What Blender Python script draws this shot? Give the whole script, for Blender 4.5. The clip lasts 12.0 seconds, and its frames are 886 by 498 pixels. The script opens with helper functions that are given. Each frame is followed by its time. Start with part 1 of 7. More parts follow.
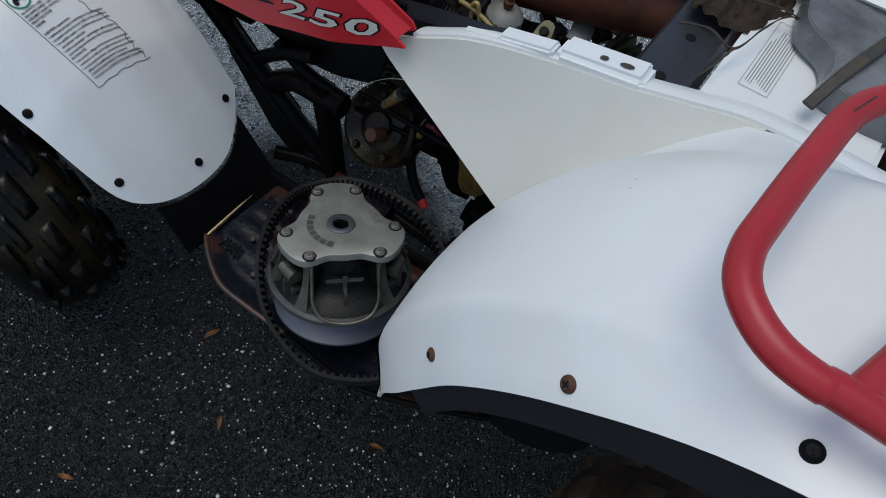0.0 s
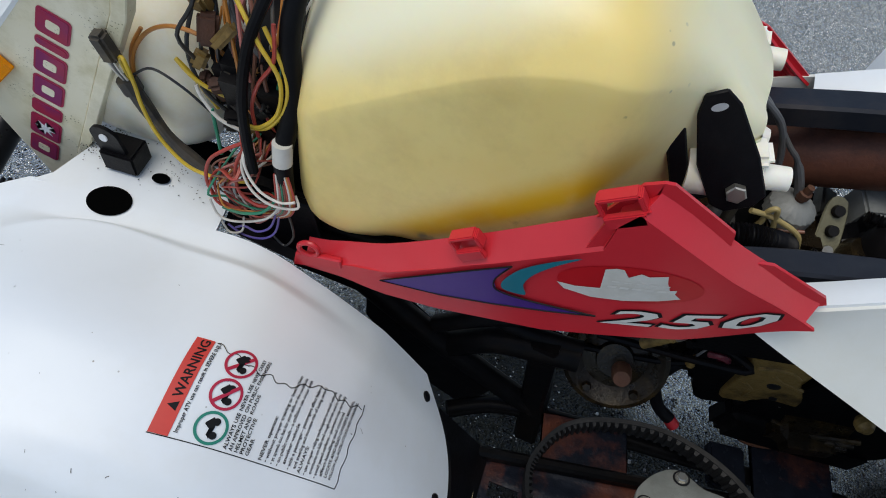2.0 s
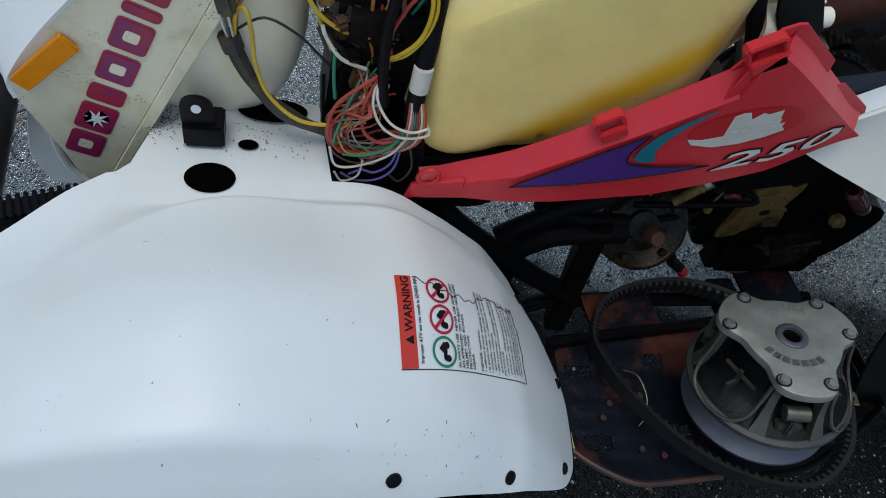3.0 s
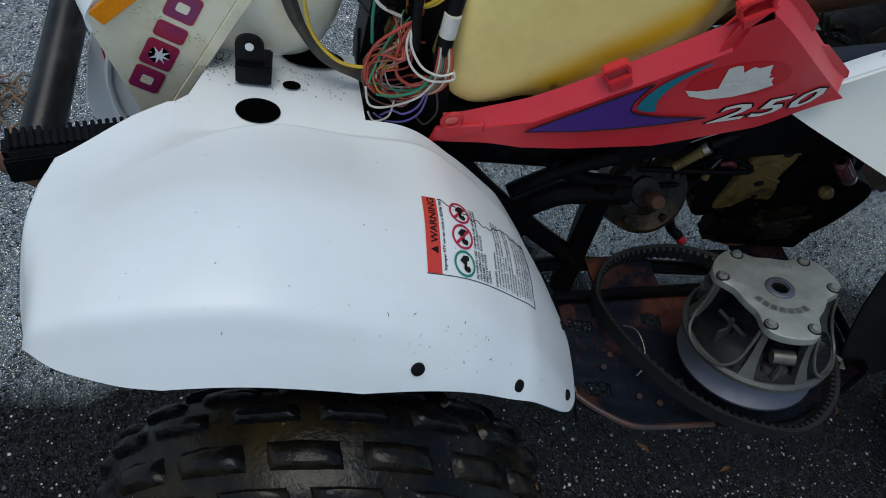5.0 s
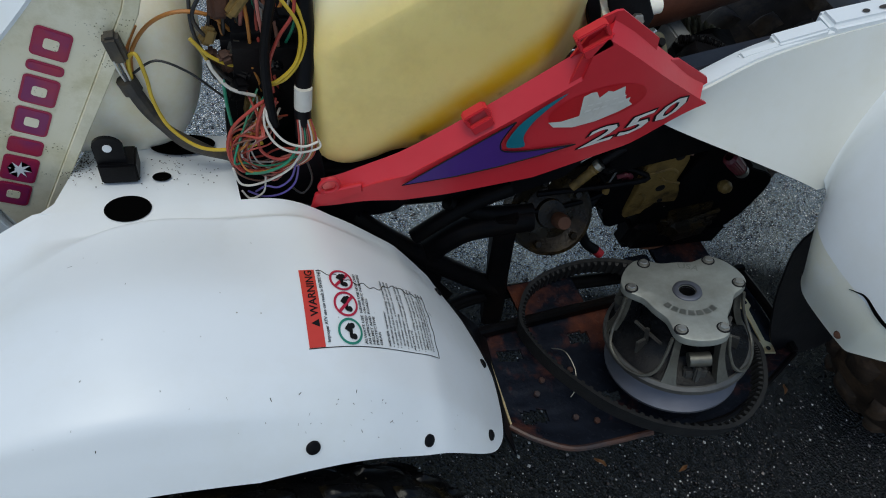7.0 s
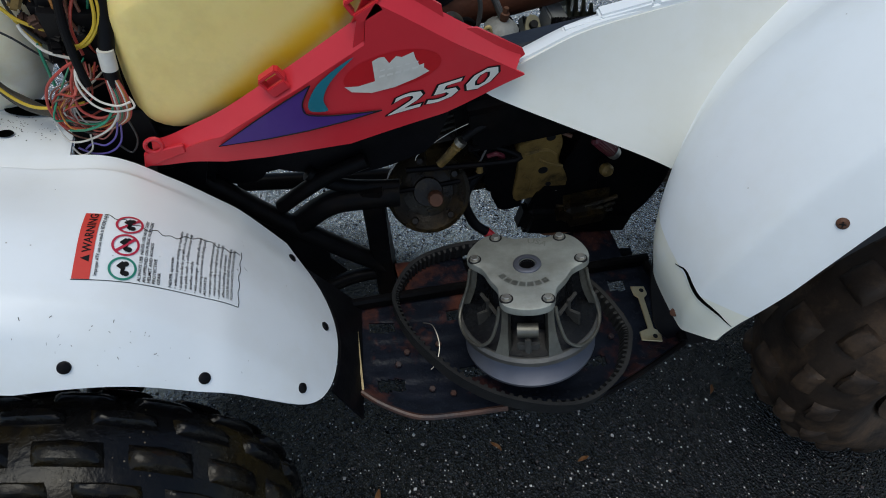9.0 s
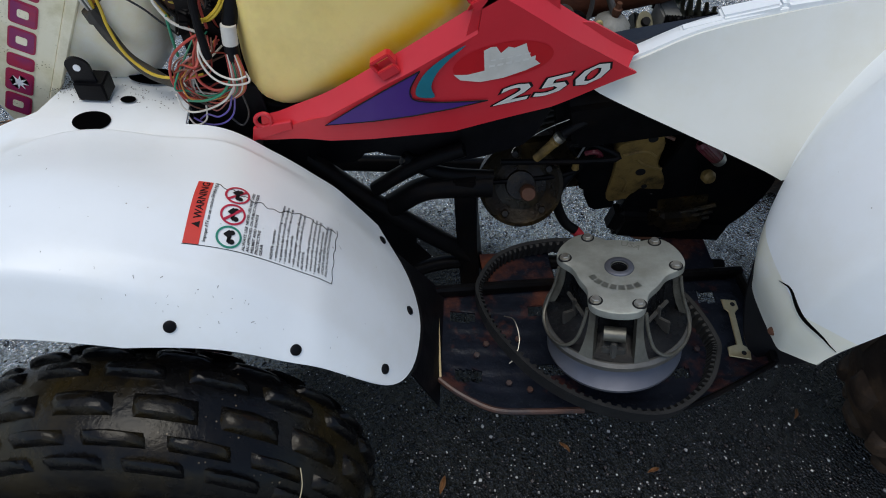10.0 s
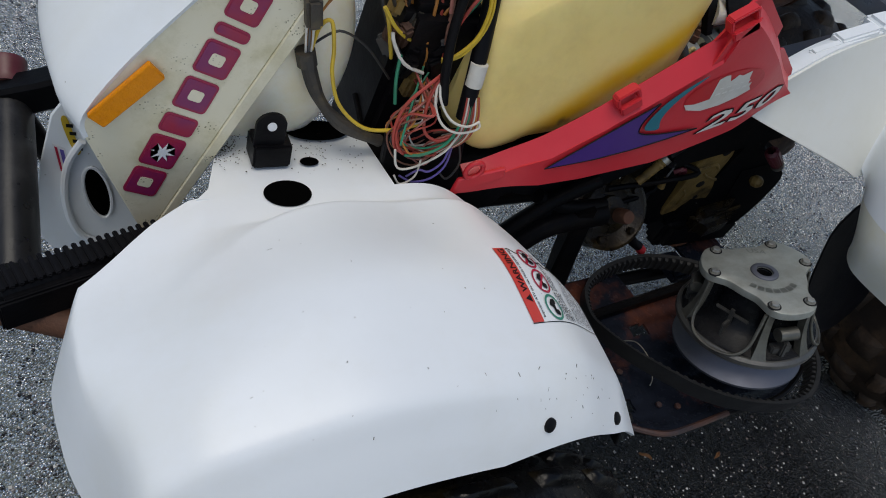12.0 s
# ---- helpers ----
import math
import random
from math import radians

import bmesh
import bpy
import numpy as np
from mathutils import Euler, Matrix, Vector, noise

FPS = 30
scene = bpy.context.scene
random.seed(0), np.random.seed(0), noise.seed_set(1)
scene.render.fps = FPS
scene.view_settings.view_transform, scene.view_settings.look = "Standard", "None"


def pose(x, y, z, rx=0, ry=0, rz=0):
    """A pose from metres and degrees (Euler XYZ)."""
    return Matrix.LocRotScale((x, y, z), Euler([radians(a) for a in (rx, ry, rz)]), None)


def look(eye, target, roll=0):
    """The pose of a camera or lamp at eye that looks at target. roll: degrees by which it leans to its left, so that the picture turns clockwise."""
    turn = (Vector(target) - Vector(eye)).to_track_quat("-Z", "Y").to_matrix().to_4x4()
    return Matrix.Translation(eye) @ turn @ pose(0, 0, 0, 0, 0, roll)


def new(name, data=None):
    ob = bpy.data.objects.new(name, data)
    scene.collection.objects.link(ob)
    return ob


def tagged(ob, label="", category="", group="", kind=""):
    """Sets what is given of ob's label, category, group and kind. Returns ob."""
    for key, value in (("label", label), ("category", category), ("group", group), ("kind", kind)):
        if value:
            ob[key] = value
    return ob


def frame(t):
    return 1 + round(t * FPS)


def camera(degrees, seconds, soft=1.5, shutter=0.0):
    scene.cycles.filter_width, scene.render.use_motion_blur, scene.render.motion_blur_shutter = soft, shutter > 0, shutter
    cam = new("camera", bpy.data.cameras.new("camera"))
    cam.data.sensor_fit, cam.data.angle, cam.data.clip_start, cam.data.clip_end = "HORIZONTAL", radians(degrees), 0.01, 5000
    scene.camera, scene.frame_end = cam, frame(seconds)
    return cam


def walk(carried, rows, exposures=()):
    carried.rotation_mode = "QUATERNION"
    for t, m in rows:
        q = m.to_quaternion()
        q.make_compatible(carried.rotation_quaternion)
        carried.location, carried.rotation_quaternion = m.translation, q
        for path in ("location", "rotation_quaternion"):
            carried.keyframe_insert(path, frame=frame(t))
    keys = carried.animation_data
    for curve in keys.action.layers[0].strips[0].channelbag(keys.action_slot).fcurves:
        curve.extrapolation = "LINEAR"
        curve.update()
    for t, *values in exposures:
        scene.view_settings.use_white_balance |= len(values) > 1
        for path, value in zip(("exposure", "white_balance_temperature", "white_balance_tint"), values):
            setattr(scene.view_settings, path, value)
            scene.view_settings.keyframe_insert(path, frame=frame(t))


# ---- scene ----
from mathutils import geometry
cam = camera(67.0, 12.0, soft=1.0)
PATH = [
    (0, (0.419, -0.217, 1.22), (0.025, 0.689, -0.519), 14.9),
    (0.5, (0.256, -0.177, 1.172), (0.099, 0.888, -0.514), 21.2),
    (1, (0.097, -0.146, 1.181), (-0.289, 0.852, -0.509), 9.9),
    (1.5, (-0.073, -0.163, 1.15), (-0.203, 0.894, -0.542), 9.4),
    (2, (-0.181, -0.082, 1.121), (-0.283, 1.035, -0.534), 12.1),
    (2.5, (-0.357, -0.105, 1.085), (-0.092, 0.929, -0.607), 20.4),
    (3, (-0.486, -0.165, 1.068), (0.009, 0.897, -0.553), 22.0),
    (3.5, (-0.512, -0.21, 1.084), (-0.109, 0.886, -0.54), 20.2),
    (3.7, (-0.524, -0.226, 1.068), (-0.076, 0.787, -0.597), 23.9),
    (5.3, (-0.511, -0.271, 1.081), (-0.017, 0.83, -0.514), 22.1),
    (5.5, (-0.503, -0.262, 1.093), (0.012, 0.824, -0.506), 20.6),
    (6, (-0.494, -0.251, 1.116), (-0.006, 0.91, -0.438), 16.9),
    (6.5, (-0.47, -0.234, 1.118), (0.068, 0.922, -0.423), 15.4),
    (6.7, (-0.45, -0.244, 1.115), (0.124, 0.894, -0.427), 15.9),
    (8.3, (-0.342, -0.313, 1.119), (0.007, 0.893, -0.438), 13.5),
    (8.5, (-0.258, -0.346, 1.116), (0.089, 0.936, -0.379), 15.8),
    (9, (-0.142, -0.391, 1.142), (0.2, 0.837, -0.4), 9.1),
    (9.5, (-0.153, -0.392, 1.149), (0.047, 0.868, -0.392), 7.5),
    (10, (-0.171, -0.386, 1.138), (-0.031, 0.836, -0.439), 7.0),
    (10.5, (-0.196, -0.403, 1.124), (-0.056, 0.776, -0.485), 8.4),
    (11, (-0.269, -0.386, 1.108), (0.006, 0.779, -0.494), 13.0),
    (11.5, (-0.558, -0.301, 1.085), (-0.015, 0.901, -0.419), 11.5),
    (12, (-0.705, -0.203, 1.002), (0.209, 0.91, -0.386), 22.6),
]
walk(cam, [(t, look(eye, target, roll)) for t, eye, target, roll in PATH],
     exposures=[(0.0, -0.30, 6600, 6), (0.5, -0.34, 6550, 6), (1.0, -0.28, 6600, 7), (1.5, 0.02, 6700, 8), (2.0, 0.0, 6650, 7), (3.0, -0.30, 6400, 3), (3.5, -0.34, 6330, 3), (5.5, -0.30, 6380, 3), (6.0, -0.20, 6420, 3), (6.5, -0.27, 6420, 3), (8.5, -0.17, 6550, 5), (9.0, -0.06, 6550, 5), (9.5, 0.02, 6600, 7), (10.5, 0.0, 6650, 8),
                (11.0, -0.08, 6800, 9), (11.5, 0.0, 6900, 10), (12.0, -0.22, 6850, 9)])

# ---- light: an overcast sky, brighter towards the near side ----
world = bpy.data.worlds.new("overcast_sky")
scene.world = world
world.use_nodes = True
wn = world.node_tree
sky = wn.nodes.new("ShaderNodeTexSky")
sky.sky_type, sky.sun_disc = "NISHITA", False
sky.sun_elevation, sky.sun_rotation = radians(72), radians(-141)
sky.air_density, sky.dust_density, sky.ozone_density = 1.0, 1.5, 0.8
wn.nodes["Background"].inputs[1].default_value = 0.145
wn.links.new(sky.outputs[0], wn.nodes["Background"].inputs[0])
sun = new("sun", bpy.data.lights.new("sun", "SUN"))
sun.data.energy, sun.data.angle, sun.data.color = 1.45, radians(40), (1.0, 0.975, 0.91)
sun.matrix_world = look((-0.9, -0.1, 4.4), (0, 0.2, 0))


# ---- materials ----
def material(name, colour, rough=0.5, metal=0.0, second=None, scale=20.0, amount=0.5, third=None, third_scale=4.0, third_amount=0.35,
             bump=0.1, bump_scale=200.0, coat=0.0, subsurface=0.0, rough_var=0.12, speck=None, speck_scale=90.0, speck_size=0.1, gloss=0.5):
    """A painted or cast surface: base colour, fine grain, larger stains and, where given, small specks of dirt."""
    mat = bpy.data.materials.new(name)
    mat.use_nodes = True
    nt = mat.node_tree
    n, link = nt.nodes, nt.links.new
    bsdf = n["Principled BSDF"]
    where = n.new("ShaderNodeTexCoord").outputs["Object"]

    def noise_at(s, detail=6.0, roughness=0.6):
        t = n.new("ShaderNodeTexNoise")
        t.inputs["Scale"].default_value, t.inputs["Detail"].default_value, t.inputs["Roughness"].default_value = s, detail, roughness
        link(where, t.inputs["Vector"])
        return t.outputs["Fac"]

    def ramp(value, lo, hi):
        r = n.new("ShaderNodeMapRange")
        r.inputs["From Min"].default_value, r.inputs["From Max"].default_value = lo, hi
        link(value, r.inputs["Value"])
        return r.outputs["Result"]

    def mixed(fac, strength, a, b):
        k = n.new("ShaderNodeMath")
        k.operation = "MULTIPLY"
        link(fac, k.inputs[0])
        k.inputs[1].default_value = strength
        m = n.new("ShaderNodeMix")
        m.data_type = "RGBA"
        link(k.outputs[0], m.inputs["Factor"])
        if isinstance(a, tuple):
            m.inputs["A"].default_value = (*a, 1)
        else:
            link(a, m.inputs["A"])
        m.inputs["B"].default_value = (*b, 1)
        return m.outputs["Result"]

    out = mixed(ramp(noise_at(scale), 0.42, 0.66), amount, colour, second or tuple(c * 0.86 for c in colour))
    if third:
        out = mixed(ramp(noise_at(third_scale, 8.0, 0.7), 0.48, 0.66), third_amount, out, third)
    if speck:
        v = n.new("ShaderNodeTexVoronoi")
        v.inputs["Scale"].default_value = speck_scale
        link(where, v.inputs["Vector"])
        both = n.new("ShaderNodeMath")
        both.operation = "MULTIPLY"
        link(ramp(v.outputs["Distance"], speck_size, speck_size * 0.6), both.inputs[0])
        link(ramp(noise_at(speck_scale * 0.13), 0.55, 0.62), both.inputs[1])
        out = mixed(both.outputs[0], 0.85, out, speck)
    link(out, bsdf.inputs["Base Color"])
    rr = n.new("ShaderNodeMapRange")
    rr.inputs["To Min"].default_value, rr.inputs["To Max"].default_value = max(rough - rough_var, 0.03), min(rough + rough_var, 1)
    link(noise_at(scale * 1.7), rr.inputs["Value"])
    link(rr.outputs["Result"], bsdf.inputs["Roughness"])
    bsdf.inputs["Metallic"].default_value = metal
    bsdf.inputs["Coat Weight"].default_value = coat
    bsdf.inputs["Specular IOR Level"].default_value = gloss
    if subsurface:
        bsdf.inputs["Subsurface Weight"].default_value = subsurface
        bsdf.inputs["Subsurface Radius"].default_value = (0.03, 0.02, 0.008)
    if bump:
        b = n.new("ShaderNodeBump")
        b.inputs["Strength"].default_value, b.inputs["Distance"].default_value = bump, 0.002
        link(noise_at(bump_scale, 4.0), b.inputs["Height"])
        link(b.outputs["Normal"], bsdf.inputs["Normal"])
    return mat


WHITE = material("white_plastic", (0.80, 0.835, 0.85), 0.34, second=(0.75, 0.78, 0.79), scale=9, third=(0.75, 0.755, 0.69), third_scale=4.5, third_amount=0.3, bump=0.04, bump_scale=260,
                 speck=(0.25, 0.23, 0.19), speck_scale=60, speck_size=0.06)
CREAM = material("yellowed_plastic", (0.77, 0.72, 0.55), 0.4, second=(0.70, 0.62, 0.40), scale=9, third=(0.40, 0.34, 0.13), third_scale=13, third_amount=0.5, bump=0.05,
                 speck=(0.16, 0.14, 0.06), speck_scale=330, speck_size=0.3)
RED = material("red_plastic", (0.60, 0.022, 0.034), 0.36, second=(0.53, 0.017, 0.027), scale=14, third=(0.62, 0.05, 0.06), third_scale=8, third_amount=0.25, bump=0.05)
RACKRED = material("red_paint", (0.42, 0.02, 0.03), 0.42, second=(0.33, 0.015, 0.02), scale=25, third=(0.5, 0.06, 0.07), third_scale=9, bump=0.08, speck=(0.12, 0.1, 0.09), speck_scale=90, speck_size=0.1)
TANK = material("tank_plastic", (0.90, 0.72, 0.275), 0.38, second=(0.88, 0.64, 0.19), scale=5, third=(0.60, 0.43, 0.16), third_scale=9, third_amount=0.32, bump=0.06, subsurface=0.2,
                speck=(0.2, 0.15, 0.06), speck_scale=60, speck_size=0.12)


def tank_stain_and_fade(mat):
    """Paler colour above a slanting line and at the rear end, and an orange streak that runs up the side of the tank.
    """
    n, link = mat.node_tree.nodes, mat.node_tree.links.new
    bsdf = n["Principled BSDF"]
    old = bsdf.inputs["Base Color"].links[0].from_socket
    where = n.new("ShaderNodeTexCoord").outputs["Object"]

    def along(v):
        d = n.new("ShaderNodeVectorMath")
        d.operation = "DOT_PRODUCT"
        link(where, d.inputs[0])
        d.inputs[1].default_value = v
        return d.outputs["Value"]

    def ramp(value, lo, hi):
        r = n.new("ShaderNodeMapRange")
        r.interpolation_type = "SMOOTHSTEP"
        r.inputs["From Min"].default_value, r.inputs["From Max"].default_value = lo, hi
        link(value, r.inputs["Value"])
        return r.outputs["Result"]

    def times(p, q):
        k = n.new("ShaderNodeMath")
        k.operation = "MULTIPLY"
        link(p, k.inputs[0])
        link(q, k.inputs[1])
        return k.outputs[0]
    def over(fac, below, colour):
        mix = n.new("ShaderNodeMix")
        mix.data_type = "RGBA"
        link(fac, mix.inputs["Factor"])
        link(below, mix.inputs["A"])
        mix.inputs["B"].default_value = (*colour, 1)
        return mix.outputs["Result"]
    wave = n.new("ShaderNodeTexNoise")
    wave.inputs["Scale"].default_value, wave.inputs["Detail"].default_value = 22, 8
    link(where, wave.inputs["Vector"])
    soft = n.new("ShaderNodeTexNoise")
    soft.inputs["Scale"].default_value, soft.inputs["Detail"].default_value = 7, 4
    link(where, soft.inputs["Vector"])

    def ragged(value, k):
        m = n.new("ShaderNodeMath")
        m.operation = "MULTIPLY_ADD"
        link(soft.outputs["Fac"], m.inputs[0])
        m.inputs[1].default_value = k
        link(value, m.inputs[2])
        return m.outputs[0]
    # the paler colour above the slanting line and at the rear end
    out = over(ramp(ragged(along((-0.53, 0.0, 0.85)), 0.02), 0.812, 0.86), old, (0.90, 0.85, 0.60))
    out = over(ramp(ragged(along((0.92, 0.0, 0.39)), 0.04), 0.235, 0.30), out, (0.90, 0.84, 0.56))
    across, length = along((-0.686, 0.0, 0.728)), along((0.728, 0.0, 0.686))
    fac = times(times(ramp(across, 0.596, 0.612), ramp(across, 0.650, 0.616)), times(times(ramp(length, 0.16, 0.26), ramp(length, 0.485, 0.42)), ramp(wave.outputs["Fac"], 0.12, 0.5)))
    out = over(fac, out, (0.80, 0.46, 0.02))
    dark = times(times(ramp(across, 0.590, 0.604), ramp(across, 0.622, 0.608)), times(times(ramp(length, 0.18, 0.26), ramp(length, 0.44, 0.36)), ramp(wave.outputs["Fac"], 0.56, 0.70)))
    out = over(dark, out, (0.22, 0.14, 0.03))
    link(out, bsdf.inputs["Base Color"])


tank_stain_and_fade(TANK)
AGED = material("aged_white_plastic", (0.74, 0.75, 0.705), 0.36, second=(0.69, 0.685, 0.60), scale=7, third=(0.66, 0.64, 0.52), third_scale=5, third_amount=0.4, bump=0.04, bump_scale=260, speck=(0.2, 0.18, 0.14), speck_scale=50, speck_size=0.05)
YELLOWED = material("faintly_yellowed_plastic", (0.78, 0.78, 0.68), 0.36, second=(0.72, 0.70, 0.53), scale=14, third=(0.78, 0.80, 0.80), third_scale=12, third_amount=0.6, bump=0.04)
BOTTLE = material("bottle_plastic", (0.92, 0.89, 0.78), 0.36, second=(0.89, 0.84, 0.68), scale=5, third=(0.76, 0.60, 0.24), third_scale=4, third_amount=0.55, bump=0.04, subsurface=0.15)
BLACK = material("black_plastic", (0.004, 0.004, 0.005), 0.42, second=(0.008, 0.008, 0.010), scale=30, third=(0.016, 0.013, 0.011), third_scale=10, third_amount=0.3, bump=0.15, gloss=0.11)
FRAME = material("black_frame_paint", (0.0035, 0.0035, 0.004), 0.36, second=(0.007, 0.007, 0.008), scale=40, third=(0.018, 0.011, 0.007), third_scale=12, third_amount=0.3, bump=0.15, gloss=0.06)
RAIL = material("steel_rail_paint", (0.012, 0.014, 0.02), 0.34, second=(0.022, 0.026, 0.032), scale=40, third=(0.07, 0.04, 0.025), third_scale=10, third_amount=0.25, bump=0.1, gloss=0.35)
PLATE = material("worn_steel_plate", (0.05, 0.056, 0.068), 0.3, 0.3, second=(0.035, 0.038, 0.046), scale=30, third=(0.09, 0.06, 0.04), third_scale=12, third_amount=0.25, bump=0.1)
FADED = material("faded_badge", (0.68, 0.66, 0.60), 0.55, scale=40, bump=0.05)
RUBBER = material("tyre_rubber", (0.0022, 0.0022, 0.0028), 0.24, second=(0.005, 0.0046, 0.004), scale=25, third=(0.034, 0.024, 0.007), third_scale=4, third_amount=0.8, bump=0.6, bump_scale=90, rough_var=0.2, gloss=0.23, speck=(0.16, 0.13, 0.09), speck_scale=120, speck_size=0.16)
MUDTYRE = material("muddy_tyre_rubber", (0.022, 0.015, 0.011), 0.55, second=(0.048, 0.031, 0.02), scale=25, third=(0.12, 0.073, 0.042), third_scale=9, third_amount=0.7, bump=1.0, bump_scale=60, gloss=0.25)
BELT = material("belt_rubber", (0.015, 0.0155, 0.0165), 0.5, second=(0.022, 0.023, 0.024), scale=40, third=(0.045, 0.045, 0.042), third_scale=12, third_amount=0.3, bump=0.2, bump_scale=400, gloss=0.25)
BUMPER = material("worn_black_tube", (0.011, 0.011, 0.012), 0.3, 0.1, second=(0.024, 0.024, 0.026), scale=30, third=(0.07, 0.067, 0.064), third_scale=12, third_amount=0.4, bump=0.1, gloss=0.35)
TOWER = material("grimy_cast_aluminium", (0.15, 0.148, 0.128), 0.36, 0.7, second=(0.09, 0.085, 0.07), scale=45, third=(0.035, 0.03, 0.024), third_scale=22, third_amount=0.6, bump=0.3, bump_scale=700)
LOGORED = material("dark_red_print", (0.33, 0.014, 0.06), 0.5, second=(0.26, 0.012, 0.05), scale=60)
CAST = material("cast_aluminium", (0.345, 0.36, 0.33), 0.46, 0.6, second=(0.26, 0.272, 0.235), scale=60, third=(0.17, 0.17, 0.14), third_scale=14, third_amount=0.4, bump=0.3, bump_scale=900)
# near-black: the shade of the recesses is put into this oily cast colour
POCKET = material("oily_shaded_cast_pocket", (0.005, 0.0056, 0.007), 0.26, 0.0, second=(0.003, 0.0033, 0.004), scale=45, third=(0.014, 0.0145, 0.015), third_scale=18, third_amount=0.55, bump=0.3, bump_scale=400, gloss=0.16)
# darker copy of the cover's grey, painting the shade of raised marks
RELIEF_SHADE = material("relief_shaded_cast_marks", (0.25, 0.26, 0.235), 0.46, 0.6, second=(0.21, 0.22, 0.19), scale=60, third=(0.14, 0.14, 0.12), third_scale=14, third_amount=0.4, bump=0.3, bump_scale=900)
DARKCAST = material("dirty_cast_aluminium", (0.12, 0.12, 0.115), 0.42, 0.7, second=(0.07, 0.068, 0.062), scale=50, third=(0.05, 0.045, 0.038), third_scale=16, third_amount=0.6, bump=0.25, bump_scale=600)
STEEL = material("machined_steel", (0.13, 0.138, 0.165), 0.5, 0.8, second=(0.105, 0.112, 0.135), scale=40, third=(0.16, 0.16, 0.18), third_scale=10, third_amount=0.3, bump=0.04, bump_scale=500)
BOLT = material("zinc_bolt", (0.4, 0.39, 0.35), 0.4, 0.9, second=(0.28, 0.25, 0.2), scale=120, bump=0.1)
BRASS = material("yellow_zinc_plate", (0.62, 0.52, 0.30), 0.38, 0.75, second=(0.5, 0.4, 0.22), scale=60, third=(0.35, 0.28, 0.16), third_scale=25, bump=0.1)
RUST = material("rusty_steel", (0.11, 0.046, 0.024), 0.7, 0.2, second=(0.06, 0.026, 0.016), scale=40, third=(0.03, 0.018, 0.014), third_scale=12, third_amount=0.7, bump=0.5, bump_scale=300)
TRAY = material("chipped_black_steel", (0.008, 0.010, 0.016), 0.24, 0.05, second=(0.013, 0.017, 0.027), scale=60, third=(0.16, 0.052, 0.028), third_scale=6.0, third_amount=0.8, bump=0.35, bump_scale=160, rough_var=0.16, gloss=0.13)
TRAYRUST = material("rusty_tray_paint", (0.062, 0.028, 0.020), 0.46, 0.1, second=(0.06, 0.028, 0.02), scale=50, third=(0.016, 0.019, 0.026), third_scale=13, third_amount=0.9, bump=0.3, bump_scale=160)
ENGINE = material("oily_engine_casting", (0.013, 0.009, 0.0045), 0.3, 0.1, second=(0.006, 0.0045, 0.003), scale=35, third=(0.085, 0.054, 0.017), third_scale=16, third_amount=0.7, bump=0.5, bump_scale=200, rough_var=0.2, gloss=0.28)
TANCASE = material("tan_oily_casting", (0.22, 0.14, 0.042), 0.5, 0.1, second=(0.14, 0.085, 0.026), scale=40, third=(0.010, 0.008, 0.005), third_scale=17, third_amount=1.0, bump=0.35, bump_scale=220, gloss=0.3)
AMBER = material("amber_lens", (0.80, 0.27, 0.004), 0.22, second=(0.68, 0.20, 0.002), scale=150, bump=0.5, bump_scale=420, gloss=0.2)
RIM = material("cream_rim_paint", (0.66, 0.61, 0.46), 0.4, second=(0.6, 0.52, 0.34), scale=16, third=(0.3, 0.17, 0.08), third_scale=10, third_amount=0.35, bump=0.1)
PURPLE = material("purple_decal", (0.065, 0.02, 0.19), 0.35, scale=30, bump=0.03)
TEAL = material("teal_decal", (0.01, 0.16, 0.21), 0.35, scale=30, bump=0.03)
DEEPRED = material("dark_red_decal", (0.50, 0.008, 0.014), 0.33, scale=30, bump=0.03)
PAPER = material("white_label", (0.76, 0.77, 0.77), 0.45, scale=30, second=(0.68, 0.68, 0.66), bump=0.05)
TORN = material("torn_decal_backing", (0.62, 0.60, 0.54), 0.6, scale=50, second=(0.5, 0.47, 0.4), bump=0.2)
# print black, also put on small discs as the dark of holes
INK_AND_HOLE = material("black_ink_and_hole_shade", (0.008, 0.008, 0.009), 0.6, scale=60, bump=0.0, gloss=0.2)
# glossless black: the dark inside holes and splits put into the colour
VOID = material("unlit_hollow", (0.002, 0.002, 0.002), 0.9, scale=60, bump=0.0, gloss=0.0)
EXHAUST = material("rusty_exhaust", (0.13, 0.042, 0.02), 0.6, 0.15, second=(0.07, 0.024, 0.013), scale=26, third=(0.02, 0.011, 0.009), third_scale=9, third_amount=0.7, bump=0.4, bump_scale=260)
WARNRED = material("red_ink", (0.62, 0.05, 0.035), 0.42, scale=30, bump=0.02)
SIGNRED = material("crimson_ink", (0.45, 0.015, 0.05), 0.42, scale=30, bump=0.02)
SIGNGREEN = material("green_ink", (0.02, 0.22, 0.15), 0.42, scale=30, bump=0.02)
LOGO = material("purple_red_ink", (0.20, 0.015, 0.10), 0.42, scale=18, second=(0.34, 0.015, 0.05), amount=1.0, bump=0.02)
MUD = material("dried_mud", (0.045, 0.033, 0.025), 0.9, second=(0.022, 0.017, 0.013), scale=60, third=(0.09, 0.07, 0.052), third_scale=25, bump=1.0, bump_scale=140, gloss=0.2)
TWIG = material("dark_twig_bark", (0.04, 0.03, 0.024), 0.85, second=(0.07, 0.055, 0.045), scale=150, bump=0.5)
LEAF = material("dry_leaf", (0.22, 0.10, 0.035), 0.7, second=(0.14, 0.06, 0.02), scale=90, bump=0.3)
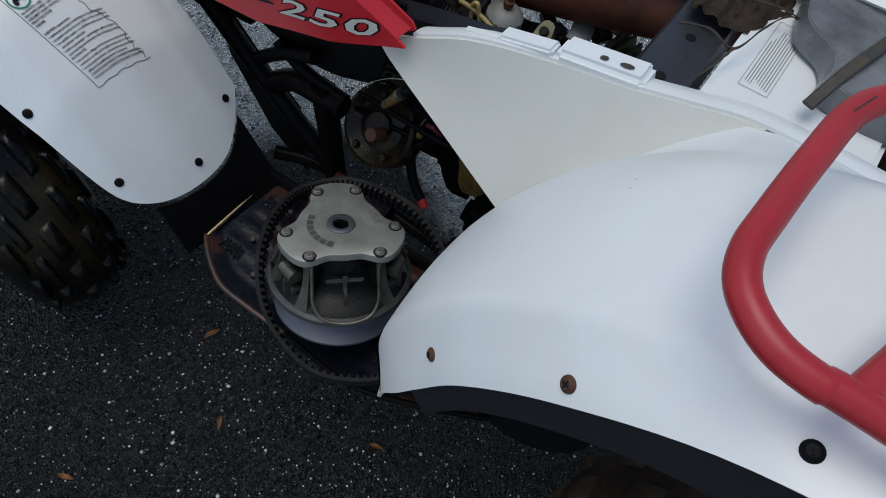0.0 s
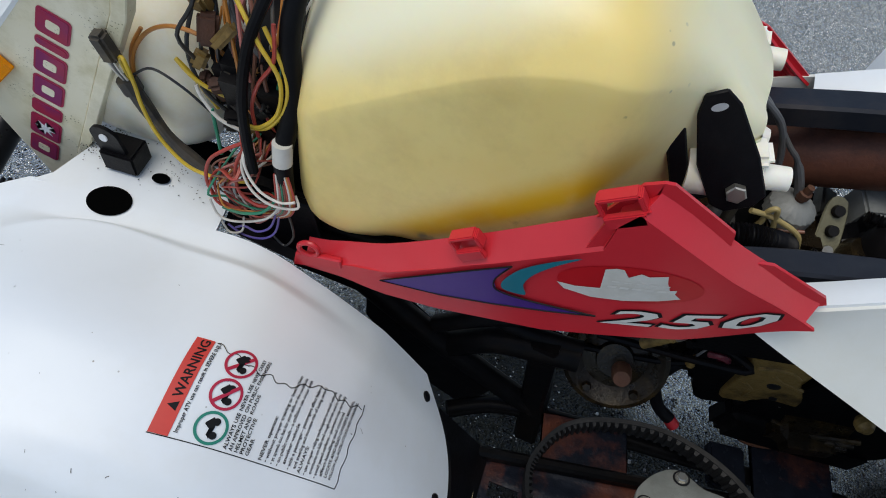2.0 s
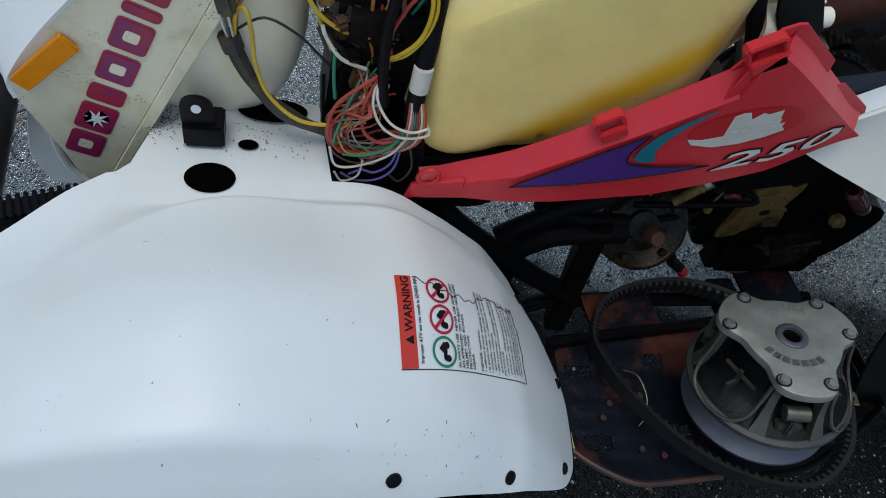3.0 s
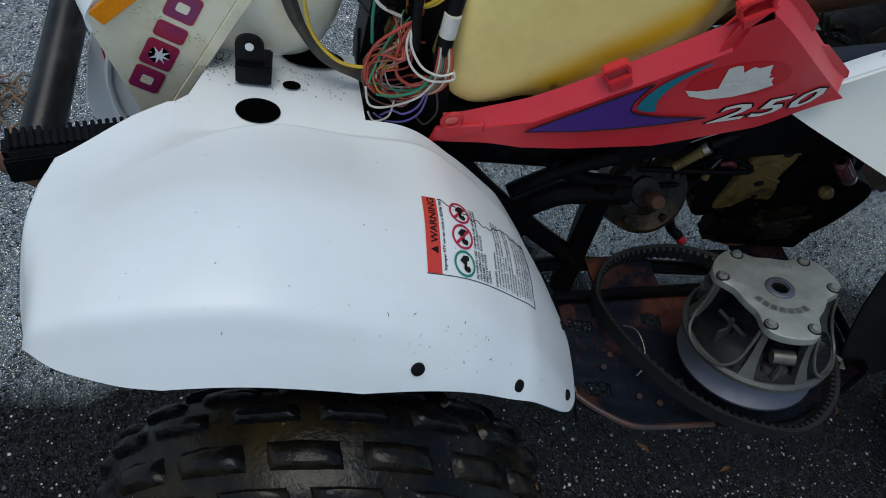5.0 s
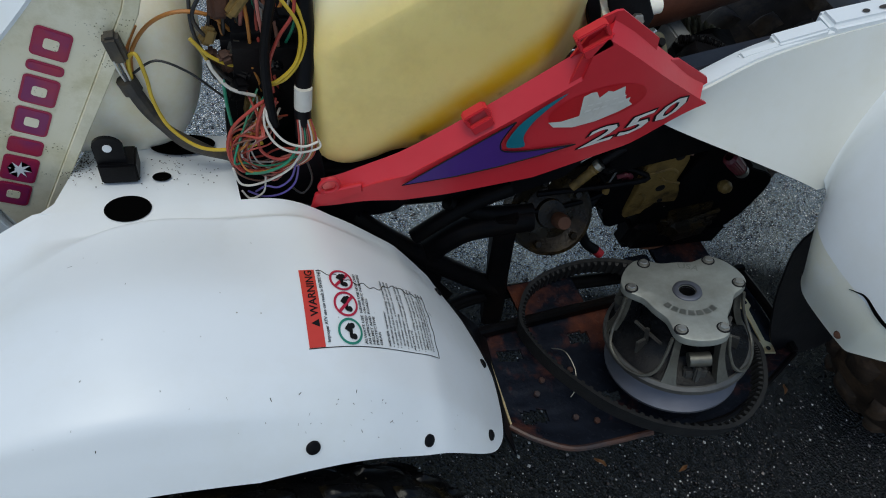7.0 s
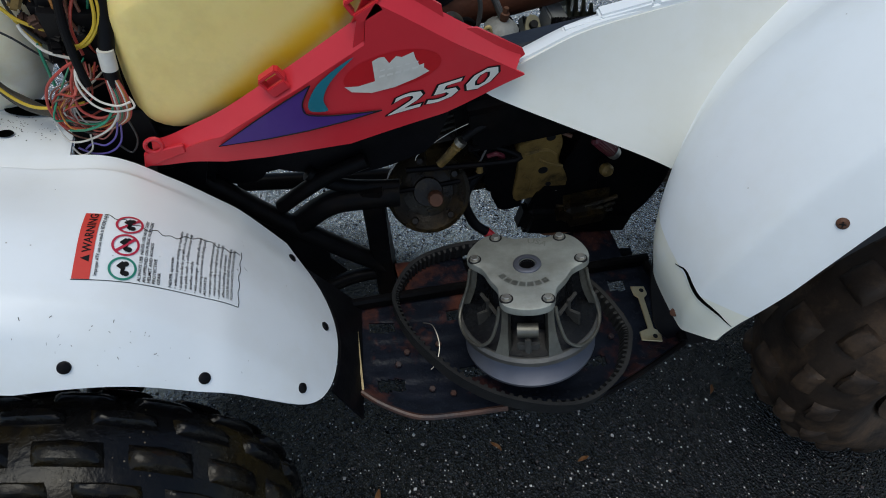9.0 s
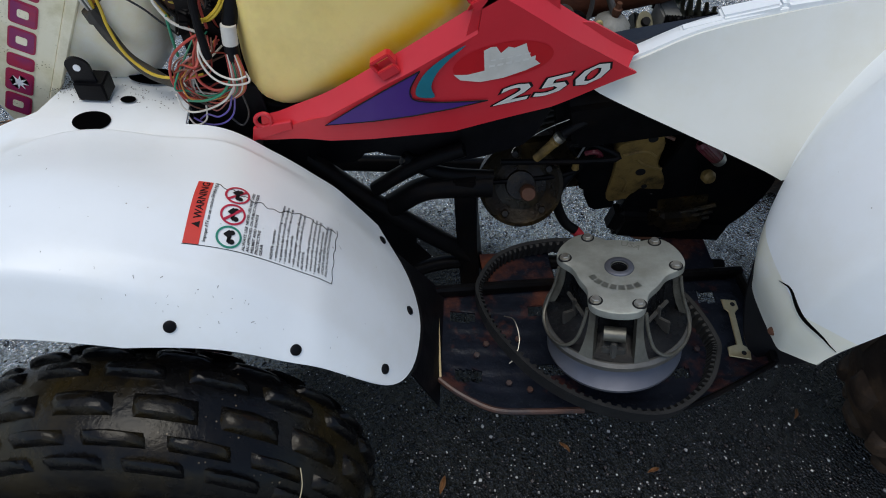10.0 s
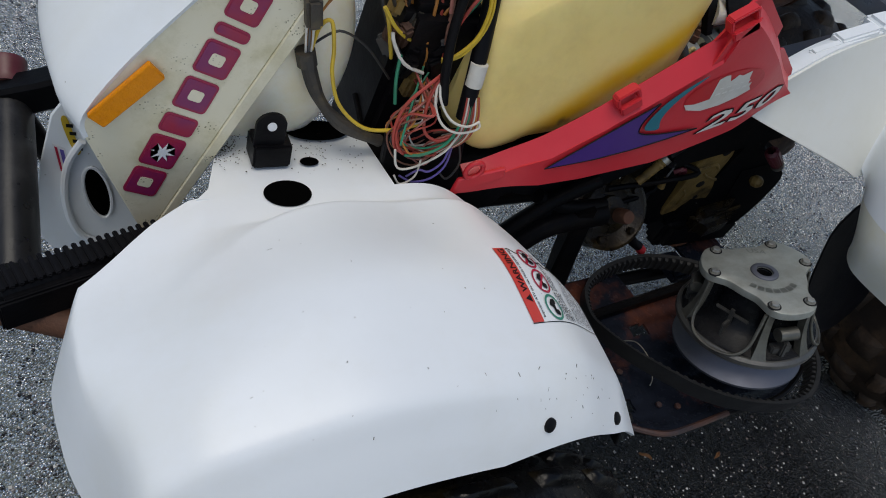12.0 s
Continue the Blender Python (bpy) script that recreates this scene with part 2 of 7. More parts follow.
STRAW = material("dry_straw", (0.5, 0.42, 0.26), 0.7, scale=90, bump=0.2)
GREYTAPE = material("dusty_black_tape", (0.03, 0.028, 0.026), 0.6, second=(0.08, 0.06, 0.035), scale=40, third=(0.13, 0.10, 0.05), third_scale=30, third_amount=0.5, bump=0.3)
ALLOY = material("dull_olive_alloy", (0.20, 0.19, 0.12), 0.5, 0.4, second=(0.12, 0.11, 0.065), scale=45, third=(0.03, 0.026, 0.016), third_scale=16, third_amount=0.7, bump=0.3, bump_scale=300)
GREYCAP = material("grey_nylon", (0.24, 0.25, 0.24), 0.5, second=(0.17, 0.175, 0.165), scale=50, third=(0.09, 0.085, 0.07), third_scale=20, third_amount=0.5, bump=0.2)
LINER = material("dusty_grey_liner", (0.030, 0.032, 0.037), 0.5, second=(0.022, 0.023, 0.026), scale=18, third=(0.05, 0.046, 0.04), third_scale=9, third_amount=0.4, bump=0.2, gloss=0.3)
CLEAR = material("smoky_plastic", (0.20, 0.21, 0.22), 0.25, second=(0.1, 0.1, 0.1), scale=12, third=(0.02, 0.02, 0.02), third_scale=9, third_amount=0.6, bump=0.2)


def wire_colour(name, colour):
    return material(name, colour, 0.42, second=tuple(c * 0.7 for c in colour), scale=60, third=(0.12, 0.09, 0.05), third_scale=20, third_amount=0.35, bump=0.05)


WIRES = {k: wire_colour("wire_insulation_" + k, c) for k, c in dict(yellow=(0.62, 0.42, 0.03), red=(0.4, 0.05, 0.035), white=(0.72, 0.68, 0.6), green=(0.02, 0.22, 0.12),
         brown=(0.2, 0.08, 0.05), violet=(0.12, 0.09, 0.36), black=(0.015, 0.015, 0.016), orange=(0.5, 0.19, 0.03), pink=(0.5, 0.17, 0.14), grey=(0.1, 0.1, 0.1)).items()}

MAROON = wire_colour("dark_red_rubber", (0.10, 0.012, 0.022))
HOSE = wire_colour("amber_fuel_hose", (0.50, 0.39, 0.16))


def asphalt():
    mat = bpy.data.materials.new("wet_asphalt")
    mat.use_nodes = True
    nt = mat.node_tree
    n, link = nt.nodes, nt.links.new
    bsdf = n["Principled BSDF"]
    where = n.new("ShaderNodeTexCoord").outputs["Object"]
    cell = n.new("ShaderNodeTexVoronoi")
    cell.inputs["Scale"].default_value = 215
    link(where, cell.inputs["Vector"])
    shade = n.new("ShaderNodeValToRGB")
    shade.color_ramp.elements[0].color, shade.color_ramp.elements[0].position = (0.001, 0.001, 0.0012, 1), 0.3
    shade.color_ramp.elements[1].color, shade.color_ramp.elements[1].position = (0.018, 0.018, 0.020, 1), 0.95
    link(cell.outputs["Color"], shade.inputs[0])
    big = n.new("ShaderNodeTexNoise")
    big.inputs["Scale"].default_value, big.inputs["Detail"].default_value = 2.5, 6
    link(where, big.inputs["Vector"])
    m = n.new("ShaderNodeMix")
    m.data_type, m.blend_type = "RGBA", "MULTIPLY"
    m.inputs["Factor"].default_value = 0.55
    link(shade.outputs[0], m.inputs["A"])
    link(big.outputs["Fac"], m.inputs["B"])
    link(m.outputs["Result"], bsdf.inputs["Base Color"])
    rr = n.new("ShaderNodeMapRange")
    rr.inputs["To Min"].default_value, rr.inputs["To Max"].default_value = 0.16, 0.36
    link(big.outputs["Fac"], rr.inputs["Value"])
    link(rr.outputs["Result"], bsdf.inputs["Roughness"])
    # steeply seen ground loses gloss, standing in for a dark reflection over it
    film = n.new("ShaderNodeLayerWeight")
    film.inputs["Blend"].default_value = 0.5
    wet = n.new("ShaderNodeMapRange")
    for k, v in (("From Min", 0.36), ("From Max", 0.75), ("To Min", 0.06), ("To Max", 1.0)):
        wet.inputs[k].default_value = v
    # sky sheen painted by position: gloss raised towards the far side, ragged-edged
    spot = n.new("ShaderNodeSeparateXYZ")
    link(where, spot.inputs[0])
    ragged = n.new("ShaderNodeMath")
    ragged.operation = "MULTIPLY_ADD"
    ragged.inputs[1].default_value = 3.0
    sheen_patches = n.new("ShaderNodeTexNoise")
    sheen_patches.inputs["Scale"].default_value, sheen_patches.inputs["Detail"].default_value = 1.1, 8
    link(where, sheen_patches.inputs["Vector"])
    link(sheen_patches.outputs["Fac"], ragged.inputs[0])
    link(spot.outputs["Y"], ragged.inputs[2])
    # depth: how much of the painted sheen is added at each spot
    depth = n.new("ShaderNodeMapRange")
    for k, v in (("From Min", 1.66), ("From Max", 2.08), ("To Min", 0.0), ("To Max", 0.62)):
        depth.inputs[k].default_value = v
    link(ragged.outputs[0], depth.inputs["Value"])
    sheen_sum = n.new("ShaderNodeMath")
    link(film.outputs["Facing"], sheen_sum.inputs[0])
    link(depth.outputs["Result"], sheen_sum.inputs[1])
    link(sheen_sum.outputs[0], wet.inputs["Value"])
    grain = n.new("ShaderNodeMapRange")
    for k, v in (("From Min", 0.35), ("From Max", 0.6), ("To Min", 0.62), ("To Max", 1.0)):
        grain.inputs[k].default_value = v
    link(cell.outputs["Color"], grain.inputs["Value"])
    gloss = n.new("ShaderNodeMath")
    gloss.operation = "MULTIPLY"
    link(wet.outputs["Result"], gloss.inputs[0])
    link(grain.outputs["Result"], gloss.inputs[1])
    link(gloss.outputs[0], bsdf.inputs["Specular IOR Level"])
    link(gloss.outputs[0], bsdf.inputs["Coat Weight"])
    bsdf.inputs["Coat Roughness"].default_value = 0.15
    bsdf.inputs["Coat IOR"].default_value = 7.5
    b = n.new("ShaderNodeBump")
    b.inputs["Strength"].default_value, b.inputs["Distance"].default_value = 1.0, 0.006
    link(cell.outputs["Distance"], b.inputs["Height"])
    link(b.outputs["Normal"], bsdf.inputs["Normal"])
    link(b.outputs["Normal"], bsdf.inputs["Coat Normal"])
    return mat


def chips():
    mat = bpy.data.materials.new("asphalt_stone_chips")
    mat.use_nodes = True
    nt = mat.node_tree
    n, link = nt.nodes, nt.links.new
    shade = n.new("ShaderNodeValToRGB")
    e = shade.color_ramp.elements
    e[0].color, e[0].position = (0.003, 0.003, 0.0035, 1), 0.0
    e[1].color, e[1].position = (0.78, 0.76, 0.72, 1), 1.0
    e.new(0.50).color = (0.010, 0.010, 0.011, 1)
    e.new(0.78).color = (0.10, 0.078, 0.074, 1)
    link(n.new("ShaderNodeNewGeometry").outputs["Random Per Island"], shade.inputs[0])
    link(shade.outputs[0], n["Principled BSDF"].inputs["Base Color"])
    n["Principled BSDF"].inputs["Roughness"].default_value = 0.22
    return mat


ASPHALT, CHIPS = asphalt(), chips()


# ---- mesh helpers: a shape is a pair of vertices and faces ----
def joined(*shapes):
    v, f = [], []
    for sv, sf in shapes:
        k = len(v)
        v.extend(tuple(p) for p in sv)
        f.extend(tuple(i + k for i in face) for face in sf)
    return v, f


def moved(shape, m):
    return [tuple(m @ Vector(p)) for p in shape[0]], shape[1]


def mirrored(shape, middle=0.41):
    return [(x, 2 * middle - y, z) for x, y, z in shape[0]], [tuple(reversed(f)) for f in shape[1]]


def part(name, shape, mat, parent=None, label="", angle=35, flat=False):
    me = bpy.data.meshes.new(name)
    me.from_pydata([tuple(map(float, p)) for p in shape[0]], [], [tuple(f) for f in shape[1]])
    me.materials.append(mat)
    if not flat:
        me.shade_smooth()
        me.set_sharp_from_angle(angle=radians(angle))
    ob = new(name, me)
    ob.parent = parent
    if label:
        ob["label"] = label
    return ob


def thing(name, label, category, **more):
    ob = new(name)
    ob.empty_display_size = 0.05
    return tagged(ob, label, category, **more)


def through_points(pts, n=8, closed=False):
    """A smooth curve through a few points."""
    p = [Vector(q) for q in pts]
    k, out = len(p), []
    for i in range(k if closed else k - 1):
        a, b, c, d = (p[j % k] if closed else p[min(max(j, 0), k - 1)] for j in (i - 1, i, i + 1, i + 2))
        for s in range(n):
            t = s / n
            out.append(0.5 * (2 * b + (c - a) * t + (2 * a - 5 * b + 4 * c - d) * t * t + (3 * b - a - 3 * c + d) * t ** 3))
    return out if closed else out + [p[-1]]


def spline(table):
    """A smooth function through (x, value) pairs in rising order."""
    xs, ys = [float(a) for a, _ in table], [float(b) for _, b in table]
    slopes = [(ys[min(i + 1, len(xs) - 1)] - ys[max(i - 1, 0)]) / (xs[min(i + 1, len(xs) - 1)] - xs[max(i - 1, 0)]) for i in range(len(xs))]

    def at(x):
        if x <= xs[0]:
            return ys[0] + (x - xs[0]) * slopes[0]
        if x >= xs[-1]:
            return ys[-1] + (x - xs[-1]) * slopes[-1]
        i = next(j for j in range(len(xs) - 1) if x <= xs[j + 1])
        h = xs[i + 1] - xs[i]
        t = (x - xs[i]) / h
        return ((1 + 2 * t) * (1 - t) ** 2 * ys[i] + t * (1 - t) ** 2 * h * slopes[i] + t * t * (3 - 2 * t) * ys[i + 1] + t * t * (t - 1) * h * slopes[i + 1])
    return at


def step(a, b, x):
    t = min(max((x - a) / (b - a), 0.0), 1.0)
    return t * t * (3 - 2 * t)


def tube(pts, r, seg=10, caps=True, closed=False, n=6, smooth=True):
    """A round bar along a curve; r may be a function of 0..1."""
    line = through_points(pts, n, closed) if smooth else [Vector(p) for p in pts]
    k, v, f, up = len(line), [], [], None
    for i, p in enumerate(line):
        ahead = (line[(i + 1) % k] - line[i - 1]) if closed else (line[min(i + 1, k - 1)] - line[max(i - 1, 0)])
        ahead.normalize()
        if up is None:
            up = ahead.orthogonal().normalized()
        up = (up - ahead * up.dot(ahead)).normalized()
        side = ahead.cross(up)
        rad = r(i / max(k - 1, 1)) if callable(r) else r
        v += [tuple(p + rad * (math.cos(a) * up + math.sin(a) * side)) for a in (2 * math.pi * s / seg for s in range(seg))]
    for i in range(k if closed else k - 1):
        j = (i + 1) % k
        f += [(i * seg + s, i * seg + (s + 1) % seg, j * seg + (s + 1) % seg, j * seg + s) for s in range(seg)]
    if caps and not closed:
        f += [tuple(reversed(range(seg))), tuple(range((k - 1) * seg, k * seg))]
    return v, f


def boxbar(pts, wide, high, bevel=0.003, n=6):
    """A square steel section along a curve, its sides upright."""
    line = through_points(pts, n)
    k, v = len(line), []
    w, h = wide / 2, high / 2
    sec = [(-w + bevel, -h), (w - bevel, -h), (w, -h + bevel), (w, h - bevel), (w - bevel, h), (-w + bevel, h), (-w, h - bevel), (-w, -h + bevel)]
    for i, p in enumerate(line):
        ahead = (line[min(i + 1, k - 1)] - line[max(i - 1, 0)]).normalized()
        side = ahead.cross(Vector((0, 0, 1))).normalized()
        up = side.cross(ahead)
        v += [tuple(p + side * c + up * d) for c, d in sec]
    f = [(i * 8 + s, i * 8 + (s + 1) % 8, (i + 1) * 8 + (s + 1) % 8, (i + 1) * 8 + s) for i in range(k - 1) for s in range(8)]
    return v, f + [tuple(reversed(range(8))), tuple(range((k - 1) * 8, k * 8))]


def lathe(profile, seg=40, m=None, wobble=None):
    """Turns (radius, height) pairs round the z axis."""
    v, f, k = [], [], len(profile)
    for s in range(seg):
        a = 2 * math.pi * s / seg
        for r, z in profile:
            w = wobble(a, r, z) if wobble else 1.0
            v.append((r * w * math.cos(a), r * w * math.sin(a), z))
    for s in range(seg):
        t = (s + 1) % seg
        f += [(s * k + i, t * k + i, t * k + i + 1, s * k + i + 1) for i in range(k - 1)]
    return moved((v, f), m) if m else (v, f)


def sheet(fn, us, vs, thick=0.0):
    """A surface fn(u, v) over lists of u and v, with a thickness to its back."""
    nu, nv = len(us), len(vs)
    p = [[Vector(fn(u, w)) for w in vs] for u in us]
    v = [tuple(q) for row in p for q in row]
    f = [(i * nv + j, (i + 1) * nv + j, (i + 1) * nv + j + 1, i * nv + j + 1) for i in range(nu - 1) for j in range(nv - 1)]
    if not thick:
        return v, f
    for i in range(nu):
        for j in range(nv):
            du = p[min(i + 1, nu - 1)][j] - p[max(i - 1, 0)][j]
            dv = p[i][min(j + 1, nv - 1)] - p[i][max(j - 1, 0)]
            v.append(tuple(p[i][j] - thick * du.cross(dv).normalized()))
    k = nu * nv
    f += [tuple(reversed([a + k for a in face])) for face in f]
    edge = [i * nv for i in range(nu)] + [(nu - 1) * nv + j for j in range(1, nv)] + [i * nv + nv - 1 for i in range(nu - 2, -1, -1)] + [j for j in range(nv - 2, 0, -1)]
    for a, b in zip(edge, edge[1:] + edge[:1]):
        f.append((b, a, a + k, b + k))
    return v, f


def span(a, b, n):
    return [a + (b - a) * i / n for i in range(n + 1)]


def solid(build, bevel=0.0, segments=2):
    """A shape from a bmesh that build() fills, with its hard edges rounded."""
    bm = bmesh.new()
    build(bm)
    if bevel:
        edges = [e for e in bm.edges if len(e.link_faces) == 2 and e.calc_face_angle(0) > 0.5]
        bmesh.ops.bevel(bm, geom=edges, offset=bevel, segments=segments, affect="EDGES", clamp_overlap=True)
    bmesh.ops.recalc_face_normals(bm, faces=bm.faces)
    bm.verts.index_update()
    out = [tuple(v.co) for v in bm.verts], [tuple(v.index for v in face.verts) for face in bm.faces]
    bm.free()
    return out


def block(sx, sy, sz, m=None, bevel=0.003, segments=2):
    def build(bm):
        bmesh.ops.create_cube(bm, size=1)
        for v in bm.verts:
            v.co = Vector((v.co.x * sx, v.co.y * sy, v.co.z * sz))
    s = solid(build, bevel, segments)
    return moved(s, m) if m else s


def plate(outline, depth, at=None, bevel=0.0, segments=1):
    """A flat piece: a polygon (a, b), given depth behind it. at(a, b, c) places a point that lies c behind the front."""
    at = at or (lambda a, b, c: (a, b, -c))

    def build(bm):
        front = [bm.verts.new(at(a, b, 0.0)) for a, b in outline]
        back = [bm.verts.new(at(a, b, depth)) for a, b in outline]
        bm.faces.new(front)
        bm.faces.new(list(reversed(back)))
        for i in range(len(front)):
            j = (i + 1) % len(front)
            bm.faces.new((front[j], front[i], back[i], back[j]))
        bmesh.ops.triangulate(bm, faces=[f for f in bm.faces if len(f.verts) > 4])
    return solid(build, bevel, segments)


def sliced(shape, every=0.012):
    """The shape cut across x at even steps, so that it can be bent."""
    bm = bmesh.new()
    vs = [bm.verts.new(p) for p in shape[0]]
    for f in shape[1]:
        bm.faces.new([vs[i] for i in f])
    lo, hi = min(p[0] for p in shape[0]), max(p[0] for p in shape[0])
    for i in range(1, int((hi - lo) / every) + 1):
        bmesh.ops.bisect_plane(bm, geom=bm.verts[:] + bm.edges[:] + bm.faces[:], plane_co=(lo + every * i, 0, 0), plane_no=(1, 0, 0))
    bmesh.ops.triangulate(bm, faces=bm.faces[:])
    bm.verts.index_update()
    out = [tuple(v.co) for v in bm.verts], [tuple(v.index for v in f.verts) for f in bm.faces]
    bm.free()
    return out


def smooth_outline(pts, n=5):
    return [(p.x, p.y) for p in through_points([(a, b, 0) for a, b in pts], n, True)]


def disc(r, n=20, squash=1.0, turn=0.0, cx=0.0, cy=0.0):
    return [(cx + r * math.cos(a) * math.cos(turn) - r * squash * math.sin(a) * math.sin(turn), cy + r * math.cos(a) * math.sin(turn) + r * squash * math.sin(a) * math.cos(turn))
            for a in (2 * math.pi * i / n for i in range(n))]


def ring(r1, r2, n=28):
    v = [(r * math.cos(2 * math.pi * i / n), r * math.sin(2 * math.pi * i / n), 0.0) for i in range(n) for r in (r1, r2)]
    return v, [(2 * i, 2 * i + 1, (2 * i + 3) % (2 * n), (2 * i + 2) % (2 * n)) for i in range(n)]


def lettering(text, size, shear=0.0, bold=0.0, spacing=1.0):
    """The built-in font as flat faces, from the start of its base line."""
    cu = bpy.data.curves.new("lettering", "FONT")
    cu.body, cu.size, cu.shear, cu.offset, cu.space_character, cu.resolution_u = text, size, shear, bold, spacing, 2
    ob = new("lettering", cu)
    bpy.context.view_layer.update()
    me = bpy.data.meshes.new_from_object(ob.evaluated_get(bpy.context.evaluated_depsgraph_get()))
    out = [tuple(v.co) for v in me.vertices], [tuple(p.vertices) for p in me.polygons]
    bpy.data.objects.remove(ob)
    bpy.data.curves.remove(cu)
    bpy.data.meshes.remove(me)
    return out


def laid(shape, at):
    """Lays a flat shape on a surface: at(a, b) gives the place of its point (a, b)."""
    return [at(p[0], p[1]) for p in shape[0]], shape[1]


def aim(eye, axis, turn=0.0):
    """A frame at eye whose z points along axis."""
    return Matrix.Translation(eye) @ Vector(axis).to_track_quat("Z", "Y").to_matrix().to_4x4() @ pose(0, 0, 0, 0, 0, turn)


def hexagon(r, h, m):
    s = lathe([(0.0, h), (r * 0.86, h), (r, h * 0.8), (r, 0.0)], 6)
    return moved(s, m)


# ---- the ground ----
def build_ground():
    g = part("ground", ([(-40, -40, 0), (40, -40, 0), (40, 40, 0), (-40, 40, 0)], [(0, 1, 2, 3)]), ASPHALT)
    tagged(g, "dark wet asphalt with pale stone specks", "ground", kind="structure")
    rng = np.random.default_rng(5)
    v, f = [], []
    spots = [(rng.uniform(-1.5, 1.7), rng.uniform(-0.6, 1.6)) for _ in range(80000)]
    for x, y in spots:
        r = float(rng.uniform(0.0011, 0.0028) if rng.uniform() < 0.92 else rng.uniform(0.0028, 0.0046))
        a0 = float(rng.uniform(0, 6.28))
        k = len(v)
        v += [(x + r * rng.uniform(0.7, 1.3) * math.cos(a0 + 1.57 * i), y + r * rng.uniform(0.7, 1.3) * math.sin(a0 + 1.57 * i), -0.0005) for i in range(4)]
        v.append((x + rng.uniform(-0.3, 0.3) * r, y + rng.uniform(-0.3, 0.3) * r, r * rng.uniform(0.3, 0.8)))
        f += [(k + i, k + (i + 1) % 4, k + 4) for i in range(4)]
    tagged(part("asphalt_chips", (v, f), CHIPS, flat=True), "small pale and dark stone chips set in the asphalt", "stones", kind="stuff")


build_ground()

atv = thing("quad_bike", "old white and red quad bike, partly stripped, on asphalt", "quad bike")


# ---- front fender ----
crest = spline([(-0.752, 0.425), (-0.742, 0.457), (-0.733, 0.491), (-0.724, 0.526), (-0.714, 0.557), (-0.705, 0.574), (-0.696, 0.583), (-0.68, 0.591), (-0.65, 0.603), (-0.55, 0.622), (-0.47, 0.616), (-0.387, 0.596),
                (-0.334, 0.572), (-0.27, 0.519), (-0.25, 0.499), (-0.19, 0.417), (-0.15, 0.358), (-0.12, 0.312)])
outer_drop = spline([(-0.055, 0.082), (-0.045, 0.062), (-0.035, 0.048), (-0.02, 0.034), (-0.004, 0.0215), (0.005, 0.0142), (0.011, 0.0108), (0.018, 0.0092), (0.03, 0.0075), (0.06, 0.0035), (0.1, 0.0), (0.14, 0.0)])
facet_drop = spline([(-0.055, 0.080), (-0.05, 0.071), (-0.04, 0.053), (-0.03, 0.036), (-0.024, 0.0255), (-0.019, 0.0182), (-0.014, 0.0145), (-0.005, 0.0118), (0.01, 0.0090), (0.03, 0.0062), (0.06, 0.003), (0.1, 0.0), (0.14, 0.0)])
rear_line = spline([(-0.05, -0.40), (-0.044, -0.335), (-0.034, -0.258), (-0.020, -0.192), (-0.005, -0.165), (0.02, -0.148), (0.06, -0.137), (0.11, -0.134), (0.16, -0.144), (0.20, -0.165), (0.24, -0.198)])
DECK = 0.563
front_line = spline([(-0.0535, -0.598), (-0.051, -0.623), (-0.047, -0.645), (-0.043, -0.662), (-0.038, -0.677), (-0.031, -0.690), (-0.021, -0.702), (-0.008, -0.712), (0.01, -0.721), (0.03, -0.728), (0.06, -0.735), (0.09, -0.738), (0.12, -0.741)])


ridge_shift = spline([(-0.75, 0.085), (-0.70, 0.075), (-0.66, 0.058), (-0.635, 0.037), (-0.60, 0.022), (-0.567, 0.012), (-0.52, 0.002), (-0.48, 0.0), (0.0, 0.0)])
front_inner = spline([(0.12, -0.741), (0.138, -0.741), (0.152, -0.737), (0.17, -0.725), (0.182, -0.711), (0.195, -0.695), (0.212, -0.675), (0.227, -0.655), (0.241, -0.628), (0.259, -0.616)])


def fender_z(x, y):
    back = step(-0.55, -0.28, x)
    z = crest(x - 0.014 * step(-0.66, -0.72, x) * (1 - step(-0.01, 0.10, y))) - ((facet_drop(y) * (1 - back) + outer_drop(y) * back) * (1 - 0.4 * step(-0.3, -0.16, x)) if y < 0.1 else 0.0)
    edge = 1 - step(-0.40, -0.26, x)
    inner = z - 0.028 * step(0.09, 0.22, y) - 0.02 * (step(0.203, 0.224, y) * edge + step(0.18, 0.25, y) * (1 - edge))
    deck = DECK - 0.25 * max(-0.62 - x, 0)
    v, soft = y + ridge_shift(x), 0.03 * step(-0.55, -0.68, x)
    slope = z - min(0.039, max(z - deck - 0.010, 0)) * step(0.07, 0.22, v)
    low = slope + (min(deck, slope) - slope) * step(0.203 - soft, 0.218 + soft, v)
    w = step(-0.42, -0.33, x)
    return low * (1 - w) + inner * w


def fender_rear(y):
    return rear_line(y)


def fender_front(y):
    if y > 0.12:
        return front_inner(y)
    return front_line(y)


def on_fender(x, y, lift=0.0):
    e = 0.002
    z = fender_z(x, y)
    nrm = Vector((-(fender_z(x + e, y) - fender_z(x - e, y)) / (2 * e), -(fender_z(x, y + e) - fender_z(x, y - e)) / (2 * e), 1)).normalized()
    return Vector((x, y, z)) + nrm * lift, nrm


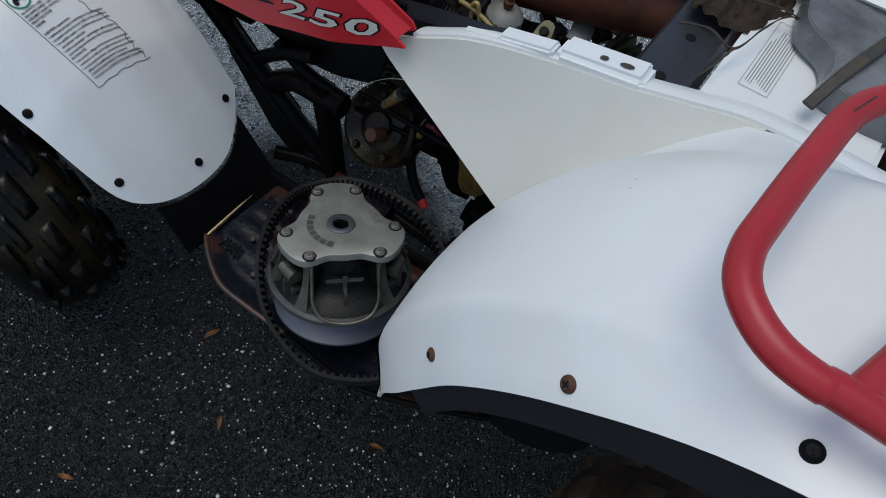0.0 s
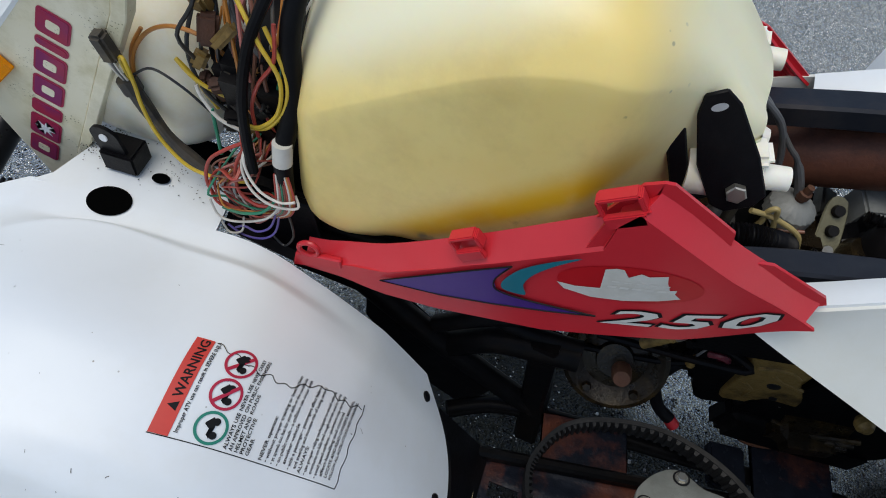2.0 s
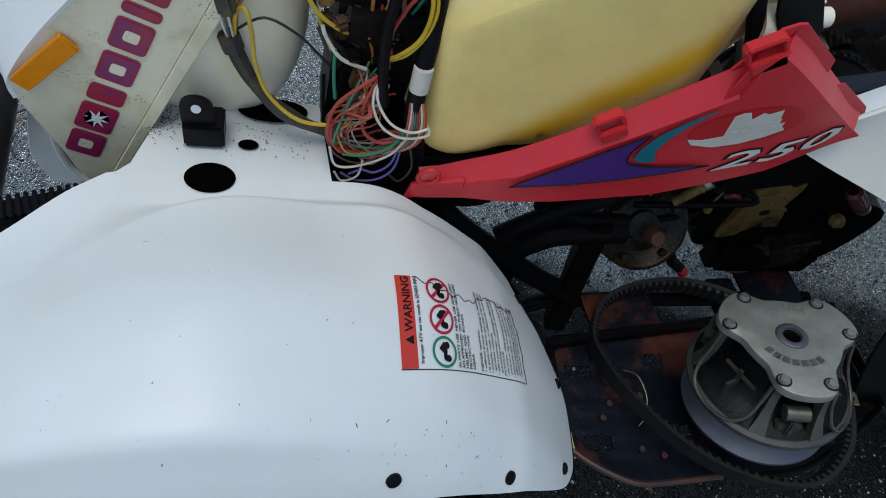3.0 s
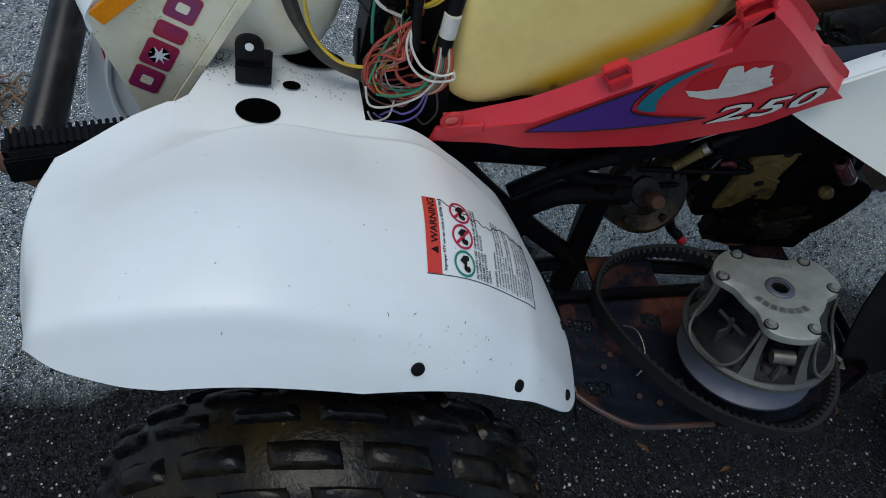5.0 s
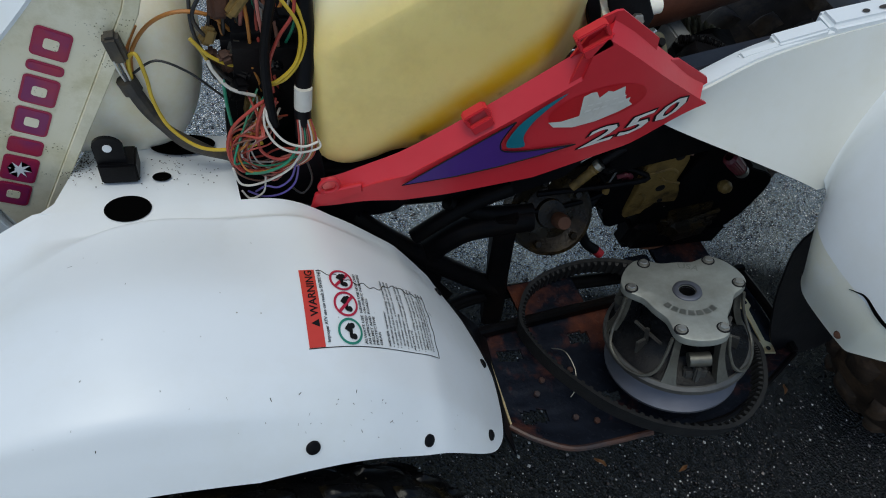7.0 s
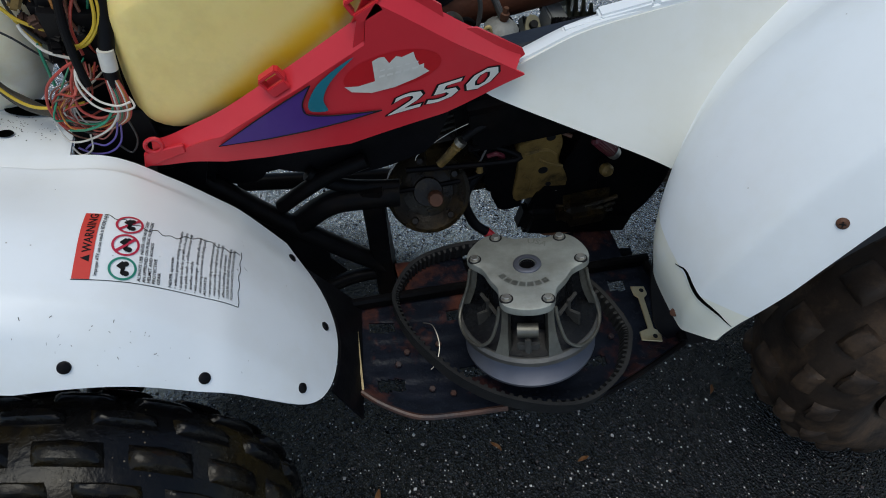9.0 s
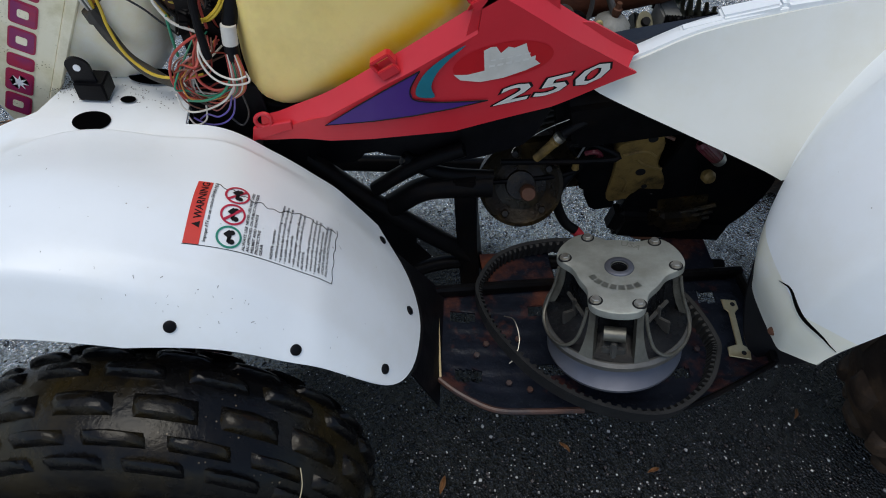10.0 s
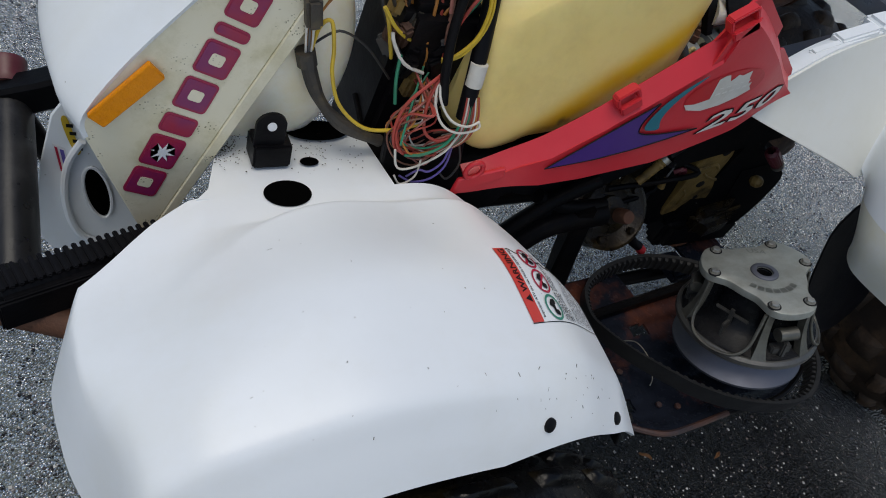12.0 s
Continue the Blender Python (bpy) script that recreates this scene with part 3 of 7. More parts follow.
def build_front_fender():
    ys = span(-0.0535, -0.0450, 12) + span(-0.0435, -0.02, 14) + span(-0.017, 0.03, 12) + span(0.04, 0.11, 8) + span(0.116, 0.20, 30) + span(0.2025, 0.219, 9) + span(0.224, 0.24, 2)

    def top(u, y):
        s = 0.35 * u + 0.65 * u * u
        a, b = fender_front(y), fender_rear(y)
        x = a + (b - a) * s
        nose = 0.009 * step(-0.60, -0.71, x) * step(-0.05, 0.11, y) * (1 - step(0.13, 0.19, y))
        return x - nose, y, fender_z(x, y)
    fender = part("front_fender", sheet(top, span(0, 1, 110), ys, 0.004), WHITE, atv, "scuffed white plastic front fender", angle=60)
    # the deck beside the fender, with its two round holes
    def deck(u, w):
        y = 0.238 + 0.105 * w
        a, b = -0.741 + (min(y, 0.25) - 0.12) * 1.0 + max(y - 0.25, 0) * 0.3, -0.432 - 0.01 * w
        return a + (b - a) * u, y, DECK - 0.004 * w
    part("fender_deck", sheet(deck, span(0, 1, 20), span(0, 1, 8), 0.004), WHITE, atv, "white plastic deck inboard of the fender")
    # its rear edge falls to the tank side
    def apron(u, w):
        x = -0.435 + 0.075 * u
        return x, 0.236 + 0.012 * w, fender_z(x, 0.238) - 0.03 * w
    part("deck_apron", sheet(apron, span(0, 1, 8), span(0, 1, 3), 0.003), WHITE, atv)
    for x, y in ((-0.392, -0.037), (-0.276, -0.026), (-0.180, 0.002), (-0.150, 0.111), (-0.191, 0.212)):
        p, nrm = on_fender(x, y, 0.0005)
        part("fender_screw", lathe([(0.0, 0.0032), (0.0036, 0.003), (0.0062, 0.0015), (0.0068, -0.003)], 18, aim(p, nrm)), BLACK, fender, "black push rivet")
    # scuffs and scratches with a shape of their own
    rng = random.Random(4)
    for i in range(52):
        near = i < 30
        x, y = (rng.gauss(-0.36, 0.06), rng.uniform(-0.038, 0.0)) if near else (rng.uniform(-0.66, -0.20), rng.uniform(-0.03, 0.17))
        ln, a = rng.choice((0.0006, 0.0009, 0.0014, 0.003 if near else 0.0045)), rng.uniform(-1.4, 1.4)
        pts = [on_fender(x + ln * t * math.cos(a), y + ln * t * math.sin(a) + rng.uniform(-0.0004, 0.0004), 0.0002)[0] for t in (0, 0.33, 0.66, 1)]
        part("scuff", tube(pts, rng.choice((0.00010, 0.00013, 0.00017, 0.0003)), 5, n=2), GREYTAPE, fender, "dark scratch")
    # holes: flat black discs laid on the deck in place of real hollows
    for x, y, rx, ry, name in ((-0.542, 0.237, 0.0225, 0.0175, "deck_hole"), (-0.51, 0.279, 0.0095, 0.0065, "deck_hole"), (-0.488, 0.326, 0.034, 0.016, "deck_hole")):
        z = DECK + 0.0012
        v = [(x + rx * math.cos(a), y + ry * math.sin(a), z) for a in (2 * math.pi * i / 28 for i in range(28))]
        part(name, (v, [tuple(range(28))]), VOID, atv, "flat black disc for a round hole in the deck", flat=True)
    # the tab bracket that stands on the deck
    base = block(0.036, 0.03, 0.026, pose(-0.549, 0.287, DECK + 0.014), 0.002)
    ear = plate([(-0.014, 0.0), (0.014, 0.0), (0.014, 0.045)] + [(0.014 * math.cos(a), 0.045 + 0.014 * math.sin(a)) for a in span(0.2, math.pi - 0.2, 8)] + [(-0.014, 0.045)], 0.004,
                lambda a, b, c: (-0.553 + a, 0.279 - b * 0.12 + c, DECK + 0.006 + b), 0.0)
    tab = part("tab_bracket", joined(base, ear), BLACK, atv, "black steel tab bracket")
    part("bracket_hole", lathe([(0.0, 0.0012), (0.0042, 0.001), (0.0044, 0)], 14, aim((-0.553, 0.2725, DECK + 0.051), (0, -1, 0.12))), PAPER, tab)
    # black mud flap behind the fender
    def flap(u, w):
        y = 0.02 + 0.195 * w
        x0 = rear_line(y)
        return x0 + 0.004 + (-0.106 - x0 + 0.01 * w) * u, y, fender_z(x0, y) - 0.006 + (0.256 - fender_z(x0, y)) * u
    part("mud_flap", sheet(flap, span(0, 1, 10), span(0, 1, 16), 0.003), BLACK, atv, "black rubber mud flap")
    # dark inner liner under the fender
    def liner(u, w):
        x = -0.70 + 0.50 * u
        return x, 0.20 + 0.03 * w, fender_z(x, 0.2) - 0.012 - 0.16 * w
    part("inner_liner", sheet(liner, span(0, 1, 14), span(0, 1, 3), 0.003), BLACK, atv)


build_front_fender()


# ---- the warning sticker on the fender ----
def build_sticker():
    # distance along the slope for each x
    xs = span(-0.387, -0.222, 60)
    run = [0.0]
    for a, b in zip(xs, xs[1:]):
        run.append(run[-1] + math.hypot(b - a, fender_z(b, 0.08) - fender_z(a, 0.08)))
    long = 0.178

    def at(lift):
        def place(p, q):
            """p: along the reading direction, q: down the sticker, in metres."""
            x = float(np.interp(q, run, xs))
            return tuple(on_fender(x, 0.036 + 0.024 * q / long + p * 1.0, lift)[0])
        return place
    wide = 0.084
    sticker = part("warning_sticker", sheet(lambda u, w: at(0.0006)(-0.001 + 0.0008 * u, long * w), span(0, 1, 2), span(0, 1, 20)), INK_AND_HOLE, atv,
        "torn white warning sticker with a red heading")
    stripe = part("heading_stripe", sheet(lambda u, w: at(0.0007)(wide * u, 0.0005 + 0.0155 * w), span(0, 1, 16), span(0, 1, 4)), WARNRED, sticker, "red heading stripe")
    part("heading", laid(joined(moved(lettering("WARNING", 0.0108, bold=0.0002), pose(0.0305, 0, 0)), ([(0.0195, 0.0, 0), (0.0275, 0.0, 0), (0.0235, 0.008, 0)], [(0, 1, 2)])),
                         lambda a, b: at(0.0011)(a, 0.013 - b)), INK_AND_HOLE, stripe, "black heading WARNING")
    lines = [(0.0215, 0.004, 0.0046, "Improper ATV use can result in SEVERE INJU", 0.9),
             (0.062, 0.002, 0.0046, "ALWAYS USE", 0), (0.0670, 0.002, 0.0046, "AN APPROVED", 0), (0.0720, 0.002, 0.0046, "HELMET AND", 0), (0.0770, 0.002, 0.0046, "PROTECTIVE", 0), (0.0820, 0.002, 0.0046, "GEAR", 0),
             (0.062, 0.034, 0.0043, "NEVER USE", 0), (0.0668, 0.034, 0.0043, "ON PUBLIC", 0), (0.0716, 0.034, 0.0043, "ROADS", 0),
             (0.062, 0.059, 0.0043, "NEVER CARRY", 0), (0.0668, 0.059, 0.0043, "PASSENGERS", 0)]
    body = ["NEVER operate:", "• without proper training or instruction", "• at speeds too fast for your skills or the conditions", "• on public roads - a collision can occur with", "  another vehicle",
            "• with a passenger - passengers affect balance", "  and steering and increase risk of losing control", "ALWAYS:", "• use proper riding techniques to avoid vehicle", "  overturns on hills and rough terrain and in turns",
            "• avoid paved surfaces - pavement may seriously", "  affect handling and control", "   LOCATE AND READ OWNER'S MANUAL.", "   FOLLOW ALL INSTRUCTIONS AND WARNINGS."]
    lines += [(0.0945 + 0.0057 * i, 0.002, 0.0047, s, 0) for i, s in enumerate(body)]
    words = []
    for q, p, size, text, _ in lines:
        s = lettering(text, size, bold=0.00009)
        far = max((a[0] for a in s[0]), default=0)
        room = 0.030 if p == 0.002 and q < 0.09 else 0.0235 if p == 0.034 else wide - p - 0.001
        k = min(1.22, room / far)
        words.append(([(p + a[0] * k, q - a[1], 0) for a in s[0]], s[1]))
    for line in words:
        part("text_line", laid(line, lambda a, b: at(0.0009)(a, b)), INK_AND_HOLE, sticker, flat=True)
    edge = [(wide * u + 0.001 * math.sin(u * 40), long + 0.001 * math.sin(u * 23)) for u in span(0, 1, 30)]
    part("sticker_border", tube([at(0.0004)(p, q) for p, q in edge], 0.0004, 5, n=1), INK_AND_HOLE, sticker)
    torn = [(wide * 0.99 - 0.006 * abs(math.sin(t * 9)) - 0.012 * step(0.1, 0.35, t) * step(0.6, 0.4, t) + 0.002 * math.sin(t * 61), 0.018 + (long - 0.02) * t) for t in span(0, 1, 60)]
    part("torn_edge", tube([at(0.0003)(p, q) for p, q in torn], 0.00045, 5, n=1), GREYTAPE, sticker, "torn grey edge")
    # the three round signs
    for p, ink in ((0.0145, SIGNGREEN), (0.043, SIGNRED), (0.0715, SIGNRED)):
        q0 = 0.044
        part("sign_ring", laid(ring(0.0112, 0.0136), lambda a, b: at(0.0009)(p + a, q0 + b)), ink, sticker, "round sign", flat=True)
        quad = joined(plate(disc(0.0031, 14, 1.0, 0.0, -0.0055, 0.0035), 0.0001), plate(disc(0.0031, 14, 1.0, 0.0, 0.0055, 0.0025), 0.0001),
                      plate([(-0.0085, 0.001), (-0.006, -0.002), (-0.001, -0.0015), (0.002, -0.006), (0.0035, -0.0055), (0.0035, -0.002), (0.0085, -0.001), (0.007, 0.0015), (0.001, 0.0025)], 0.0001))
        part("sign_symbol", laid(quad, lambda a, b: at(0.0009)(p + a, q0 + b)), INK_AND_HOLE, sticker, "plain dark vehicle symbol", flat=True)
        if ink is SIGNRED:
            bar = ([(-0.0094, -0.0072, 0), (-0.0072, -0.0094, 0), (0.0094, 0.0072, 0), (0.0072, 0.0094, 0)], [(0, 1, 2, 3)])
            part("sign_bar", laid(bar, lambda a, b: at(0.0012)(p + a, q0 + b)), ink, sticker, "slanting bar", flat=True)


build_sticker()


# ---- wheels ----
def tyre(r, width, rim_r, lugs, lug_h, rows, lug_long, rng, flatness=0.55):
    """A tyre on the y axis with raised tread blocks; its outer side is at -y."""
    half = width / 2

    def surf(a, s, lift=0.0):
        # s from -1 (outer bead) over the tread to 1 (inner bead)
        t = abs(s)
        ang = t * math.pi * 0.62
        y = half * math.sin(ang) ** 0.8 if t < 0.8 else half * (math.sin(0.8 * math.pi * 0.62) ** 0.8) * (1 - (t - 0.8) * 1.1)
        rad = rim_r + (r - rim_r) * (max(math.cos(min(ang, math.pi / 2) * 0.999), 0) ** flatness if t < 0.8 else 0)
        if t >= 0.62:
            k = (t - 0.62) / 0.38
            r0 = rim_r + (r - rim_r) * max(math.cos(0.62 * math.pi * 0.62), 0) ** flatness
            rad = r0 + (rim_r - r0) * k
            y = half * (1.0 - 0.25 * k * k)
        rad += lift
        return rad * math.cos(a), math.copysign(y + lift * 0.4 * t, s), rad * math.sin(a)
    carcass = sheet(lambda a, s: surf(a, s), span(0, 2 * math.pi, 72), span(-1, 1, 30))
    blocks = []
    for row, s0, ds in rows:
        da = lug_long / r / 2
        us, ws = (-1, -0.82, -0.4, 0.0, 0.4, 0.82, 1), (-1, -0.6, 0.0, 0.6, 1)
        v, f = sheet(lambda u, w: surf(da * u * (1 - 0.14 * abs(w)) + 0.1 * da * w, s0 + ds * w * (1 - 0.2 * abs(u)), lug_h * (1 - 0.45 * max(abs(u), abs(w)) ** 5)), us, ws)
        low = [surf(da * 1.12 * u + 0.1 * da * w, s0 + ds * 1.15 * w, -0.002) for u in us for w in ws]
        k, nu, nw = len(v), len(us), len(ws)
        edge = [p * nw for p in range(nu)] + [(nu - 1) * nw + q for q in range(1, nw)] + [p * nw + nw - 1 for p in range(nu - 2, -1, -1)] + list(range(nw - 2, 0, -1))
        blocks.append((row, (v + low, f + [(p, q, q + k, p + k) for q, p in zip(edge, edge[1:] + edge[:1])])))
    return carcass, blocks


def add_blocks(blocks, lugs, m, mat, wheel, rng, flip=False):
    """Tread blocks round the tyre, one object each, on one mesh a row."""
    for row, shape in blocks:
        first = None
        for i in range(lugs):
            turn = 360 * (i + row) / lugs + rng.uniform(-0.6, 0.6)
            if first is None:
                first = ob = part("tread_block", shape, mat, wheel, angle=40)
            else:
                ob = new("tread_block", first.data)
                ob.parent = wheel
            ob.matrix_basis = m @ pose(0, 0, 0, 0, turn, 0)


def build_front_wheel():
    wheel = new("front_wheel")
    wheel.parent = atv
    rng = random.Random(2)
    tyre_shape, blocks = tyre(0.243, 0.168, 0.120, 18, 0.0105, [(0.0, -0.40, 0.044), (0.5, -0.225, 0.046), (0.0, -0.04, 0.048), (0.5, 0.15, 0.048), (0.0, 0.33, 0.046), (0.5, 0.48, 0.036)], 0.060, rng)
    m = Matrix.Translation((-0.440, -0.083, 0.2435)) @ pose(0, 0, 0, 0, 0, -3)
    part("tyre", moved(tyre_shape, m), RUBBER, wheel, "wet worn black knobbly tyre", angle=40)
    add_blocks(blocks, 18, m, RUBBER, wheel, rng)
    turn = m @ Matrix.Translation((0, 0.0135, 0)) @ pose(0, 0, 0, 90, 0, 0)
    part("rim", lathe([(0.124, 0.085), (0.126, 0.078), (0.120, 0.072), (0.111, 0.068), (0.106, 0.03), (0.095, 0.012), (0.05, 0.008), (0.038, 0.012)], 56, turn), RIM, wheel, "cream painted rim with rust at the edge")
    part("rim_edge", lathe([(0.1205, 0.0865), (0.1245, 0.090), (0.1285, 0.086), (0.1265, 0.080)], 56, turn), RUST, wheel, "rusty rim edge")
    part("hub", lathe([(0.0, 0.094), (0.022, 0.094), (0.0265, 0.089), (0.0265, 0.072)], 26, turn), BLACK, wheel, "black hub cap")
    part("hub_tube", lathe([(0.0262, 0.078), (0.028, 0.070), (0.029, 0.01), (0.036, 0.0)], 26, turn), BRASS, wheel)
    part("valve_stem", tube([turn @ Vector((0.06, 0.05, 0.012)), turn @ Vector((0.064, 0.054, 0.04))], lambda t: 0.0055 - 0.002 * t, 10), BLACK, wheel)


build_front_wheel()


def build_rear_wheel(side):
    wheel = new("rear_wheel")
    wheel.parent = atv
    rng = random.Random(3)
    y = 0.07 if not side else 0.76
    s, blocks = tyre(0.275, 0.24, 0.128, 15, 0.014, [(0.0, -0.50, 0.085), (0.5, -0.26, 0.075), (0.0, 0.0, 0.08), (0.5, 0.26, 0.075), (0.0, 0.5, 0.085)], 0.05, rng)
    m = Matrix.Translation((0.84 if not side else 0.77, y, 0.275))
    part("tyre", moved(s, m), MUDTYRE, wheel, "muddy black knobbly tyre", angle=40)
    add_blocks(blocks, 15, m, MUDTYRE, wheel, rng)
    rim = m @ pose(0, 0, 0, 90 if not side else -90, 0, 0)
    part("rim", lathe([(0.13, 0.1), (0.126, 0.09), (0.11, 0.05), (0.1, -0.01), (0.0, -0.02)], 40, rim), MUDTYRE, wheel, "muddy rim")


build_rear_wheel(0)
build_rear_wheel(1)


# ---- red side panel ----
def panel_y(x, z):
    return 0.243 + 0.012 * max(-0.2 - x, 0) / 0.15


def bow_panel(panel, mirror=0.0):
    """The moulded panel bulges outward between its ends, and its tail turns in."""
    for ob in (panel, *panel.children):
        for v in ob.data.vertices:
            w = step(-0.354, -0.26, v.co.x) * (1 - step(-0.06, 0.10, v.co.x))
            out = -0.016 * w + 0.011 * step(0.0, 0.10, v.co.x) - 0.008 * (1 - step(-0.354, -0.28, v.co.x))
            v.co.x -= 0.006 * w
            v.co.y += -out if mirror else out
            v.co.z += 0.017 * w


def build_red_panel(side):
    flip = mirrored if side else (lambda s: s)
    crest_pts = [(-0.354, 0.537), (-0.342, 0.553), (-0.306, 0.556), (-0.25, 0.577), (-0.185, 0.629), (-0.158, 0.648), (-0.0855, 0.704), (-0.0845, 0.735), (-0.075, 0.753), (-0.012, 0.721), (0.092, 0.668), (0.104, 0.662)]
    foot_pts = [(-0.354, 0.535), (-0.25, 0.537), (-0.1, 0.565), (0.012, 0.612), (0.104, 0.661)]
    columns = sorted(set(span(-0.354, 0.104, 46) + [x for x, _ in crest_pts] + [x for x, _ in foot_pts]))
    face = sheet(lambda x, w: Vector((x, panel_y(x, 0), float(np.interp(x, *zip(*foot_pts)) * (1 - w) + np.interp(x, *zip(*crest_pts)) * w))), columns, span(0, 1, 2), 0.003)

    def band(pts_in, pts_out, lift):
        a, b = through_points([(x, 0, z) for x, z in pts_in], 4), through_points([(x, 0, z) for x, z in pts_out], 4)
        k = len(a) - 1
        return sheet(lambda u, w: Vector((a[u].x + (b[u].x - a[u].x) * w, panel_y(a[u].x, 0) + lift * w, a[u].z + (b[u].z - a[u].z) * w)), range(k + 1), span(0, 1, 3), 0.003)
    top_band = band([(-0.342, 0.553), (-0.306, 0.556), (-0.25, 0.577), (-0.185, 0.629), (-0.158, 0.648), (-0.0855, 0.704)], [(-0.345, 0.562), (-0.311, 0.570), (-0.258, 0.595), (-0.19, 0.648), (-0.164, 0.667), (-0.086, 0.730)], 0.018)
    rear_band = band([(-0.075, 0.753), (-0.012, 0.721), (0.05, 0.690), (0.092, 0.668)], [(-0.063, 0.766), (-0.003, 0.735), (0.056, 0.705), (0.102, 0.681)], 0.02)
    wall = ([(-0.0862, 0.243, 0.705), (-0.0862, 0.263, 0.731), (-0.0848, 0.263, 0.740), (-0.0848, 0.243, 0.736)], [(0, 1, 2, 3)])
    panel = part("side_panel", flip(joined(face, top_band, rear_band, wall, plate([(-0.098, 0.694), (-0.0855, 0.703), (-0.069, 0.757), (-0.082, 0.749), (-0.094, 0.73)], 0.002, lambda a, b, c: (a, 0.2455 + c, b)))), RED, atv, "bright red plastic side panel with decals" if not side else "red plastic side panel", angle=30)

    def lip(pts, thick=0.003):
        return plate(pts, thick, lambda a, b, c: (a, 0.262 - c, b), 0.0)
    part("panel_lip", flip(joined(lip([(-0.068, 0.756), (-0.067, 0.773), (-0.060, 0.774), (-0.004, 0.744), (0.001, 0.724), (-0.004, 0.728)]),
                                  lip([(-0.098, 0.720), (-0.086, 0.728), (-0.066, 0.757), (-0.067, 0.773), (-0.079, 0.766)]),
                                  ([(-0.0848, 0.243, 0.736), (-0.0848, 0.263, 0.740), (-0.066, 0.263, 0.762), (-0.072, 0.243, 0.755)], [(0, 1, 2, 3)]),
                                  lip([(0.026, 0.708), (0.028, 0.717), (0.040, 0.717), (0.100, 0.687), (0.105, 0.679), (0.098, 0.672)]))), RED, panel)
    # the slotted tabs and the eye at the front
    def tab(x, z, a, w, h):
        m = Matrix.Translation((x, 0.252, z)) @ pose(0, 0, 0, 0, a, 0)
        bars = [block(w, 0.012, 0.004, m @ Matrix.Translation((0, 0, h)), 0.001), block(0.004, 0.012, h, m @ Matrix.Translation((-w / 2, 0, h / 2)), 0.001), block(0.004, 0.012, h, m @ Matrix.Translation((w / 2, 0, h / 2)), 0.001),
                block(w, 0.006, 0.012, m @ Matrix.Translation((0, -0.006, -0.004)), 0.001)]
        return joined(*bars)
    part("panel_tab", flip(tab(-0.182, 0.650, -38, 0.024, 0.014)), RED, panel)
    part("panel_tab", flip(tab(-0.084, 0.745, -36, 0.030, 0.016)), RED, panel)
    eye = [(0.0105 * math.cos(a), 0.0105 * math.sin(a)) for a in span(0, 2 * math.pi, 20)[:-1]]
    part("panel_tongue", flip(plate([(-0.357, 0.532), (-0.353, 0.556), (-0.322, 0.563), (-0.300, 0.566), (-0.298, 0.553)], 0.006, lambda a, b, c: (a, panel_y(a, b) - 0.002 + c, b), 0.0015)), RED, panel)
    part("panel_eye", flip(tube([(-0.338 + a, 0.254, 0.568 + b) for a, b in eye], 0.0028, 8, closed=True, n=1)), RED, panel)
    if side:
        bow_panel(panel, 0.82)
        return

    def lay(outline, lift):
        faces = geometry.tessellate_polygon([[Vector((a, b, 0)) for a, b in outline]])
        cut = sliced(([(a, b, 0) for a, b in outline], [tuple(f) for f in faces]))
        return [(a, panel_y(a, b) - lift, b) for a, b, _ in cut[0]], cut[1]
    purple = [(-0.255, 0.564), (-0.212, 0.602), (-0.176, 0.631), (-0.145, 0.654), (-0.151, 0.640), (-0.155, 0.626), (-0.151, 0.614), (-0.133, 0.611), (-0.102, 0.613), (-0.064, 0.618), (-0.104, 0.603), (-0.150, 0.589), (-0.196, 0.578)]
    teal = [(-0.097, 0.691), (-0.117, 0.676), (-0.137, 0.655), (-0.147, 0.634), (-0.148, 0.621), (-0.141, 0.617), (-0.126, 0.619), (-0.131, 0.633), (-0.126, 0.652), (-0.113, 0.672)]
    part("decal_purple", lay(purple, 0.0026), PURPLE, panel, "purple stripe decal", flat=True)
    part("decal_teal", lay(smooth_outline(teal, 3), 0.0030), TEAL, panel, "teal crescent decal", flat=True)
    arc = through_points([(x, 0, z) for x, z in purple[3:10]], 4)
    for line in ([(p.x, p.z) for p in arc], purple[9:] + purple[:4]):
        part("decal_border", tube([(x, panel_y(x, z) - 0.0028, z) for x, z in line], 0.0008, 5, n=4, smooth=False), INK_AND_HOLE, panel, "thin black decal border")
    part("decal_oval", lay(disc(0.056, 36, 0.42, 0.32, -0.0545, 0.6715), 0.0007), DEEPRED, panel, "dark red oval decal", flat=True)
    part("decal_torn_patch", lay([(-0.107, 0.650), (-0.092, 0.651), (-0.073, 0.658), (-0.077, 0.684), (-0.070, 0.689), (-0.064, 0.690), (-0.058, 0.682), (-0.051, 0.691), (-0.0445, 0.690), (-0.0325, 0.697), (-0.0296, 0.6886), (-0.0247, 0.680), (-0.0199, 0.6827),
                                  (-0.0195, 0.677), (-0.0132, 0.6725), (-0.0276, 0.662), (-0.0511, 0.6495), (-0.076, 0.642), (-0.099, 0.643)], 0.0012), TORN, panel, "pale torn remains of a badge", flat=True)
    for x, k in ((-0.069, 0.0), (-0.060, 0.0025), (-0.051, 0.0055), (-0.042, 0.0085), (-0.033, 0.0115)):
        part("badge_bar", lay([(x, 0.6625 + k), (x + 0.0065, 0.6645 + k), (x + 0.0068, 0.6675 + k), (x + 0.0003, 0.6655 + k)], 0.0016), FADED, panel)
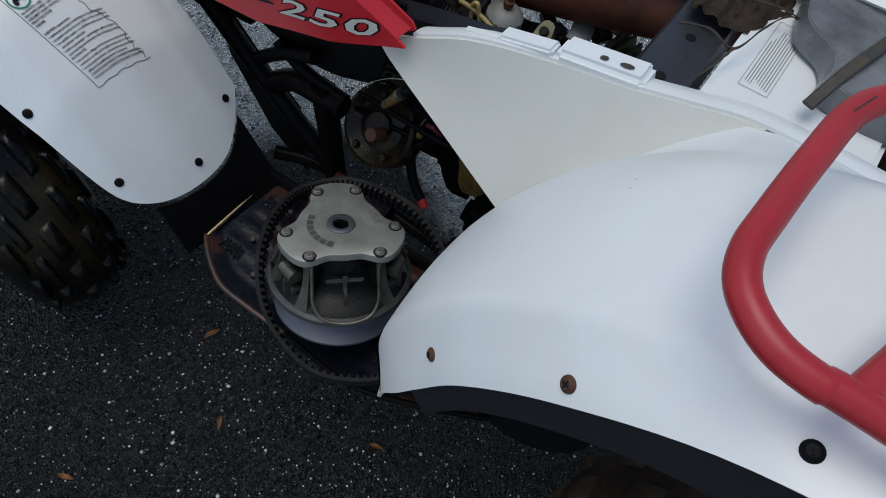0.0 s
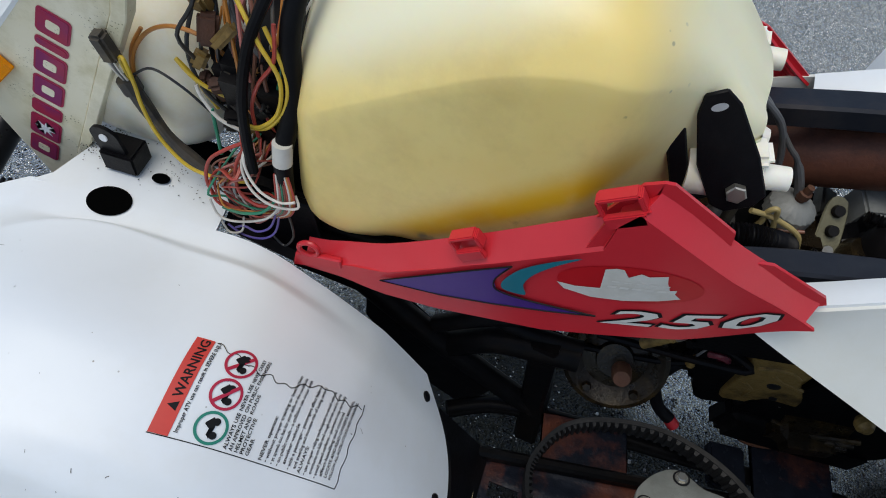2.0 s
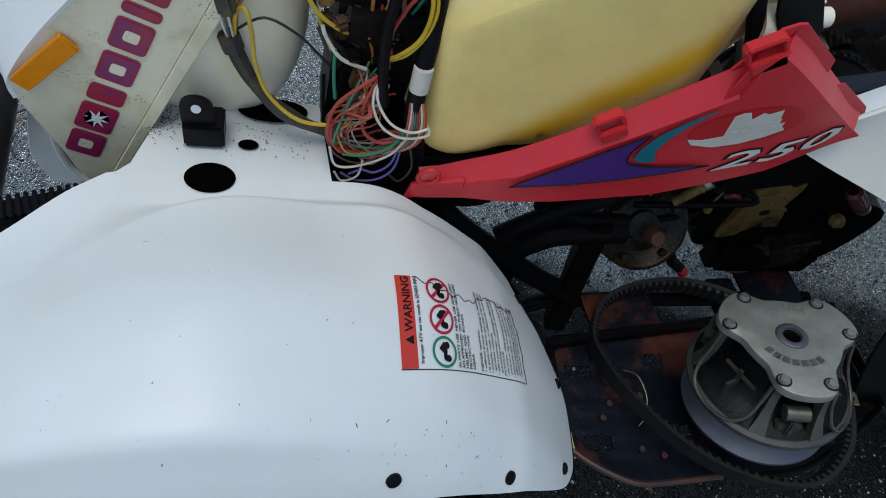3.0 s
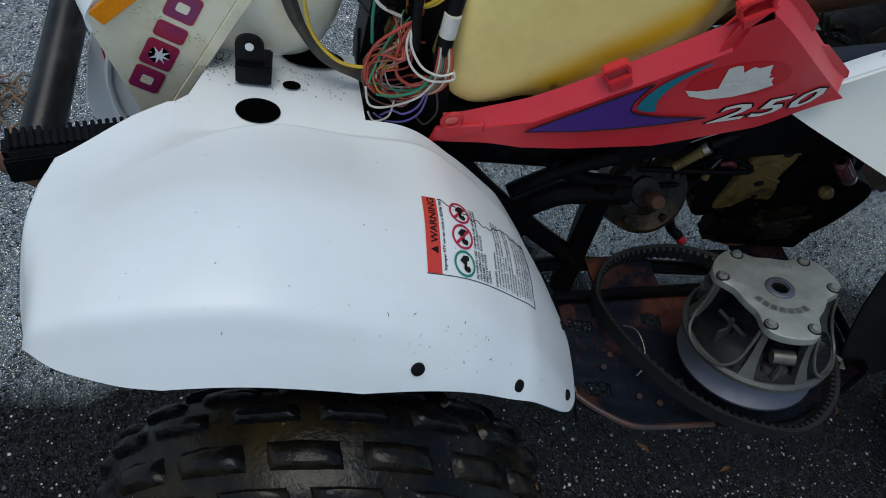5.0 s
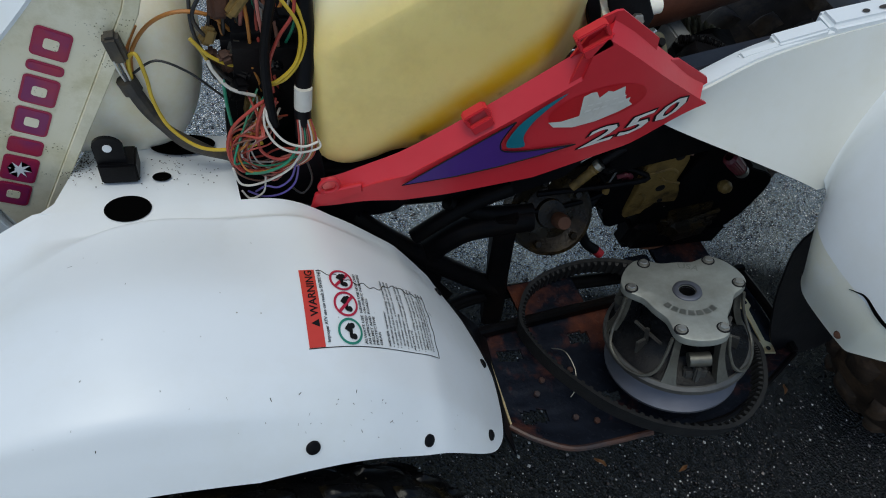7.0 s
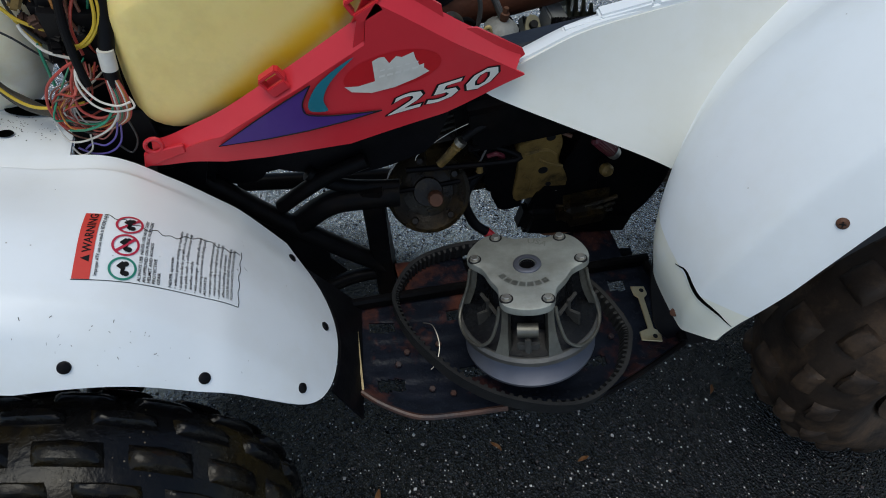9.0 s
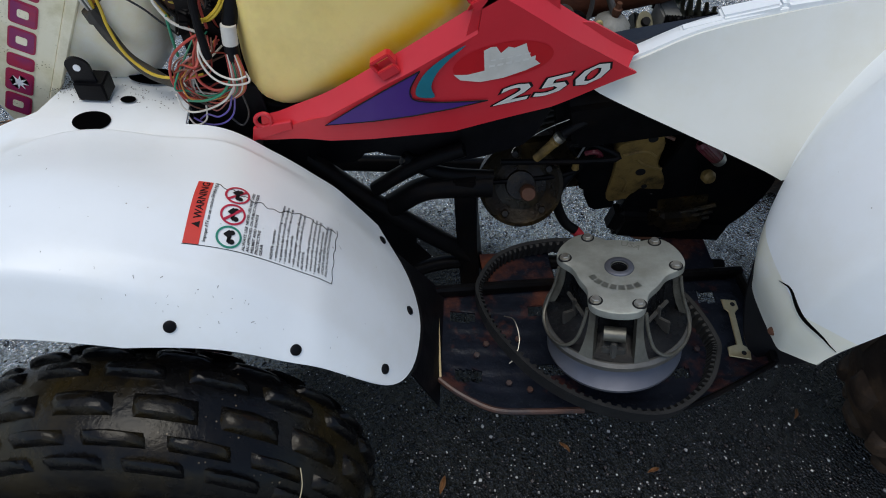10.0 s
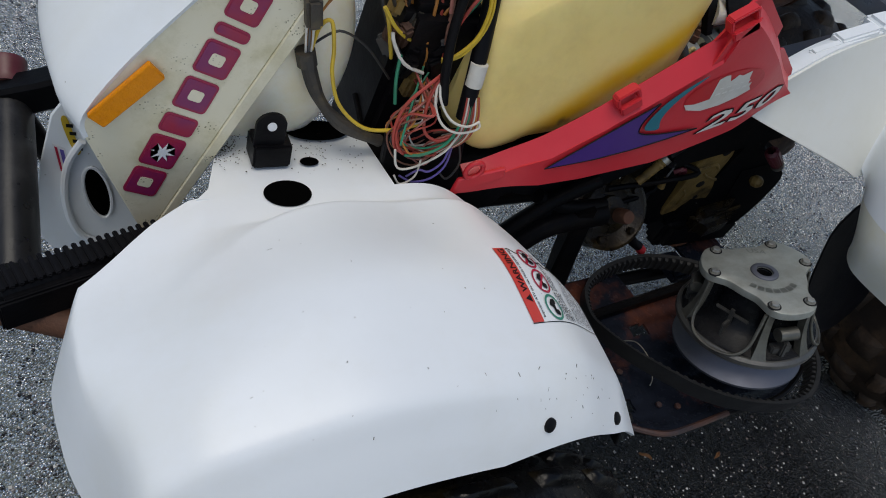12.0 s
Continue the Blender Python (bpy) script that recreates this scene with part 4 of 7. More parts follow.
        part("badge_bar", lay([(x + 0.001, 0.671 + k), (x + 0.0065, 0.6725 + k), (x + 0.0068, 0.6745 + k), (x + 0.0012, 0.673 + k)], 0.0016), FADED, panel)
    digits = lettering("250", 0.044, bold=0.0007, spacing=1.06)
    rim = lettering("250", 0.044, bold=0.0022, spacing=1.06)
    wide, tall = max(p[0] for p in digits[0]), max(p[1] for p in digits[0])

    def put(shape, lift):
        out = []
        for a, b, _ in shape[0]:
            x, z = -0.0585 + 0.124 * a / wide + 0.0088 * b / tall, 0.6085 + 0.0455 * a / wide + 0.0275 * b / tall
            out.append((x, panel_y(x, z) - lift, z))
        return out, shape[1]
    part("number_outline", put(rim, 0.0009), INK_AND_HOLE, panel, "black outline of the number", flat=True)
    part("number", put(digits, 0.0016), FADED, panel, "white slanted number 250", flat=True)
    bow_panel(panel)


build_red_panel(0)
build_red_panel(1)


# ---- fuel tank ----
def build_tank():
    low = spline([(-0.364, 0.605), (-0.352, 0.585), (-0.318, 0.566), (-0.285, 0.572), (-0.265, 0.582), (-0.23, 0.588), (-0.16, 0.612), (-0.08, 0.645), (-0.05, 0.672), (-0.02, 0.712), (0.006, 0.727)])
    shoulder = spline([(-0.364, 0.715), (-0.33, 0.740), (-0.26, 0.785), (-0.194, 0.822), (-0.12, 0.836), (-0.06, 0.812), (0.006, 0.765)])
    high = spline([(-0.364, 0.79), (-0.33, 0.825), (-0.25, 0.868), (-0.19, 0.888), (-0.12, 0.885), (-0.06, 0.848), (0.006, 0.785)])

    def ring_at(u):
        x = -0.364 + 0.370 * u
        end = 0.78 + 0.22 * min(u / 0.06, 1) ** 0.5 if u < 0.06 else 1.0 - 0.45 * step(-0.125, -0.035, x) - 0.10 * step(-0.012, 0.012, x)
        zb, zs, zt = low(x), shoulder(x), high(x)
        half = 0.145 * end
        pts = [(0, zb), (0.55, zb), (0.86, zb + 0.003), (0.96, zb + 0.014), (1.0, zb + 0.04), (1.0, (zb + zs) / 2), (0.985, zs - 0.015), (0.95, zs + 0.004), (0.80, zs + (zt - zs) * 0.5), (0.55, zt - 0.012), (0.3, zt - 0.002), (0, zt)]
        line = through_points([(x, 0.41 - half * k, z) for k, z in pts], 3)
        return line
    rings = [ring_at(u) for u in span(0, 1, 40)]
    k = len(rings[0])
    left = sheet(lambda i, j: rings[i][j], range(41), range(k))
    ends = []
    for r in (rings[0], rings[-1]):
        loop = [tuple(p) for p in r] + [(p.x, 0.82 - p.y, p.z) for p in reversed(r)]
        ends.append((loop, [tuple(range(len(loop)))]))
    tank = part("fuel_tank", joined(left, mirrored(left), *ends), TANK, atv, "stained translucent yellowed plastic fuel tank", angle=50)
    # mounting lugs at the rear
    lug = joined(tube([(-0.04, 0.328, 0.728), (0.010, 0.332, 0.735), (0.022, 0.333, 0.737), (0.041, 0.334, 0.740)], lambda t: 0.021 - 0.009 * step(0.45, 0.6, t) - 0.002 * t, 18), block(0.05, 0.03, 0.012, pose(-0.005, 0.335, 0.752, 0, -18, 5), 0.005, 3))
    part("tank_lug", lug, BOTTLE, tank, "pale moulded mounting lug")
    part("tank_lug", mirrored(lug), BOTTLE, tank, "pale moulded mounting lug")
    part("tank_lug", tube([(-0.05, 0.37, 0.745), (0.010, 0.376, 0.738), (0.024, 0.377, 0.737)], lambda t: 0.014 - 0.005 * t, 14), BOTTLE, tank, "pale moulded mounting lug")
    # black strap bracket over the lug
    foot, head = Vector((0.002, 0.313, 0.733)), Vector((-0.047, 0.326, 0.806))
    along = (head - foot).normalized()
    facing = Vector((-0.02, -0.95, 0.22))
    facing = (facing - along * facing.dot(along)).normalized()
    side = along.cross(facing).normalized()
    ln = (head - foot).length
    out = [(-0.021, -0.006), (-0.012, -0.015), (0.010, -0.015), (0.021, -0.006), (0.021, ln * 0.35), (0.015, ln * 0.9), (0.008, ln + 0.006), (-0.008, ln + 0.006), (-0.016, ln * 0.9), (-0.024, ln * 0.4)]
    br = part("tank_bracket", plate(out, 0.004, lambda a, b, c: tuple(foot + side * a + along * b - facing * (c - 0.006)), 0.0012), BLACK, atv, "black steel tank bracket")
    part("bracket_flange", plate([(-0.050, -0.002), (-0.044, ln * 0.55), (-0.030, ln * 0.95), (-0.024, ln * 0.9), (-0.030, ln * 0.4), (-0.040, -0.006)], 0.010, lambda a, b, c: tuple(foot + side * a + along * b - facing * c), 0.0015), BLACK, br, "turned-back flange of the bracket")
    part("bracket_bolt", hexagon(0.0085, 0.006, aim(foot + facing * 0.006 + along * 0.004, facing)), BOLT, br, "zinc bolt head")
    part("bracket_slot", laid(plate(disc(0.006, 18, 0.55), 0.0003), lambda a, b: tuple(head - along * 0.006 + side * a + along * b + facing * 0.0066)), PAPER, br, flat=True)
    part("filler_neck", lathe([(0.0, 0.03), (0.035, 0.03), (0.04, 0.02), (0.04, -0.01)], 24, aim((-0.22, 0.41, 0.875), (0, 0, 1))), BLACK, tank, "black filler cap")
    part("neck_strap", tube([(-0.30, 0.33, 0.83), (-0.27, 0.335, 0.842), (-0.25, 0.36, 0.865), (-0.22, 0.38, 0.89)], 0.008, 8), BLACK, tank)


build_tank()


# ---- white rear bodywork ----
top_edge = spline([(0.05, 0.642), (0.10, 0.664), (0.16, 0.697), (0.20, 0.711), (0.25, 0.724), (0.30, 0.738), (0.35, 0.752), (0.40, 0.770), (0.46, 0.790), (0.60, 0.80)])
low_edge = spline([(0.05, 0.630), (0.075, 0.6175), (0.18, 0.586), (0.28, 0.556), (0.31, 0.546), (0.325, 0.541), (0.42, 0.60), (0.6, 0.7)])


def panel_side(x, w):
    """The tall side of the rear body: w from its top edge down."""
    zt, zb = top_edge(x), low_edge(x)
    high = 0.272 + 0.02 * step(0.05, 0.3, x)
    low = 0.274 - 0.24 * (min(x, 0.33) - 0.05)
    return x, high + (low - high) * w + 0.004 * math.sin(w * 3), zt + (zb - zt) * w


ARCH = [(0.290, 0.452), (0.273, 0.515), (0.280, 0.60), (0.310, 0.695), (0.362, 0.787), (0.434, 0.863), (0.526, 0.910), (0.66, 0.938), (0.86, 0.94), (1.05, 0.89)]
EDGE = [(0.308, 0.492), (0.317, 0.535), (0.334, 0.588), (0.356, 0.65), (0.389, 0.727), (0.450, 0.812), (0.54, 0.893), (0.66, 0.928), (0.87, 0.92), (1.05, 0.86)]
towards_edge = spline([(-0.047, 1.0), (-0.04, 0.84), (-0.028, 0.61), (-0.015, 0.36), (-0.006, 0.19), (0.0, 0.125), (0.008, 0.095), (0.04, 0.035), (0.07, 0.005), (0.085, 0.0)])
inner_fall = spline([(0.085, 0.0), (0.12, -0.002), (0.15, -0.008), (0.17, -0.015), (0.19, -0.026), (0.205, -0.038), (0.215, -0.048)])


def build_rear_body(side):
    flip = mirrored if side else (lambda s: s)
    raised = (lambda s: moved(mirrored(s), pose(0, 0, 0.026))) if side else (lambda s: s)
    body = new("rear_body")
    body.parent = atv
    part("side_skin", raised(sheet(panel_side, span(0.052, 0.47, 40), span(0, 1, 14), 0.004)), AGED, body, "white plastic rear side skin", angle=50)
    rim = [Vector(panel_side(x, 0.0)) for x in span(0.10, 0.60, 24)]
    part("top_flange", raised(sheet(lambda i, w: rim[i] + Vector((0, 0.03 * w, 0.004 - 0.01 * w * w)), range(25), span(0, 1, 4), 0.004)), WHITE, body)
    steps = [block(0.066, 0.022, 0.034, pose(0.232, 0.301, 0.712, 0, -18, 0), 0.003), block(0.098, 0.036, 0.036, pose(0.312, 0.3085, 0.736, 0, -14, 0), 0.006, 3), block(0.05, 0.014, 0.02, pose(0.18, 0.294, 0.698, 0, -20, 0), 0.003)]
    part("seat_ledge", flip(joined(*steps)), WHITE, body, "moulded seat ledge")
    for x, z, rx in ((0.308, 0.7543, 0.0045), (0.332, 0.7603, 0.0075)):
        part("ledge_slot", flip(([(x + rx * math.cos(a), 0.304 + 0.0036 * math.sin(a), z + rx * math.cos(a) * 0.25 + 0.0005) for a in span(0, 2 * math.pi, 18)[:-1]], [tuple(range(18))])), GREYTAPE, body, flat=True)
    line = through_points([(x, 0, z) for x, z in ARCH], 7)
    brim = through_points([(x, 0, z) for x, z in EDGE], 7)
    k = len(line)
    norm = []
    for i in range(k):
        d = (line[min(i + 1, k - 1)] - line[max(i - 1, 0)]).normalized()
        norm.append(Vector((-d.z, 0, d.x)))

    def dome(i, y):
        low = 1 - step(0, 18, i)
        yy = y + (max(0.06 - y, 0) * 0.12 - max(y - 0.085, 0) * 0.55) * low
        if y < 0.085:
            p = line[i].lerp(brim[i], towards_edge(y))
        else:
            p = line[i] + norm[i] * inner_fall(y)
        return p.x, yy, p.z
    ys = span(-0.047, 0.03, 20) + span(0.04, 0.165, 12) + span(0.172, 0.212, 6)
    fender = part("rear_fender", flip(sheet(dome, range(9, k), ys, 0.004)), WHITE, body, "white plastic rear fender", angle=60)
    part("fender_corner", flip(sheet(dome, range(0, 10), ys, 0.004)), YELLOWED, body, "yellowed lower corner of the fender", angle=60)

    def cove(i, w):
        a, before = Vector(dome(i, 0.212)), Vector(dome(i, 0.206))
        c = a + (a - before).normalized() * 0.022
        s = min((i - 10) / 27, 1.0)
        e = Vector(panel_side(0.325 + 0.135 * s, 0.9 * (1 - s ** 0.6))) if s < 1 else Vector((a.x, 0.292, top_edge(min(a.x, 0.6))))
        return a * (1 - w) ** 2 + c * (2 * w * (1 - w)) + e * w * w
    part("fender_cove", flip(sheet(cove, range(10, k), span(0, 1, 12), 0.004)), WHITE, body, "white plastic cove up to the seat rim", angle=60)
    part("fender_liner", flip(sheet(lambda i, w: Vector(dome(i, -0.043)) + Vector((0.02 * w, 0.012 + 0.03 * w, -0.004 - 0.16 * w)), range(16, k), span(0, 1, 4), 0.003)), LINER, body, "dark inner liner")
    if side:
        return
    for i, y, mat in ((23.6, -0.030, RUST), (35.1, -0.037, RUST), (43.4, -0.027, BLACK)):
        i, f = int(i), i - int(i)
        a, b = Vector(dome(i, y)).lerp(Vector(dome(i + 1, y)), f), Vector(dome(i + 1, y)).lerp(Vector(dome(i + 2, y)), f)
        c = Vector(dome(i, y + 0.006)).lerp(Vector(dome(i + 1, y + 0.006)), f)
        nrm = (b - a).cross(c - a).normalized()
        screw = part("fender_screw", lathe([(0.0, 0.003), (0.0034, 0.0033), (0.0060, 0.0012), (0.0065, -0.002)], 18, aim(a, nrm)), mat, body, "cross-head screw")
        cross = [block(0.0060, 0.0012, 0.0008, aim(a + nrm * 0.0032, nrm, q), 0) for q in (20, 110)]
        part("screw_slot", joined(*cross), INK_AND_HOLE, body)
    # the split in the front lower corner of the fender
    def between(s, y):
        i = int(s)
        return Vector(dome(i, y)).lerp(Vector(dome(i + 1, y)), s - i)
    crack = [between(float(np.interp(q, (0, 0.2, 0.55, 0.8, 1), (8.6, 9.4, 9.2, 7.4, 5.6))) + 0.15 * math.sin(q * 9), 0.052 - 0.097 * q) for q in span(0, 1, 12)]
    # black tube along the skin, painted as the dark of the open gap
    part("crack", tube([p + Vector((-0.0005, -0.0005, 0.0)) for p in crack], lambda t: 0.0004 + 0.0019 * math.sin(t * math.pi) ** 1.3, 8), VOID, fender, "dark split in the plastic")
    part("corner_rivet", lathe([(0.0, 0.002), (0.005, 0.001), (0.0055, -0.002)], 12, aim(Vector(dome(2, 0.02)) + Vector((-0.001, -0.001, 0)), (-0.8, -0.5, 0.2))), RUST, body)


build_rear_body(0)
build_rear_body(1)


# black flap under the rear fender
def build_rear_flap():
    out = [(0.335, 0.47), (0.33, 0.40), (0.345, 0.33), (0.375, 0.265), (0.43, 0.235), (0.50, 0.25), (0.55, 0.32), (0.52, 0.45), (0.42, 0.52)]
    part("rear_flap", plate(smooth_outline(out, 3), 0.004, lambda a, b, c: (a, 0.175 - (0.47 - b) * 0.30 + c, b), 0.001), BLACK, atv, "black rubber flap under the rear fender")


build_rear_flap()


# ---- seat rails, deck and rack behind the tank ----
def build_rear_top():
    part("frame_rail", boxbar([(-0.02, 0.310, 0.605), (0.063, 0.324, 0.632), (0.189, 0.327, 0.667), (0.42, 0.327, 0.727)], 0.030, 0.034), RAIL, atv, "dark painted steel seat rail")
    part("frame_rail", mirrored(boxbar([(-0.02, 0.305, 0.637), (0.08, 0.316, 0.678), (0.20, 0.322, 0.715), (0.42, 0.322, 0.762)], 0.032, 0.028)), RAIL, atv, "dark painted steel seat rail")
    # pressed cross plate
    prof = [(-0.036, -0.02), (-0.030, 0.0), (-0.022, 0.004), (0.022, 0.004), (0.03, 0.0), (0.036, -0.02)]
    line = through_points([(a, 0, b) for a, b in prof], 4)
    cross = part("cross_plate", sheet(lambda i, w: (0.362 + line[i].x, 0.312 + 0.16 * w, 0.741 + line[i].z), range(len(line)), span(0, 1, 8), 0.003), PLATE, atv, "pressed dark steel cross plate")
    for y in (0.334, 0.406):
        part("plate_hole", lathe([(0.0, 0.0012), (0.0055, 0.001), (0.006, 0)], 16, aim((0.361, y, 0.7455), (0, 0, 1))), INK_AND_HOLE, cross)
    # rear deck with its paper label
    deck = part("rear_deck", block(0.17, 0.235, 0.02, pose(0.487, 0.405, 0.765, 0, -4, 0), 0.006), WHITE, atv, "white plastic rear deck")

    def on_deck(a, b, c=0.0):
        return a, b, 0.7758 + (a - 0.487) * 0.07 + c
    frame_bars = [((0.427, 0.350), (0.457, 0.3505)), ((0.427, 0.4645), (0.457, 0.465)), ((0.427, 0.350), (0.4274, 0.465)), ((0.4566, 0.350), (0.457, 0.465))]
    rng = random.Random(8)
    for i in range(9):
        x = 0.4305 + 0.0028 * i
        a = 0.356 + rng.uniform(0, 0.01)
        frame_bars.append(((x, a), (x + 0.0007, 0.458 - rng.uniform(0, 0.03))))
    quads = [([on_deck(a, b), on_deck(c, b), on_deck(c, d), on_deck(a, d)], [(0, 1, 2, 3)]) for (a, b), (c, d) in frame_bars]
    part("deck_label", joined(*quads[:4]), GREYTAPE, deck, "thin border of a small printed label", flat=True)
    for q in quads[4:]:
        part("text_line", q, WIRES["grey"], deck, "unreadable printed line", flat=True)
    # red tube rack
    pts = [(0.64, 0.282, 0.955), (0.54, 0.218, 0.955), (0.498, 0.180, 0.955), (0.479, 0.147, 0.955), (0.472, 0.10, 0.955), (0.467, 0.045, 0.955), (0.466, 0.016, 0.955), (0.474, -0.005, 0.955), (0.494, -0.020, 0.955), (0.519, -0.024, 0.955), (0.56, -0.021, 0.955), (0.853, -0.02, 0.955)]
    rack = part("rear_rack", tube([(x + 0.0075, y, z) for x, y, z in pts], 0.0091, 16), RACKRED, atv, "red painted tube rack")
    part("rack_bar", tube([(0.5425, -0.022, 0.955), (0.5605, 0.03, 0.955), (0.6375, 0.27, 0.955)], 0.0085, 14), RACKRED, rack)
    part("weld_mark", tube([(0.4835, 0.135, 0.9635), (0.4905, 0.156, 0.9635)], 0.0008, 6), GREYTAPE, rack)
    # smoky plastic lamp housing and grey strip above the deck
    house = smooth_outline([(0.436, 0.51), (0.441, 0.45), (0.455, 0.428), (0.478, 0.416), (0.489, 0.397), (0.492, 0.372), (0.53, 0.366), (0.58, 0.372), (0.62, 0.41), (0.63, 0.50), (0.57, 0.55), (0.48, 0.55)], 3)
    part("tail_housing", plate(house, 0.03, lambda a, b, c: (a, b, 0.808 - c), 0.009, 3), CLEAR, atv, "smoky plastic tail housing")
    part("grey_strip", boxbar([(0.489, 0.342, 0.795), (0.502, 0.392, 0.814), (0.518, 0.45, 0.814), (0.534, 0.52, 0.812)], 0.012, 0.005, 0.0015), GREYTAPE, atv, "dusty grey strip over the tail housing")
    # exhaust
    pipe = part("exhaust_pipe", tube([(-0.05, 0.52, 0.53), (0.06, 0.522, 0.580), (0.17, 0.525, 0.627), (0.285, 0.525, 0.672), (0.36, 0.525, 0.70), (0.42, 0.525, 0.715)], lambda t: 0.026 + 0.018 * step(0.05, 0.5, t) - 0.016 * step(0.8, 1.0, t), 22), EXHAUST, atv, "rusty exhaust pipe")
    part("pipe_clamp", tube([(0.345, 0.525 + 0.044 * math.cos(a), 0.694 + 0.044 * math.sin(a)) for a in span(0, 2 * math.pi, 20)[:-1]], 0.004, 6, closed=True, n=1), RUST, pipe)


build_rear_top()


# ---- chassis, engine and running gear ----
def build_chassis():
    bars = [("frame_tube", [(-0.36, 0.30, 0.505), (-0.296, 0.30, 0.446), (-0.222, 0.30, 0.377), (-0.12, 0.30, 0.294), (-0.035, 0.30, 0.233)], 0.0155),
            ("frame_tube", [(-0.16, 0.27, 0.214), (-0.09, 0.298, 0.217), (0.02, 0.30, 0.224), (0.40, 0.30, 0.23)], 0.0125),
            ("frame_tube", [(-0.205, 0.302, 0.392), (-0.17, 0.302, 0.425), (-0.13, 0.302, 0.456), (-0.08, 0.302, 0.482)], 0.0115),
            ("frame_tube", [(-0.165, 0.31, 0.452), (-0.125, 0.31, 0.429), (-0.085, 0.31, 0.421), (-0.03, 0.31, 0.42)], 0.0105),
            ("frame_tube", [(-0.185, 0.305, 0.345), (-0.155, 0.305, 0.376), (-0.126, 0.305, 0.396), (-0.085, 0.305, 0.403), (-0.03, 0.305, 0.408)], 0.019),
            ("frame_tube", [(-0.36, 0.30, 0.55), (-0.2, 0.305, 0.545), (0.05, 0.305, 0.60)], 0.014),
            ("frame_tube", [(-0.30, 0.54, 0.205), (0.40, 0.54, 0.22)], 0.016),
            ("suspension_arm", [(-0.44, 0.03, 0.27), (-0.38, 0.16, 0.26), (-0.28, 0.30, 0.26)], 0.012), ("suspension_arm", [(-0.46, 0.03, 0.27), (-0.46, 0.18, 0.27), (-0.44, 0.30, 0.27)], 0.012)]
    part("frame_upright", boxbar([(-0.073, 0.306, 0.425), (-0.058, 0.304, 0.32), (-0.044, 0.30, 0.228), (-0.034, 0.298, 0.15)], 0.030, 0.034, 0.004), FRAME, atv, "black square frame upright")
    # splash guard ahead of the tube and the dark cover under the side panel
    part("splash_guard", plate([(-0.30, 0.455), (-0.202, 0.355), (-0.139, 0.307), (-0.136, 0.243), (-0.108, 0.206), (-0.134, 0.126), (-0.22, 0.19), (-0.30, 0.33)], 0.004, lambda a, b, c: (a, 0.318 + c, b), 0.001), BLACK, atv, "black plastic splash guard")
    part("under_cover", plate(smooth_outline([(-0.33, 0.46), (-0.33, 0.56), (-0.1, 0.585), (0.03, 0.62), (0.02, 0.50), (-0.03, 0.462), (-0.075, 0.445), (-0.105, 0.4405), (-0.131, 0.439), (-0.150, 0.446), (-0.183, 0.448), (-0.214, 0.455), (-0.235, 0.432), (-0.287, 0.43)], 3), 0.012, lambda a, b, c: (a, 0.318 + c, b), 0.002), BLACK, atv, "black plastic cover under the side panel")
    for name, pts, r in bars:
        part(name, tube(pts, r, 12), FRAME, atv)
    shock = part("shock_absorber", tube([(-0.43, 0.07, 0.28), (-0.40, 0.20, 0.50)], 0.016, 12), FRAME, atv, "dark shock absorber")
    part("shock_collar", tube([(-0.425, 0.09, 0.31), (-0.418, 0.12, 0.36)], 0.03, 14), RACKRED, shock, "dull red collar")
    # battery box and black covers ahead of the engine
    part("black_cover", block(0.10, 0.16, 0.10, pose(-0.33, 0.36, 0.50, 0, 12, 0), 0.012), BLACK, atv, "black plastic cover under the wiring")
    part("dash_plate", sheet(lambda u, w: (-0.44 + 0.09 * u, 0.262 + 0.10 * w, 0.535 - 0.03 * u + 0.05 * w), span(0, 1, 6), span(0, 1, 4), 0.004), BLACK, atv)
    part("inner_wall", sheet(lambda u, w: (-0.36 + 0.42 * u, 0.315 + 0.03 * w, 0.60 + 0.06 * u - (0.11 + 0.02 * math.sin(u * 9)) * w), span(0, 1, 14), span(0, 1, 4), 0.004), BLACK, atv, "black plastic inner wall")
    # engine: crankcase, starter cover, tan gear case, finned barrel
    engine = new("engine")
    engine.parent = atv
    case = [block(0.15, 0.16, 0.15, pose(0.07, 0.44, 0.40, 0, -8, 4), 0.02, 3), block(0.19, 0.15, 0.17, pose(0.245, 0.45, 0.37, 0, 6, -3), 0.025, 3), block(0.10, 0.05, 0.06, pose(0.30, 0.345, 0.31, 4, 0, 10), 0.018, 3)]
    part("crankcase", joined(*case), ENGINE, engine, "oily dark engine crankcase")
    m = aim((0.020, 0.330, 0.383), (-0.12, -0.78, 0.62))
    part("round_cover", lathe([(0.0, 0.004), (0.022, 0.004), (0.024, -0.004), (0.04, -0.008), (0.052, -0.002), (0.06, 0.004), (0.066, 0.001), (0.068, -0.035)], 40, m), ENGINE, engine, "round oily brown engine cover")
    part("cover_stub", lathe([(0.0, 0.03), (0.010, 0.03), (0.012, 0.024), (0.013, -0.01)], 18, m @ Matrix.Translation((0.012, -0.008, 0))), RUST, engine, "rusty stub")
    for a in (40, 110, 165, 250, 320):
        part("cover_bolt", hexagon(0.006, 0.008, m @ Matrix.Translation((0.05 * math.cos(radians(a)), 0.05 * math.sin(radians(a)), 0))), ENGINE, engine)
